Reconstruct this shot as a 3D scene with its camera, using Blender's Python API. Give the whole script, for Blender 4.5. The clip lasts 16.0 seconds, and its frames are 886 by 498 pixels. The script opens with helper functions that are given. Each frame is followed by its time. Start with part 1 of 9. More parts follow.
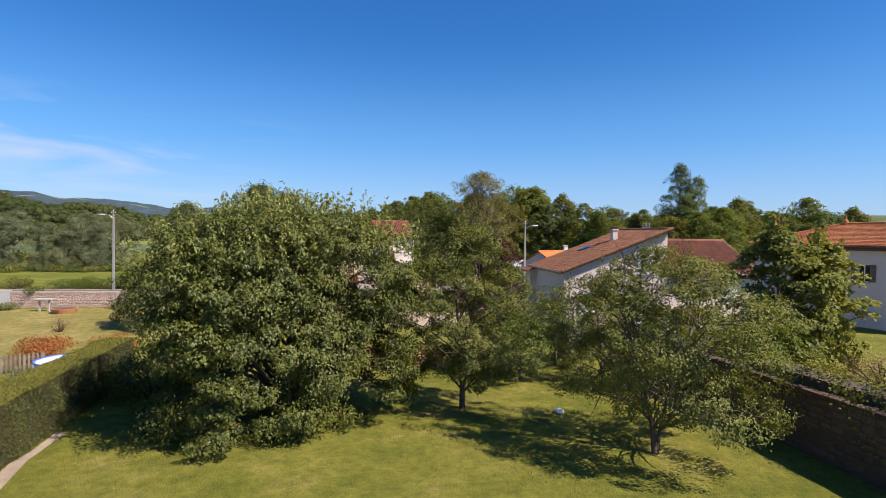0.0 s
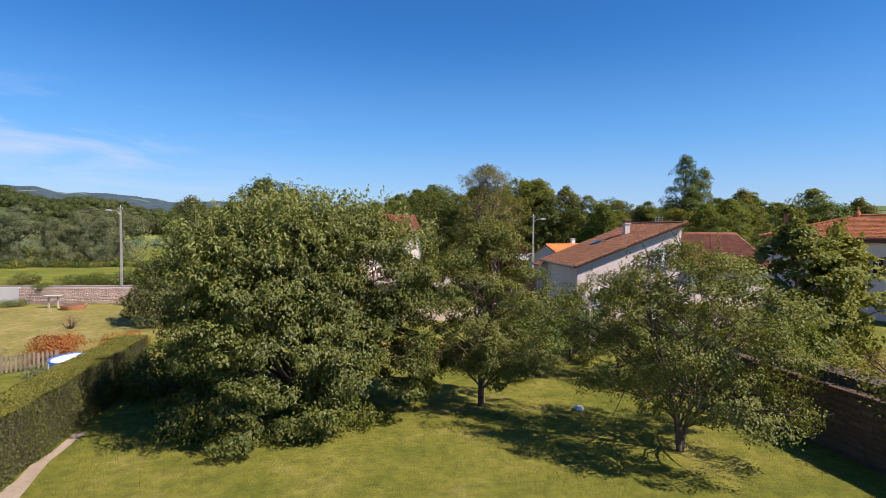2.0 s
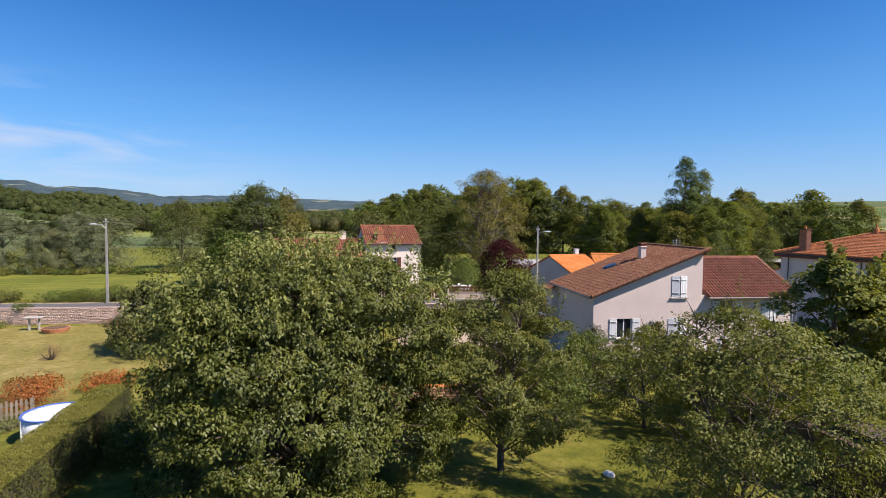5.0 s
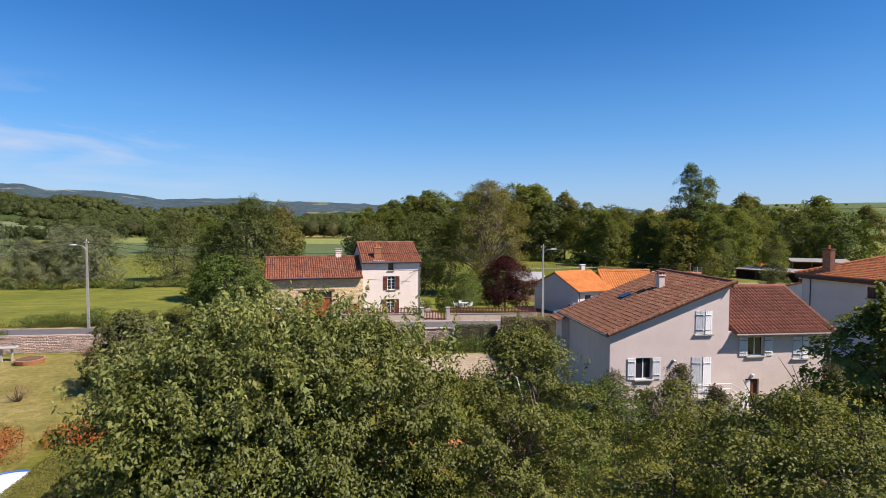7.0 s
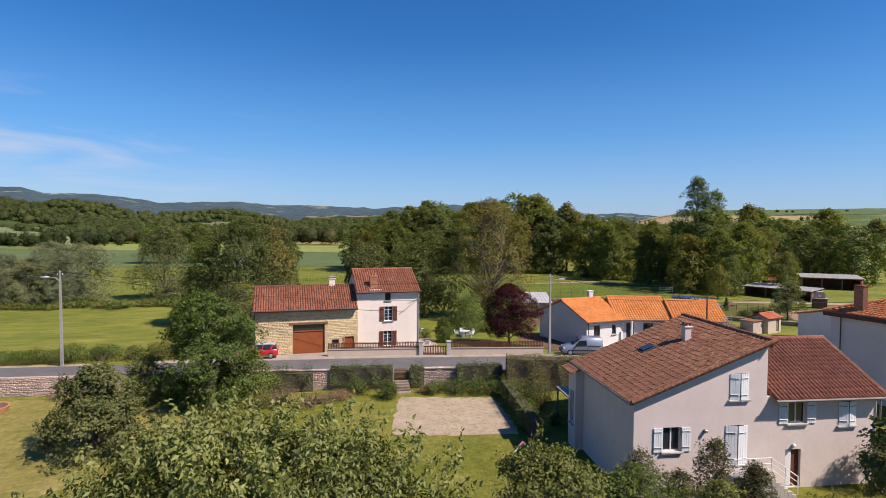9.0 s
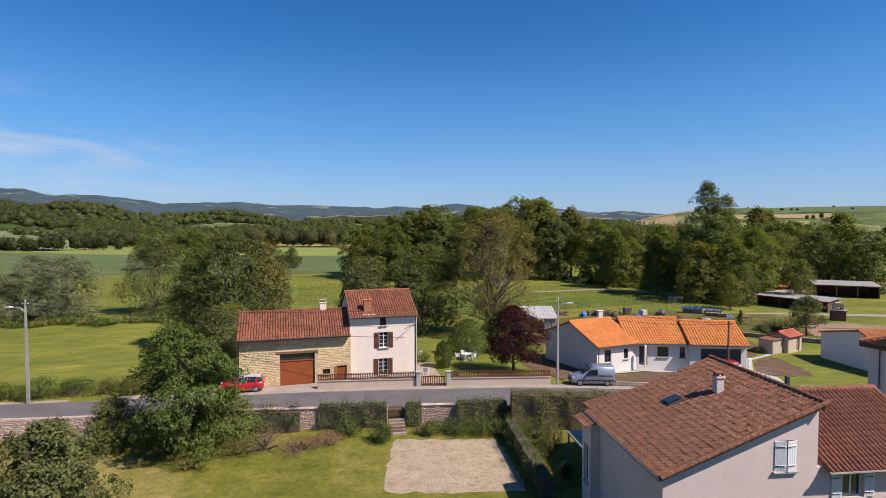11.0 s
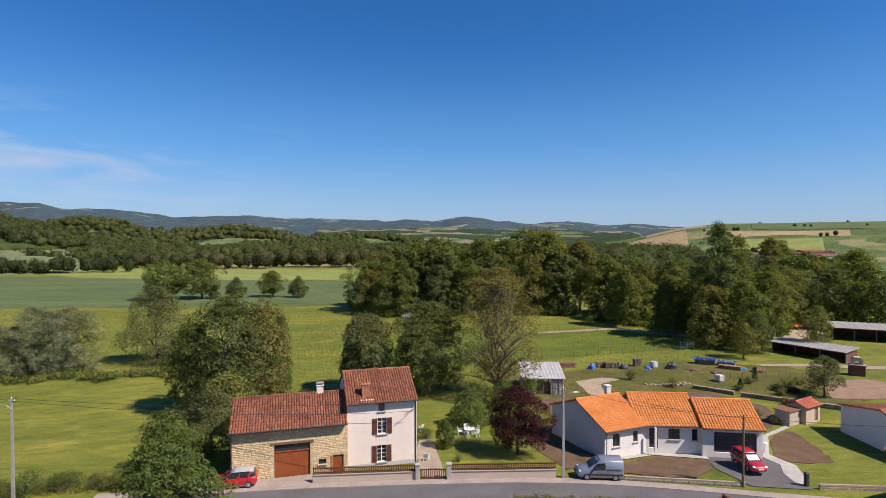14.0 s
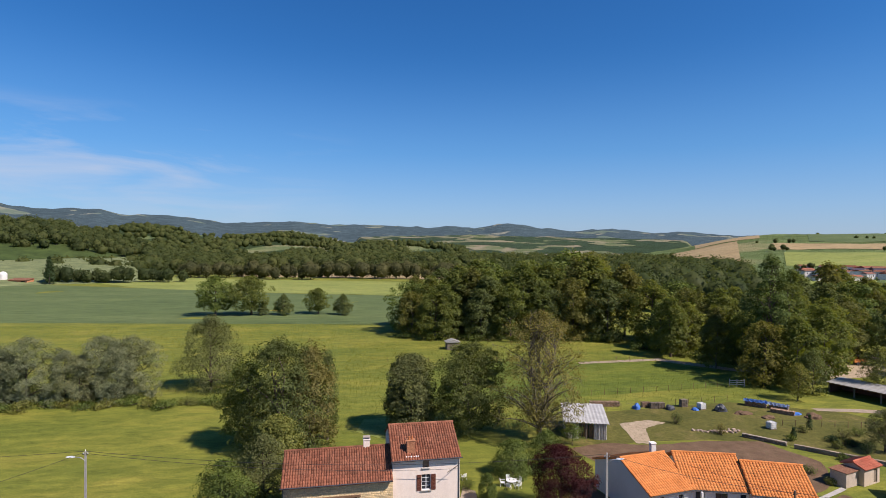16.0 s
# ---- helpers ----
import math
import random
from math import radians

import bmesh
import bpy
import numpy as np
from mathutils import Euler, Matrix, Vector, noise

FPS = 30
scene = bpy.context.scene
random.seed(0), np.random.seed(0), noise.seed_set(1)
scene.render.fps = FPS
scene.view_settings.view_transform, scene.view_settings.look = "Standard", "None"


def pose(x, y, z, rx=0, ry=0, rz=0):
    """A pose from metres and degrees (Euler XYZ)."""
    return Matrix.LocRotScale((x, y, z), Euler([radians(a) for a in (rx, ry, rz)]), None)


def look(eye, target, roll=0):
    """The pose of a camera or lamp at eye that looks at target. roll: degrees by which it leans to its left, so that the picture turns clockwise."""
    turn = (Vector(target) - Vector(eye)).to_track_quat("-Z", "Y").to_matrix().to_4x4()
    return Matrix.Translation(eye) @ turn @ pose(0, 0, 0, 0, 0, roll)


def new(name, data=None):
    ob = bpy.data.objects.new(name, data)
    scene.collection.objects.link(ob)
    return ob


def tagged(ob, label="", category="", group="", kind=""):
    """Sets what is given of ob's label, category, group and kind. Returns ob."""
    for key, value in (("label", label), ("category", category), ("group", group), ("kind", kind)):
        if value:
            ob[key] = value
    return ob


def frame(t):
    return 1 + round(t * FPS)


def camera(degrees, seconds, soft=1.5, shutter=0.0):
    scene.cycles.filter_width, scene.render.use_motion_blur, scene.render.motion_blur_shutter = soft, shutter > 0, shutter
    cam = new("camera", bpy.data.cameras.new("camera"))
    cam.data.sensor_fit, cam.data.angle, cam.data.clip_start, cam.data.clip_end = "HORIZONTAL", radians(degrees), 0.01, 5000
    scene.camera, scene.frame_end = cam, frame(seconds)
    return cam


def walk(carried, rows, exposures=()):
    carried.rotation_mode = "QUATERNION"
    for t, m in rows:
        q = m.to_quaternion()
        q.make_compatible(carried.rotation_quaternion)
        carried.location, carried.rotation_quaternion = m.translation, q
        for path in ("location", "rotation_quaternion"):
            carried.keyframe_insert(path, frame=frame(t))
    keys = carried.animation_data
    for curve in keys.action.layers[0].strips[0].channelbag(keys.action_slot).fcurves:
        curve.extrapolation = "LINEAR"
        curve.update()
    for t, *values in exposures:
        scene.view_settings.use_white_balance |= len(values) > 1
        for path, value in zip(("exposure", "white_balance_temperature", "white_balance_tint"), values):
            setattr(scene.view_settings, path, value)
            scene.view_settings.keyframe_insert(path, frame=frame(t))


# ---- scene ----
cam = camera(77.9, 16.0, 0.8)
PATH = [
    (0, (-2.552, 1.816, 6.573), (-2.177, 3.78, 6.522), 0.7),
    (0.5, (-2.744, 1.8, 6.438), (-2.37, 3.764, 6.378), 0.5),
    (1, (-2.955, 1.854, 6.355), (-2.585, 3.818, 6.289), 0.4),
    (1.5, (-3.119, 2.03, 6.485), (-2.75, 3.994, 6.413), 0.4),
    (2, (-3.227, 2.212, 6.729), (-2.858, 4.176, 6.651), 0.4),
    (2.5, (-3.381, 2.376, 7.049), (-3.009, 4.339, 6.967), 0.4),
    (3, (-3.492, 2.693, 7.371), (-3.113, 4.655, 7.282), 0.4),
    (3.5, (-3.549, 3.146, 7.599), (-3.167, 5.107, 7.507), 0.3),
    (4, (-3.715, 3.646, 8.054), (-3.327, 5.605, 7.951), 0.4),
    (6.5, (-3.413, 7.284, 10.083), (-3.014, 9.242, 9.99), 0.3),
    (7, (-3.192, 8.132, 10.618), (-2.795, 10.09, 10.525), 0.2),
    (7.5, (-3.205, 8.924, 11.272), (-2.801, 10.881, 11.18), 0.4),
    (8, (-3.08, 9.91, 11.888), (-2.674, 11.866, 11.802), 0.5),
    (8.5, (-2.842, 10.909, 12.531), (-2.439, 12.866, 12.449), 0.4),
    (9, (-2.572, 11.988, 13.146), (-2.172, 13.945, 13.066), 0.3),
    (11.5, (-1.109, 16.929, 16.082), (-0.72, 18.889, 15.994), -0.1),
    (12, (-0.925, 17.543, 17.196), (-0.544, 19.504, 17.104), -0.1),
    (12.5, (-0.862, 17.897, 18.314), (-0.49, 19.86, 18.225), -0.3),
    (13, (-0.578, 18.097, 19.466), (-0.214, 20.062, 19.391), -0.3),
    (13.5, (-0.371, 18.039, 20.693), (-0.012, 20.006, 20.638), -0.3),
    (14, (-0.13, 17.95, 21.976), (0.228, 19.918, 21.935), -0.1),
    (14.5, (-0.101, 17.727, 23.326), (0.198, 19.704, 23.293), -0.0),
    (15, (-0.191, 17.423, 24.72), (0.027, 19.41, 24.691), -0.1),
    (15.5, (-0.407, 17.116, 26.14), (-0.201, 19.106, 26.115), -0.0),
    (16, (-0.614, 16.895, 27.436), (-0.406, 18.884, 27.416), 0.3),
]
walk(cam, [(t, look(eye, target, roll)) for t, eye, target, roll in PATH],
     exposures=[(0, 0.74), (6.5, 0.65), (9, 0.55), (12, 0.47), (16, 0.44)])

# ---- world, sun, exposure ----
SUN_TO = Vector((0.70, -0.53, 1.0)).normalized()
ELEV = math.asin(SUN_TO.z)
AZIM = math.atan2(SUN_TO.x, SUN_TO.y)
world = bpy.data.worlds.new("sky")
scene.world = world
world.use_nodes = True
wn, wl = world.node_tree.nodes, world.node_tree.links
sky = wn.new("ShaderNodeTexSky")
sky.sky_type, sky.sun_disc, sky.sun_elevation, sky.sun_rotation = "NISHITA", False, ELEV, AZIM
sky.air_density, sky.dust_density, sky.ozone_density, sky.altitude = 1.0, 0.5, 1.6, 400
# thin cirrus low over the hills
wtc = wn.new("ShaderNodeTexCoord")
wmap = wn.new("ShaderNodeMapping")
wmap.inputs["Scale"].default_value = (2.2, 2.2, 15.0)
wmap.inputs["Rotation"].default_value = (0.10, 0.16, 0.0)
wnoise = wn.new("ShaderNodeTexNoise")
wnoise.inputs["Scale"].default_value, wnoise.inputs["Detail"].default_value = 1.3, 7.0
wnoise.inputs["Roughness"].default_value, wnoise.inputs["Distortion"].default_value = 0.55, 0.5
wramp = wn.new("ShaderNodeValToRGB")
wramp.color_ramp.elements[0].position, wramp.color_ramp.elements[1].position = 0.44, 0.66
wramp.color_ramp.elements[1].color = (0.75, 0.75, 0.75, 1)
wsep = wn.new("ShaderNodeSeparateXYZ")
wband = wn.new("ShaderNodeValToRGB")
band = wband.color_ramp
band.elements[0].position, band.elements[0].color = 0.0, (0.25, 0.25, 0.25, 1)
band.elements[1].position, band.elements[1].color = 0.22, (0, 0, 0, 1)
e = band.elements.new(0.14)
e.color = (1, 1, 1, 1)
whaze = wn.new("ShaderNodeValToRGB")
whaze.color_ramp.elements[0].position, whaze.color_ramp.elements[0].color = 0.0, (0.62, 0.62, 0.62, 1)
whaze.color_ramp.elements[1].position, whaze.color_ramp.elements[1].color = 0.34, (0, 0, 0, 1)
whaze.color_ramp.interpolation = "EASE"
whmix = wn.new("ShaderNodeMixRGB")
whlow = wn.new("ShaderNodeMapRange")
whlow.inputs["From Min"].default_value, whlow.inputs["From Max"].default_value = 0.16, 0.0
whtone = wn.new("ShaderNodeMixRGB")
whtone.inputs["Color1"].default_value, whtone.inputs["Color2"].default_value = (2.2, 4.5, 8.7, 1), (4.9, 5.5, 8.3, 1)
wside = wn.new("ShaderNodeMapRange")
wside.inputs["From Min"].default_value, wside.inputs["From Max"].default_value = -0.04, -0.34
wmul2 = wn.new("ShaderNodeMath")
wmul2.operation = "MULTIPLY"
wmul = wn.new("ShaderNodeMath")
wmul.operation = "MULTIPLY"
wsat = wn.new("ShaderNodeHueSaturation")
wsat.inputs["Saturation"].default_value = 1.32
wtint = wn.new("ShaderNodeMixRGB")
wtint.blend_type, wtint.inputs[0].default_value, wtint.inputs[2].default_value = "MULTIPLY", 1.0, (0.63, 1.02, 1.37, 1)
wmix = wn.new("ShaderNodeMixRGB")
wmix.inputs["Color2"].default_value = (6.4, 6.9, 8.4, 1)
for a, b in ((wtc.outputs["Generated"], wmap.inputs[0]), (wmap.outputs[0], wnoise.inputs["Vector"]), (wnoise.outputs["Fac"], wramp.inputs[0]),
             (wtc.outputs["Generated"], wsep.inputs[0]), (wsep.outputs["Z"], wband.inputs[0]), (wramp.outputs[0], wmul.inputs[0]), (wband.outputs[0], wmul.inputs[1]),
             (wsep.outputs["X"], wside.inputs["Value"]), (wmul.outputs[0], wmul2.inputs[0]), (wside.outputs[0], wmul2.inputs[1]), (wmul2.outputs[0], wmix.inputs["Fac"]), (wsep.outputs["Z"], whaze.inputs[0]), (wsep.outputs["Z"], whlow.inputs["Value"]), (whlow.outputs[0], whtone.inputs["Fac"]), (whtone.outputs[0], whmix.inputs["Color2"]), (whaze.outputs[0], whmix.inputs["Fac"]), (sky.outputs[0], wsat.inputs["Color"]), (wsat.outputs[0], wtint.inputs[1]), (wtint.outputs[0], whmix.inputs["Color1"]), (whmix.outputs[0], wmix.inputs["Color1"]), (wmix.outputs[0], wn["Background"].inputs["Color"])):
    wl.new(a, b)
wn["Background"].inputs["Strength"].default_value = 0.066
sun = new("sun", bpy.data.lights.new("sun", "SUN"))
sun.data.energy, sun.data.angle, sun.data.color = 5.0, radians(0.53), (1.0, 0.885, 0.82)
sun.matrix_world = look(SUN_TO * 60, (0, 0, 0))


# ---- materials ----
def shader(name):
    m = bpy.data.materials.new(name)
    m.use_nodes = True
    return m, m.node_tree.nodes, m.node_tree.links, m.node_tree.nodes["Principled BSDF"]


def noise_node(n, l, co, scale, detail=5.0, rough=0.6, distort=0.0):
    t = n.new("ShaderNodeTexNoise")
    t.inputs["Scale"].default_value, t.inputs["Detail"].default_value = scale, detail
    t.inputs["Roughness"].default_value, t.inputs["Distortion"].default_value = rough, distort
    l.new(co, t.inputs["Vector"])
    return t.outputs["Fac"]


def ramp_node(n, l, fac, stops):
    r = n.new("ShaderNodeValToRGB")
    while len(r.color_ramp.elements) < len(stops):
        r.color_ramp.elements.new(0.5)
    for el, (p, c) in zip(r.color_ramp.elements, stops):
        el.position, el.color = p, (*c, 1)
    l.new(fac, r.inputs[0])
    return r.outputs[0]


def mixed(n, l, fac, a, b, mode="MIX"):
    x = n.new("ShaderNodeMixRGB")
    x.blend_type = mode
    for sock, v in ((x.inputs[0], fac), (x.inputs[1], a), (x.inputs[2], b)):
        if isinstance(v, (int, float)):
            sock.default_value = v
        elif isinstance(v, tuple):
            sock.default_value = (*v, 1)
        else:
            l.new(v, sock)
    return x.outputs[0]


def bumped(n, l, p, height, strength, dist=0.02):
    b = n.new("ShaderNodeBump")
    b.inputs["Strength"].default_value, b.inputs["Distance"].default_value = strength, dist
    l.new(height, b.inputs["Height"])
    l.new(b.outputs[0], p.inputs["Normal"])


def mat(name, c1, c2, scale=1.5, fine=25.0, rough=0.85, bump=0.3, metal=0.0, spec=0.3, rand=0.0, island=0.0, c3=None, stain=0.5, dist=0.02, world_co=False):
    """Two-scale mottled surface; rand varies it from object to object, island from piece to piece."""
    m, n, l, p = shader(name)
    if world_co:
        co = n.new("ShaderNodeNewGeometry").outputs["Position"]
    else:
        co = n.new("ShaderNodeTexCoord").outputs["Object"]
    c1, c2 = tuple(v * 0.9 for v in c1), tuple(v * 0.9 for v in c2)
    big = noise_node(n, l, co, scale, 6.0, 0.62)
    col = ramp_node(n, l, big, [(0.32, c1), (0.68, c2)])
    small = noise_node(n, l, co, fine, 4.0, 0.7)
    if c3:
        spots = ramp_node(n, l, noise_node(n, l, co, scale * 3.1, 8.0, 0.75), [(0.5, (0, 0, 0)), (0.66, (1, 1, 1))])
        f = n.new("ShaderNodeMath")
        f.operation, f.inputs[1].default_value = "MULTIPLY", stain
        l.new(spots, f.inputs[0])
        col = mixed(n, l, f.outputs[0], col, c3)
    col = mixed(n, l, 1.0, col, ramp_node(n, l, small, [(0.25, (0.72, 0.72, 0.72)), (0.75, (1.22, 1.22, 1.22))]), "MULTIPLY")
    for amount, out in ((rand, ("ShaderNodeObjectInfo", "Random")), (island, ("ShaderNodeNewGeometry", "Random Per Island"))):
        if amount:
            r = n.new(out[0]).outputs[out[1]]
            lo, hi = 1 - amount, 1 + amount
            col = mixed(n, l, 1.0, col, ramp_node(n, l, r, [(0.0, (lo, lo, lo)), (1.0, (hi, hi * 0.98, hi * 0.95))]), "MULTIPLY")
    l.new(col, p.inputs["Base Color"])
    p.inputs["Roughness"].default_value, p.inputs["Metallic"].default_value = rough, metal
    p.inputs["Specular IOR Level"].default_value = spec
    if bump:
        bumped(n, l, p, small, bump, dist)
    return m


def leaf_mat(name, c1, c2, c3, through_light=0.3, gloss=0.12, patch_size=0.55, dark=(0.78, 0.80, 0.80), light=(1.22, 1.18, 1.1)):
    """Foliage: hue from leaf to leaf, light shining through."""
    gloss *= 0.2
    c1, c2, c3 = (tuple(v * 0.84 for v in c) for c in (c1, c2, c3))
    c1, c3 = tuple(a * 0.55 + b * 0.45 for a, b in zip(c1, c2)), tuple(a * 0.42 + b * 0.58 for a, b in zip(c3, c2))
    m, n, l, p = shader(name)
    n.remove(p)
    r = n.new("ShaderNodeNewGeometry").outputs["Random Per Island"]
    col = ramp_node(n, l, r, [(0.0, c1), (0.55, c2), (1.0, c3)])
    co = n.new("ShaderNodeTexCoord").outputs["Object"]
    patch = noise_node(n, l, co, patch_size, 3.0)
    col = mixed(n, l, 1.0, col, ramp_node(n, l, patch, [(0.3, dark), (0.7, light)]), "MULTIPLY")
    oi = n.new("ShaderNodeObjectInfo").outputs["Random"]
    col = mixed(n, l, 1.0, col, ramp_node(n, l, oi, [(0.0, (0.84, 0.86, 0.9)), (0.5, (1.0, 1.0, 1.0)), (1.0, (1.18, 1.1, 0.95))]), "MULTIPLY")
    d, t, g = n.new("ShaderNodeBsdfDiffuse"), n.new("ShaderNodeBsdfTranslucent"), n.new("ShaderNodeBsdfGlossy")
    g.inputs["Roughness"].default_value = 0.55
    g.inputs["Color"].default_value = (0.8, 0.85, 0.8, 1)
    l.new(col, d.inputs[0])
    l.new(mixed(n, l, 1.0, col, (1.25, 1.25, 0.55), "MULTIPLY"), t.inputs[0])
    m1, m2 = n.new("ShaderNodeMixShader"), n.new("ShaderNodeMixShader")
    m1.inputs[0].default_value, m2.inputs[0].default_value = through_light, gloss
    l.new(d.outputs[0], m1.inputs[1])
    l.new(t.outputs[0], m1.inputs[2])
    l.new(m1.outputs[0], m2.inputs[1])
    l.new(g.outputs[0], m2.inputs[2])
    l.new(m2.outputs[0], n["Material Output"].inputs[0])
    return m


def grass_mat(name, c1, c2, c3, s1, s2, s3, stretch=(1, 1, 1), bump=0.5):
    m, n, l, p = shader(name)
    c1, c2, c3 = (tuple(v * 0.8 for v in c) for c in (c1, c2, c3))
    geo = n.new("ShaderNodeNewGeometry").outputs["Position"]
    mp = n.new("ShaderNodeMapping")
    mp.inputs["Scale"].default_value = stretch
    l.new(geo, mp.inputs[0])
    co = mp.outputs[0]
    a = noise_node(n, l, co, s1, 5.0, 0.6)
    col = ramp_node(n, l, a, [(0.3, c1), (0.55, c2), (0.75, c3)])
    b = noise_node(n, l, co, s2, 6.0, 0.7, 0.4)
    col = mixed(n, l, 1.0, col, ramp_node(n, l, b, [(0.3, (0.62, 0.66, 0.62)), (0.7, (1.34, 1.27, 1.2))]), "MULTIPLY")
    c = noise_node(n, l, geo, s3, 3.0, 0.8)
    col = mixed(n, l, 1.0, col, ramp_node(n, l, c, [(0.25, (0.66, 0.68, 0.62)), (0.75, (1.3, 1.28, 1.2))]), "MULTIPLY")
    l.new(col, p.inputs["Base Color"])
    p.inputs["Roughness"].default_value, p.inputs["Specular IOR Level"].default_value = 0.9, 0.15
    bumped(n, l, p, c, bump, 0.06)
    return m


def glass_mat(name, tint, rough=0.05):
    m, n, l, p = shader(name)
    p.inputs["Base Color"].default_value = (*tint, 1)
    p.inputs["Roughness"].default_value, p.inputs["Specular IOR Level"].default_value = rough, 0.9
    return m


def plain(name, c, rough=0.5, metal=0.0, spec=0.5, coat=0.0):
    return_m = mat(name, tuple(v * 0.93 for v in c), tuple(min(1, v * 1.05) for v in c), 2.0, 30.0, rough, 0.05, metal, spec)
    if coat:
        return_m.node_tree.nodes["Principled BSDF"].inputs["Coat Weight"].default_value = coat
    return return_m


M = {}
M["lawn"] = grass_mat("lawn", (0.135, 0.155, 0.022), (0.215, 0.21, 0.038), (0.34, 0.29, 0.09), 0.4, 2.6, 22.0, bump=0.9)
M["meadow"] = grass_mat("meadow", (0.135, 0.166, 0.029), (0.2, 0.212, 0.038), (0.31, 0.28, 0.058), 0.08, 0.5, 5.0, (0.6, 1.5, 1))
M["lawn_dry"] = grass_mat("dry_lawn", (0.22, 0.20, 0.05), (0.31, 0.26, 0.085), (0.42, 0.34, 0.15), 0.35, 2.4, 22.0, bump=0.8)
M["rough_pasture"] = grass_mat("rough_pasture", (0.098, 0.138, 0.023), (0.143, 0.176, 0.029), (0.21, 0.225, 0.045), 0.1, 0.7, 5.0, (0.6, 1.5, 1))
M["plot"] = grass_mat("plot_grass", (0.092, 0.096, 0.024), (0.132, 0.126, 0.034), (0.205, 0.165, 0.065), 0.25, 1.5, 8.0)
M["wheat"] = grass_mat("wheat", (0.10, 0.14, 0.055), (0.125, 0.165, 0.065), (0.15, 0.185, 0.075), 0.02, 0.25, 3.0, (0.4, 2.0, 1))
M["barley"] = grass_mat("barley", (0.22, 0.26, 0.07), (0.27, 0.30, 0.085), (0.32, 0.33, 0.11), 0.03, 0.3, 3.0, (0.4, 2.0, 1))
M["fallow"] = grass_mat("fallow", (0.34, 0.25, 0.14), (0.40, 0.30, 0.17), (0.46, 0.35, 0.2), 0.01, 0.2, 2.0, (0.5, 2.0, 1))
M["pasture"] = grass_mat("pasture", (0.17, 0.205, 0.10), (0.205, 0.235, 0.115), (0.24, 0.265, 0.13), 0.01, 0.1, 1.0)
M["hillwood"] = grass_mat("hillwood", (0.04, 0.065, 0.02), (0.058, 0.088, 0.026), (0.08, 0.105, 0.032), 0.004, 0.03, 0.12, bump=1.0)
M["sand"] = mat("sand", (0.36, 0.275, 0.185), (0.48, 0.375, 0.26), 0.7, 9.0, 0.95, 0.9, spec=0.1, c3=(0.17, 0.16, 0.07), stain=0.8, dist=0.06, world_co=True)
M["earth"] = mat("earth", (0.13, 0.08, 0.05), (0.195, 0.125, 0.078), 0.6, 8.0, 0.95, 1.0, spec=0.1, c3=(0.12, 0.115, 0.045), stain=0.3, dist=0.08, world_co=True)
M["clay"] = mat("dry_clay_soil", (0.27, 0.175, 0.115), (0.36, 0.245, 0.165), 0.6, 8.0, 0.95, 1.0, spec=0.1, c3=(0.17, 0.12, 0.075), stain=0.6, dist=0.07, world_co=True)
M["gravel"] = mat("gravel", (0.31, 0.24, 0.175), (0.42, 0.335, 0.25), 0.8, 16.0, 0.95, 0.8, spec=0.1, c3=(0.24, 0.22, 0.12), stain=0.4, dist=0.04, world_co=True)
M["asphalt"] = mat("asphalt", (0.115, 0.105, 0.102), (0.16, 0.148, 0.143), 0.35, 22.0, 0.9, 0.5, spec=0.25, c3=(0.10, 0.095, 0.095), stain=0.5, world_co=True)
M["concrete"] = mat("concrete", (0.40, 0.37, 0.33), (0.52, 0.48, 0.43), 0.7, 18.0, 0.9, 0.4, spec=0.2, c3=(0.28, 0.25, 0.21), stain=0.5)
M["pole"] = mat("pole_concrete", (0.29, 0.27, 0.245), (0.38, 0.36, 0.33), 1.2, 30.0, 0.9, 0.3, c3=(0.22, 0.205, 0.185), stain=0.3)
M["render_house"] = mat("beige_render", (0.68, 0.56, 0.50), (0.76, 0.635, 0.57), 0.45, 30.0, 0.92, 0.25, spec=0.15, c3=(0.47, 0.42, 0.37), stain=0.35, dist=0.01)
M["render_white"] = mat("white_render", (0.66, 0.60, 0.55), (0.74, 0.69, 0.63), 0.4, 30.0, 0.92, 0.25, spec=0.15, c3=(0.52, 0.45, 0.38), stain=0.35, dist=0.01)
M["render_grey"] = mat("grey_render", (0.50, 0.47, 0.45), (0.58, 0.55, 0.53), 0.4, 30.0, 0.92, 0.25, spec=0.15, c3=(0.43, 0.4, 0.37), stain=0.3, dist=0.01)
M["render_new"] = mat("pale_render", (0.74, 0.70, 0.64), (0.80, 0.76, 0.71), 0.5, 40.0, 0.9, 0.15, spec=0.15, dist=0.008)
M["stone"] = mat("rubble_stone", (0.36, 0.27, 0.22), (0.50, 0.39, 0.31), 1.1, 12.0, 0.95, 0.7, spec=0.1, rand=0.32, island=0.32, c3=(0.25, 0.22, 0.17), stain=0.5, dist=0.03)
M["stone_road"] = mat("pinkish_stone", (0.43, 0.305, 0.25), (0.56, 0.425, 0.36), 1.1, 12.0, 0.95, 0.7, spec=0.1, rand=0.14, island=0.14, c3=(0.30, 0.225, 0.18), stain=0.5, dist=0.03)
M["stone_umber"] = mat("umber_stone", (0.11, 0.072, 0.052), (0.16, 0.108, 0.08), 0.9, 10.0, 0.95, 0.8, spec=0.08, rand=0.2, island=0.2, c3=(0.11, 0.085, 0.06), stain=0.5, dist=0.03)
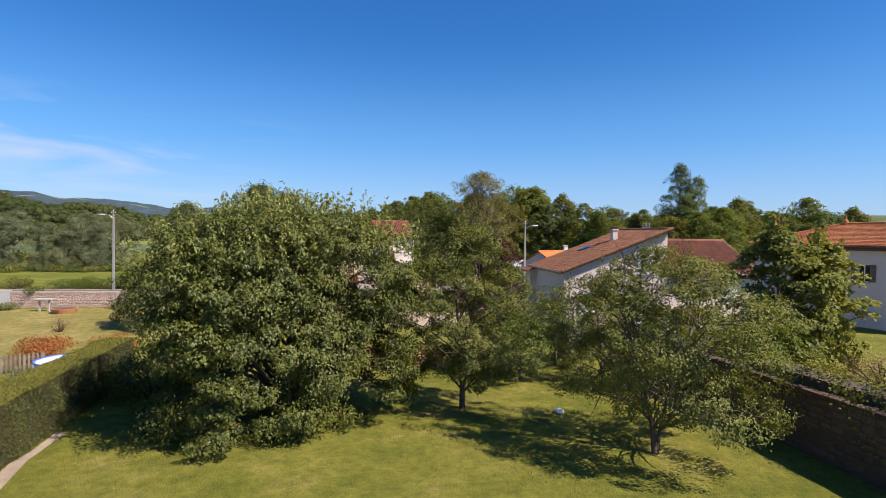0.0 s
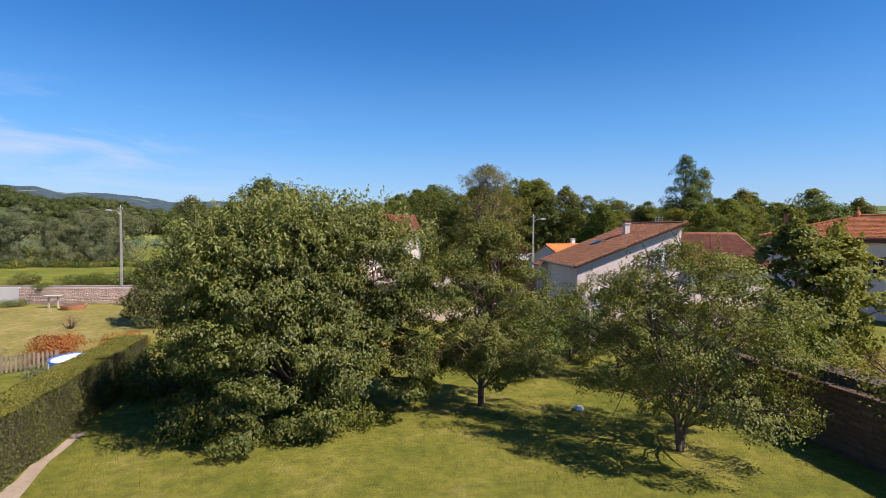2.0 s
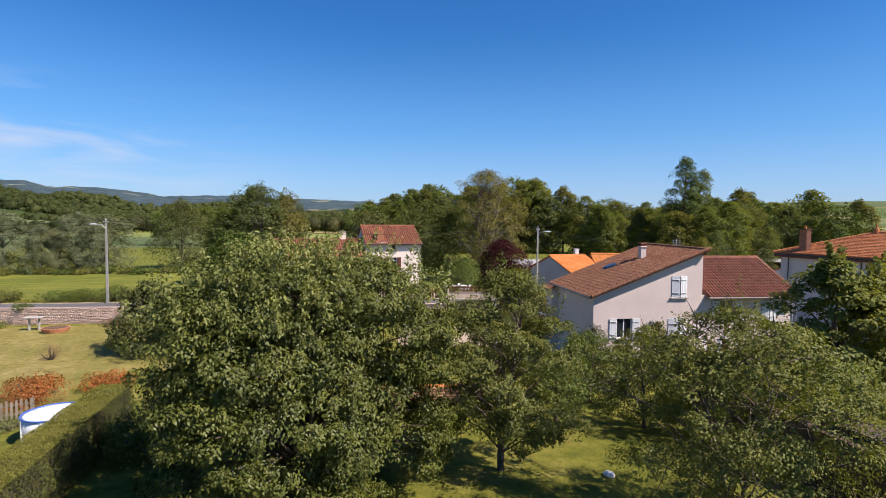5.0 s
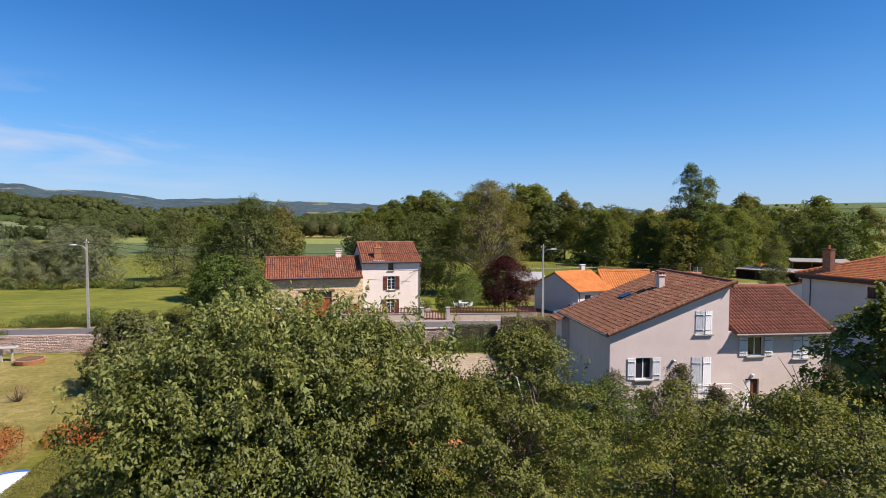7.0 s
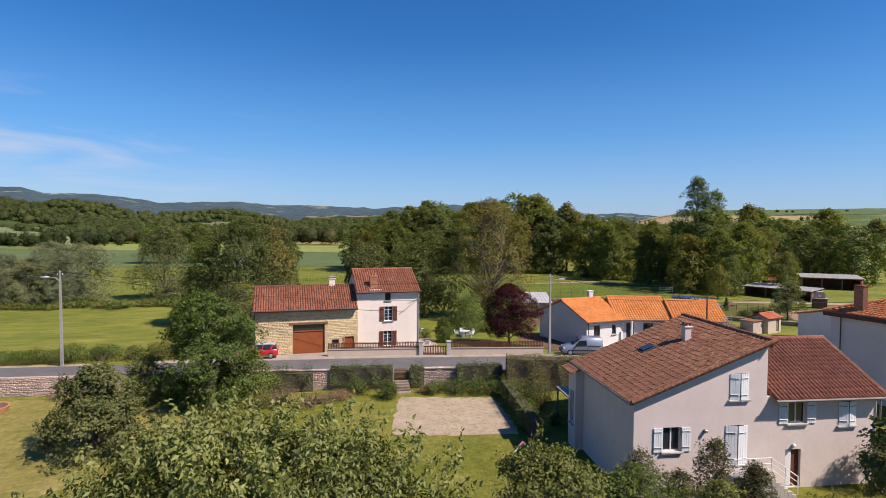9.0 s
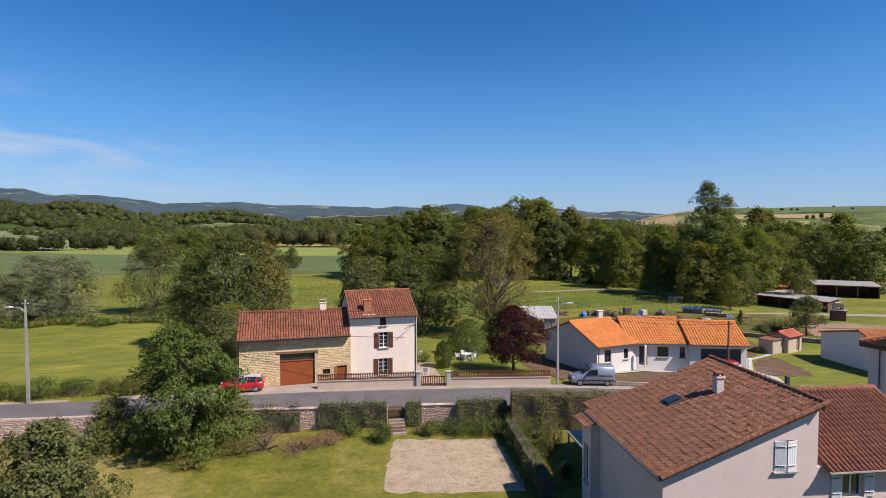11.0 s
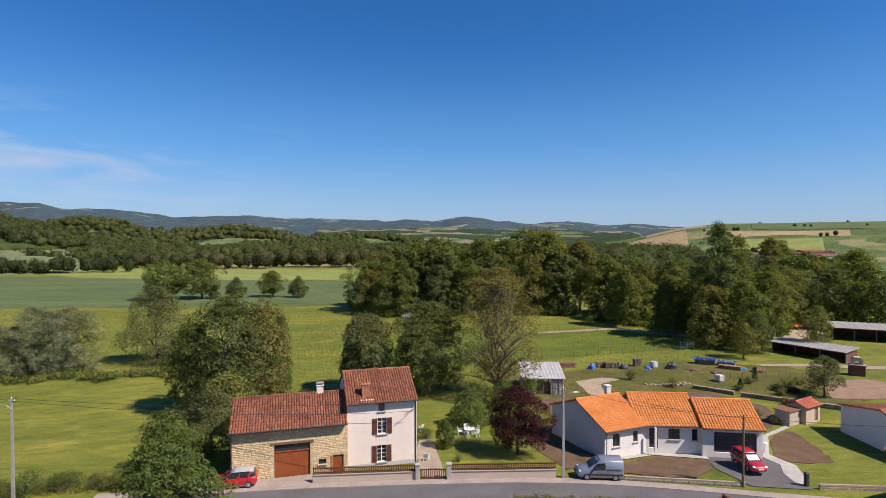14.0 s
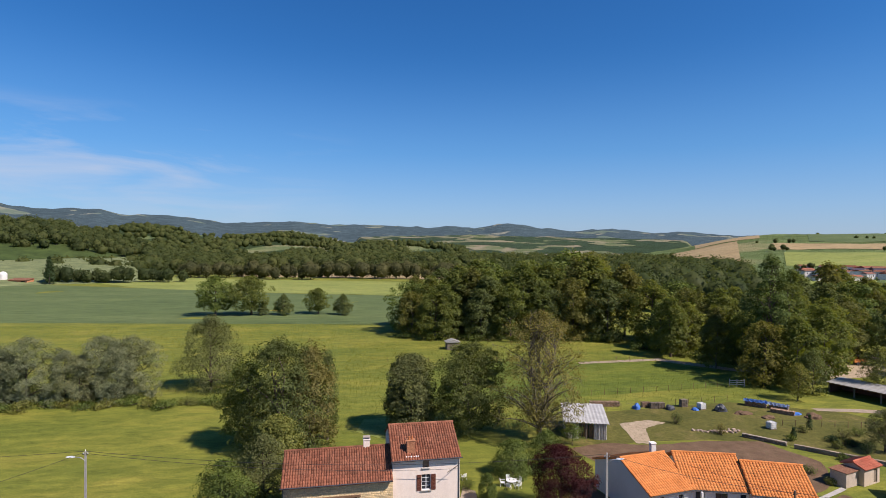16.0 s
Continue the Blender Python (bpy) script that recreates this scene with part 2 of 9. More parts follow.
M["render_cream"] = mat("cream_render", (0.82, 0.69, 0.59), (0.89, 0.76, 0.66), 0.5, 30.0, 0.92, 0.25, spec=0.15, c3=(0.62, 0.50, 0.42), stain=0.35, dist=0.01)
M["render_taupe"] = mat("taupe_render", (0.62, 0.55, 0.52), (0.70, 0.63, 0.6), 0.4, 30.0, 0.92, 0.25, spec=0.15, c3=(0.52, 0.46, 0.42), stain=0.3, dist=0.01)
M["render_tan"] = mat("tan_render", (0.52, 0.42, 0.32), (0.60, 0.49, 0.38), 0.5, 30.0, 0.92, 0.25, spec=0.15, c3=(0.42, 0.33, 0.25), stain=0.35, dist=0.01)
M["render_brown"] = mat("brown_render", (0.44, 0.36, 0.29), (0.54, 0.45, 0.37), 0.7, 20.0, 0.92, 0.4, spec=0.1, c3=(0.3, 0.24, 0.19), stain=0.5, dist=0.015)
M["paving"] = mat("worn_paving", (0.31, 0.255, 0.21), (0.40, 0.335, 0.285), 0.6, 18.0, 0.92, 0.4, spec=0.15, c3=(0.22, 0.18, 0.15), stain=0.5, world_co=True)
M["tile_dark"] = mat("dark_canal_tile", (0.19, 0.075, 0.05), (0.275, 0.12, 0.08), 0.6, 14.0, 0.85, 0.3, spec=0.2, rand=0.16, island=0.16, c3=(0.14, 0.07, 0.05), stain=0.35, dist=0.01)
M["stone_tan"] = mat("tan_stone", (0.66, 0.50, 0.28), (0.80, 0.63, 0.385), 1.2, 12.0, 0.95, 0.6, spec=0.1, rand=0.16, island=0.16, c3=(0.40, 0.30, 0.18), stain=0.4, dist=0.03)
M["stone_red"] = mat("reddish_stone", (0.30, 0.16, 0.10), (0.44, 0.27, 0.18), 1.4, 12.0, 0.95, 0.7, spec=0.1, rand=0.35, island=0.35, c3=(0.42, 0.36, 0.28), stain=0.5, dist=0.03)
M["stone_dark"] = mat("weathered_stone", (0.20, 0.16, 0.125), (0.30, 0.24, 0.19), 1.0, 10.0, 0.95, 0.8, spec=0.1, rand=0.3, island=0.3, c3=(0.15, 0.14, 0.10), stain=0.5, dist=0.03)
M["mortar"] = mat("lime_mortar", (0.33, 0.27, 0.21), (0.43, 0.36, 0.28), 1.3, 20.0, 0.95, 0.5, spec=0.1, c3=(0.24, 0.2, 0.15), stain=0.5)
M["mortar_pink"] = mat("pinkish_mortar", (0.42, 0.32, 0.265), (0.52, 0.415, 0.35), 1.3, 20.0, 0.95, 0.5, spec=0.1, c3=(0.27, 0.2, 0.16), stain=0.5)
M["tile_shed"] = mat("red_shed_tile", (0.38, 0.10, 0.06), (0.47, 0.15, 0.09), 0.6, 14.0, 0.8, 0.2, spec=0.2, island=0.15, rand=0.15)
M["mortar_tan"] = mat("tan_mortar", (0.53, 0.405, 0.24), (0.63, 0.49, 0.31), 1.3, 20.0, 0.95, 0.5, spec=0.1, c3=(0.43, 0.33, 0.21), stain=0.5)
M["tile_brown"] = mat("weathered_tile", (0.175, 0.074, 0.047), (0.24, 0.114, 0.074), 2.2, 14.0, 0.9, 0.4, spec=0.06, rand=0.14, island=0.14, c3=(0.42, 0.33, 0.22), stain=0.55, dist=0.01)
M["tile_canal"] = mat("canal_tile", (0.2, 0.072, 0.043), (0.31, 0.13, 0.08), 0.5, 14.0, 0.85, 0.3, spec=0.15, rand=0.28, island=0.28, c3=(0.16, 0.085, 0.055), stain=0.55, dist=0.01)
M["tile_orange"] = mat("new_orange_tile", (0.58, 0.20, 0.055), (0.68, 0.26, 0.08), 0.5, 14.0, 0.8, 0.2, spec=0.2, island=0.12, rand=0.12, c3=(0.52, 0.18, 0.06), stain=0.4, dist=0.01)
M["tile_red"] = mat("orange_red_tile", (0.46, 0.155, 0.06), (0.58, 0.22, 0.09), 0.5, 14.0, 0.8, 0.2, spec=0.2, island=0.18, rand=0.15, c3=(0.38, 0.14, 0.07), stain=0.4, dist=0.01)
M["brick"] = mat("chimney_brick", (0.44, 0.19, 0.105), (0.56, 0.27, 0.15), 3.0, 20.0, 0.9, 0.4, spec=0.15, rand=0.2, island=0.2)
M["oak"] = mat("brown_painted_wood", (0.125, 0.04, 0.026), (0.165, 0.056, 0.034), 2.0, 25.0, 0.6, 0.2)
M["rust_door"] = mat("rust_brown_door", (0.27, 0.068, 0.02), (0.34, 0.092, 0.028), 1.0, 20.0, 0.6, 0.15, c3=(0.2, 0.07, 0.03), stain=0.3)
M["beam"] = mat("old_beam", (0.16, 0.09, 0.05), (0.24, 0.14, 0.085), 2.0, 25.0, 0.8, 0.4)
M["old_wood"] = mat("grey_wood", (0.17, 0.135, 0.10), (0.27, 0.22, 0.17), 2.0, 25.0, 0.9, 0.4, rand=0.2)
M["white_paint"] = mat("white_paint", (0.76, 0.76, 0.76), (0.82, 0.82, 0.81), 2.0, 30.0, 0.5, 0.05)
M["white_plastic"] = plain("white_plastic", (0.82, 0.82, 0.80), 0.4)
M["dark_grey"] = plain("dark_grey_metal", (0.055, 0.058, 0.065), 0.5, 0.2)
M["iron"] = plain("iron", (0.05, 0.045, 0.04), 0.6, 0.4)
M["zinc"] = plain("zinc", (0.42, 0.43, 0.44), 0.45, 0.7)
M["gutter"] = mat("weathered_gutter", (0.22, 0.185, 0.16), (0.30, 0.26, 0.225), 1.0, 20.0, 0.6, 0.1)
M["glass"] = glass_mat("window_glass", (0.025, 0.03, 0.036))
M["car_glass"] = glass_mat("car_glass", (0.02, 0.024, 0.028))
M["red_paint"] = plain("red_car_paint", (0.52, 0.02, 0.022), 0.3, 0.1, 0.6, 0.8)
M["grey_paint"] = plain("grey_blue_car_paint", (0.27, 0.30, 0.355), 0.35, 0.3, 0.6, 0.8)
M["grey_roof_paint"] = plain("silver_roof_paint", (0.55, 0.56, 0.58), 0.35, 0.3, 0.6, 0.6)
M["rubber"] = plain("rubber", (0.022, 0.022, 0.023), 0.85)
M["rim"] = plain("alloy_rim", (0.45, 0.45, 0.46), 0.35, 0.8)
M["lamp_glass"] = plain("lamp_glass", (0.75, 0.76, 0.78), 0.15)
M["red_lens"] = plain("red_lens", (0.4, 0.02, 0.02), 0.2)
M["old_brick"] = mat("old_red_brick", (0.15, 0.07, 0.05), (0.21, 0.10, 0.07), 0.7, 16.0, 0.9, 0.4, spec=0.1, c3=(0.10, 0.06, 0.045), stain=0.4)
M["sheet"] = mat("corrugated_sheet", (0.28, 0.27, 0.25), (0.40, 0.385, 0.36), 0.6, 14.0, 0.7, 0.2, 0.2, c3=(0.30, 0.24, 0.18), stain=0.4)
M["sheet_pale"] = mat("pale_sheet", (0.34, 0.33, 0.32), (0.5, 0.49, 0.47), 1.4, 14.0, 0.7, 0.2, 0.0, c3=(0.34, 0.31, 0.27), stain=0.5)
M["firewood"] = mat("split_firewood", (0.24, 0.15, 0.095), (0.40, 0.27, 0.18), 3.0, 25.0, 0.95, 0.4, rand=0.3)
M["plastic_film"] = mat("milky_film", (0.74, 0.73, 0.70), (0.84, 0.83, 0.81), 1.2, 10.0, 0.45, 0.4, c3=(0.5, 0.45, 0.36), stain=0.5)
M["tarp"] = mat("blue_tarp", (0.035, 0.12, 0.42), (0.06, 0.2, 0.58), 2.0, 9.0, 0.5, 0.6, c3=(0.45, 0.5, 0.6), stain=0.3, dist=0.05)
M["tarp_pale"] = mat("pale_blue_tarp", (0.10, 0.22, 0.5), (0.42, 0.48, 0.58), 3.0, 9.0, 0.5, 0.6, c3=(0.04, 0.13, 0.42), stain=0.6, dist=0.05)
M["pink"] = plain("pink_rope", (0.62, 0.12, 0.35), 0.6)
M["bark"] = mat("bark", (0.085, 0.064, 0.048), (0.155, 0.122, 0.095), 3.0, 22.0, 0.95, 0.8, spec=0.1, dist=0.03)
M["bark_pale"] = mat("pale_bark", (0.13, 0.108, 0.078), (0.20, 0.17, 0.128), 3.0, 22.0, 0.95, 0.7, spec=0.1, dist=0.03)
M["tarp_white"] = mat("white_tarpaulin", (0.72, 0.72, 0.73), (0.82, 0.82, 0.82), 1.5, 9.0, 0.6, 0.8, c3=(0.6, 0.6, 0.6), stain=0.25, dist=0.03)
M["hose_blue"] = plain("blue_paint", (0.06, 0.15, 0.55), 0.35)
L = {}
L["cherry"] = leaf_mat("cherry_leaf", (0.08, 0.095, 0.013), (0.136, 0.15, 0.022), (0.27, 0.265, 0.06), 0.18, 0.14)
L["walnut"] = leaf_mat("walnut_leaf", (0.07, 0.105, 0.022), (0.105, 0.15, 0.03), (0.17, 0.21, 0.045), 0.2, 0.08)
L["fruit"] = leaf_mat("fruit_leaf", (0.112, 0.13, 0.03), (0.175, 0.187, 0.043), (0.285, 0.265, 0.08), 0.28, 0.08)
L["hazel"] = leaf_mat("hazel_leaf", (0.104, 0.122, 0.043), (0.149, 0.162, 0.059), (0.216, 0.216, 0.090), 0.3, 0.06)
L["lime"] = leaf_mat("lime_leaf", (0.15, 0.17, 0.042), (0.222, 0.236, 0.062), (0.335, 0.325, 0.105), 0.36, 0.05)
L["dark"] = leaf_mat("dark_leaf", (0.075, 0.113, 0.027), (0.119, 0.159, 0.032), (0.201, 0.237, 0.049), 0.24, 0.08)
L["photinia"] = leaf_mat("photinia_leaf", (0.04, 0.058, 0.022), (0.07, 0.082, 0.03), (0.22, 0.085, 0.055), 0.2, 0.1)
L["plum"] = leaf_mat("red_plum_leaf", (0.038, 0.011, 0.012), (0.062, 0.016, 0.018), (0.10, 0.028, 0.026), 0.25, 0.05)
L["willow"] = leaf_mat("willow_leaf", (0.135, 0.155, 0.078), (0.185, 0.203, 0.105), (0.28, 0.29, 0.165), 0.22, 0.1)
L["ash"] = leaf_mat("ash_leaf", (0.09, 0.115, 0.034), (0.125, 0.15, 0.045), (0.19, 0.205, 0.07), 0.35, 0.06)
L["bronze"] = leaf_mat("young_bronze_leaf", (0.16, 0.15, 0.045), (0.225, 0.2, 0.06), (0.32, 0.26, 0.09), 0.3, 0.05)
L["forest"] = leaf_mat("forest_leaf", (0.105, 0.138, 0.034), (0.157, 0.186, 0.045), (0.255, 0.260, 0.064), 0.5, 0.05)
L["forest_warm"] = leaf_mat("forest_leaf_warm", (0.115, 0.125, 0.034), (0.165, 0.168, 0.046), (0.24, 0.23, 0.066), 0.5, 0.05)
L["ivy"] = leaf_mat("ivy_leaf", (0.07, 0.105, 0.022), (0.11, 0.145, 0.03), (0.2, 0.225, 0.055), 0.2, 0.1)
# Box leaf in two copies: sunlight painted into the top, darker sides.
L["hedge_top"] = leaf_mat("sunlit_box_leaf", (0.20, 0.195, 0.04), (0.255, 0.245, 0.052), (0.33, 0.30, 0.075), 0.2, 0.08)
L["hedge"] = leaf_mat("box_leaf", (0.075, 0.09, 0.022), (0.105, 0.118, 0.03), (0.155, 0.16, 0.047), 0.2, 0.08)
L["privet"] = leaf_mat("privet_leaf", (0.097, 0.110, 0.036), (0.154, 0.154, 0.054), (0.389, 0.315, 0.180), 0.2, 0.1)
L["orange"] = leaf_mat("orange_azalea", (0.22, 0.1, 0.03), (0.42, 0.15, 0.045), (0.55, 0.23, 0.08), 0.25, 0.06)
L["dry"] = leaf_mat("dry_brush", (0.20, 0.125, 0.075), (0.28, 0.185, 0.115), (0.36, 0.26, 0.17), 0.15, 0.04)
L["conifer"] = leaf_mat("conifer_needles", (0.034, 0.060, 0.025), (0.053, 0.084, 0.032), (0.083, 0.113, 0.043), 0.1, 0.05)
L["tuft"] = leaf_mat("rough_grass", (0.154, 0.168, 0.036), (0.227, 0.221, 0.054), (0.389, 0.302, 0.108), 0.25, 0.05)
L["far"] = leaf_mat("far_leaf", (0.055, 0.078, 0.029), (0.082, 0.105, 0.036), (0.13, 0.135, 0.05), 0.42, 0.03, 0.07, (0.66, 0.72, 0.78), (1.34, 1.24, 1.15))
L["far_warm"] = leaf_mat("far_leaf_warm", (0.08, 0.086, 0.034), (0.112, 0.114, 0.046), (0.17, 0.155, 0.07), 0.42, 0.03, 0.07, (0.66, 0.72, 0.78), (1.3, 1.2, 1.1))
L["blade"] = leaf_mat("lawn_blade", (0.140, 0.160, 0.030), (0.215, 0.215, 0.045), (0.334, 0.280, 0.090), 0.25, 0.04)
L["stalk"] = leaf_mat("meadow_stalk", (0.14, 0.175, 0.036), (0.215, 0.24, 0.05), (0.35, 0.33, 0.085), 0.3, 0.03)
L["shoot"] = leaf_mat("young_cherry_leaf", (0.2, 0.215, 0.055), (0.295, 0.31, 0.092), (0.41, 0.41, 0.18), 0.3, 0.05)


# ---- geometry helpers ----
def fast_mesh(name, co, faces, material):
    """A mesh from arrays: co (n, 3), faces (m, 3 or 4)."""
    co, faces = np.asarray(co, np.float32), np.asarray(faces, np.int32)
    me = bpy.data.meshes.new(name)
    k = faces.shape[1]
    me.vertices.add(len(co))
    me.vertices.foreach_set("co", co.ravel())
    me.loops.add(faces.size)
    me.loops.foreach_set("vertex_index", faces.ravel())
    me.polygons.add(len(faces))
    me.polygons.foreach_set("loop_start", np.arange(0, faces.size, k, dtype=np.int32))
    me.polygons.foreach_set("loop_total", np.full(len(faces), k, np.int32))
    me.update(calc_edges=True)
    me.materials.append(material)
    return me


def hung(ob, parent):
    ob.parent = parent
    return ob


def part(name, bm, material, parent, label=""):
    me = bpy.data.meshes.new(name)
    bm.to_mesh(me)
    bm.free()
    me.materials.append(material)
    ob = hung(new(name, me), parent)
    return tagged(ob, label) if label else ob


def raw_part(name, co, faces, material, parent, label="", kind=""):
    return tagged(hung(new(name, fast_mesh(name, co, faces, material)), parent), label, kind=kind)


def thing(name, m, label, category, group="", kind=""):
    ob = new(name)
    ob.matrix_world = m
    return tagged(ob, label, category, group, kind)


def solid(name, bm, material, m, label, category, group="", kind=""):
    me = bpy.data.meshes.new(name)
    bm.to_mesh(me)
    bm.free()
    me.materials.append(material)
    ob = new(name, me)
    ob.matrix_world = m
    return tagged(ob, label, category, group, kind)


def block(bm, x0, x1, y0, y1, z0, z1, bevel=0.0, m=None):
    """An axis-aligned block, edges bevelled on request."""
    vs = [bm.verts.new((x, y, z)) for x in (x0, x1) for y in (y0, y1) for z in (z0, z1)]
    fs = [bm.faces.new([vs[i] for i in f]) for f in ((0, 1, 3, 2), (4, 6, 7, 5), (0, 4, 5, 1), (2, 3, 7, 6), (0, 2, 6, 4), (1, 5, 7, 3))]
    if bevel:
        es = list({e for f in fs for e in f.edges})
        r = bmesh.ops.bevel(bm, geom=es, offset=bevel, segments=1, affect="EDGES", profile=0.5)
        vs = list({v for f in r["faces"] for v in f.verts} | {v for v in vs if v.is_valid})
    if m is not None:
        bmesh.ops.transform(bm, matrix=m, verts=[v for v in vs if v.is_valid])
    return vs


def boxed(*boxes, bevel=0.0):
    bm = bmesh.new()
    for b in boxes:
        block(bm, *b, bevel=bevel)
    return bm


def ring(bm, pts, radii, sides=8, cap=True):
    """A tube through pts."""
    rows = []
    for i, p in enumerate(pts):
        a, b = Vector(pts[max(0, i - 1)]), Vector(pts[min(len(pts) - 1, i + 1)])
        q = (b - a).to_track_quat("Z", "Y")
        r = radii[i] if isinstance(radii, (list, tuple)) else radii
        rows.append([bm.verts.new(Vector(p) + q @ Vector((r * math.cos(2 * math.pi * k / sides), r * math.sin(2 * math.pi * k / sides), 0))) for k in range(sides)])
    for r0, r1 in zip(rows, rows[1:]):
        for k in range(sides):
            bm.faces.new((r0[k], r0[(k + 1) % sides], r1[(k + 1) % sides], r1[k]))
    if cap:
        bm.faces.new(rows[0][::-1])
        bm.faces.new(rows[-1])
    return bm


def tube(pts, radii, sides=8):
    return ring(bmesh.new(), pts, radii, sides)


def slab(outline, holes, thick, axis_map):
    """A plate of an outline with rectangular holes (x0, x1, z0, z1), thick along +y of its own frame; axis_map puts (u, w, z) into the thing's frame."""
    bm = bmesh.new()
    edges = []
    for loop in [outline] + [[(a, c), (b, c), (b, d), (a, d)] for a, b, c, d in holes]:
        vs = [bm.verts.new((u, 0, z)) for u, z in loop]
        edges += [bm.edges.new((vs[i], vs[(i + 1) % len(vs)])) for i in range(len(vs))]
    bmesh.ops.triangle_fill(bm, edges=edges, use_beauty=True, use_dissolve=False)
    ext = bmesh.ops.extrude_face_region(bm, geom=list(bm.faces))
    bmesh.ops.translate(bm, vec=(0, thick, 0), verts=[v for v in ext["geom"] if isinstance(v, bmesh.types.BMVert)])
    bmesh.ops.recalc_face_normals(bm, faces=list(bm.faces))
    bmesh.ops.transform(bm, matrix=axis_map, verts=list(bm.verts))
    return bm


def tubes_np(segs, sides=5):
    """Tapered tubes as arrays: segs of (points (n, 3), radii (n,))."""
    co, fa, base = [], [], 0
    ang = np.arange(sides) * 2 * np.pi / sides
    for p, r in segs:
        p, r = np.asarray(p, float), np.asarray(r, float)
        d = np.gradient(p, axis=0)
        d /= np.linalg.norm(d, axis=1, keepdims=True) + 1e-9
        ref = np.where(np.abs(d[:, 2:3]) > 0.9, np.array([[1.0, 0, 0]]), np.array([[0, 0, 1.0]]))
        a = np.cross(d, ref)
        a /= np.linalg.norm(a, axis=1, keepdims=True) + 1e-9
        b = np.cross(d, a)
        c = p[:, None, :] + r[:, None, None] * (a[:, None, :] * np.cos(ang)[None, :, None] + b[:, None, :] * np.sin(ang)[None, :, None])
        co.append(c.reshape(-1, 3))
        n = len(p)
        i = np.arange(n - 1)[:, None] * sides + np.arange(sides)[None, :]
        j = np.arange(n - 1)[:, None] * sides + (np.arange(sides)[None, :] + 1) % sides
        fa.append((base + np.stack([i, j, j + sides, i + sides], -1)).reshape(-1, 4))
        base += n * sides
    return np.concatenate(co), np.concatenate(fa)


def unit(v):
    return v / (np.linalg.norm(v, axis=-1, keepdims=True) + 1e-9)


def leaves_np(rng, pos, out, length, ratio=0.5, droop=0.3, spread=0.8, fold=0.18, upright=False, tri=False):
    """A bent four-cornered leaf at each place, its face turned roughly outwards; upright ones point along out."""
    n = len(pos)
    if upright:
        ax = unit(out * 0.7 + rng.normal(0, spread, (n, 3)))
        sd = unit(np.cross(ax, rng.normal(0, 0.55, (n, 3)) + np.array([0, 0, 1.0])))
    else:
        face = unit(out + rng.normal(0, 0.55 * spread, (n, 3)) + np.array([0, 0, 0.25]))
        ax = unit(np.cross(face, rng.normal(0, 1, (n, 3))) + out * 0.35 + np.array([0, 0, -droop]))
        sd = unit(np.cross(ax, face))
    nm = np.cross(sd, ax)
    ln = (length * rng.uniform(0.65, 1.3, n))[:, None]
    wd = ln * ratio * rng.uniform(0.8, 1.2, (n, 1))
    if tri:
        co = np.stack([pos - sd * wd * 0.5, pos + sd * wd * 0.5, pos + ax * ln], 1)
        return co.reshape(-1, 3), np.arange(3 * n).reshape(n, 3)
    mid = pos + ax * ln * 0.45
    co = np.stack([pos, mid + sd * wd * 0.5 + nm * ln * fold, pos + ax * ln - nm * ln * fold * 0.6, mid - sd * wd * 0.5 + nm * ln * fold], 1)
    return co.reshape(-1, 3), np.arange(4 * n).reshape(n, 4)


PROFILE = {
    "round": lambda t: np.sqrt(np.clip(1 - (1.75 * (t - 0.43)) ** 2, 0.02, 1)),
    "column": lambda t: np.clip(np.minimum(1.0, 0.55 + 1.8 * t) * np.sqrt(np.clip(1.02 - t ** 2.2, 0, 1)), 0.1, 1),
    "cone": lambda t: np.clip(1.02 - t, 0.04, 1) ** 0.8,
    "vase": lambda t: np.clip(0.45 + 1.1 * t, 0, 1) * np.sqrt(np.clip(1.03 - t ** 3.0, 0, 1)),
    "dome": lambda t: np.sqrt(np.clip(1.02 - t ** 1.9, 0, 1)),
    "boxy": lambda t: np.clip(0.80 + 0.7 * t, 0, 1) * np.sqrt(np.clip(1.05 - t ** 4.6, 0.05, 1)),
    "crate": lambda t: np.clip(1.04 - 0.2 * t, 0.98, 1.1) * np.sqrt(np.clip(1.05 - 0.75 * t ** 10.0, 0.12, 1)),
    "mop": lambda t: np.clip(0.72 + 0.5 * t, 0, 1) * np.sqrt(np.clip(1.05 - t ** 4.5, 0.03, 1)),
}


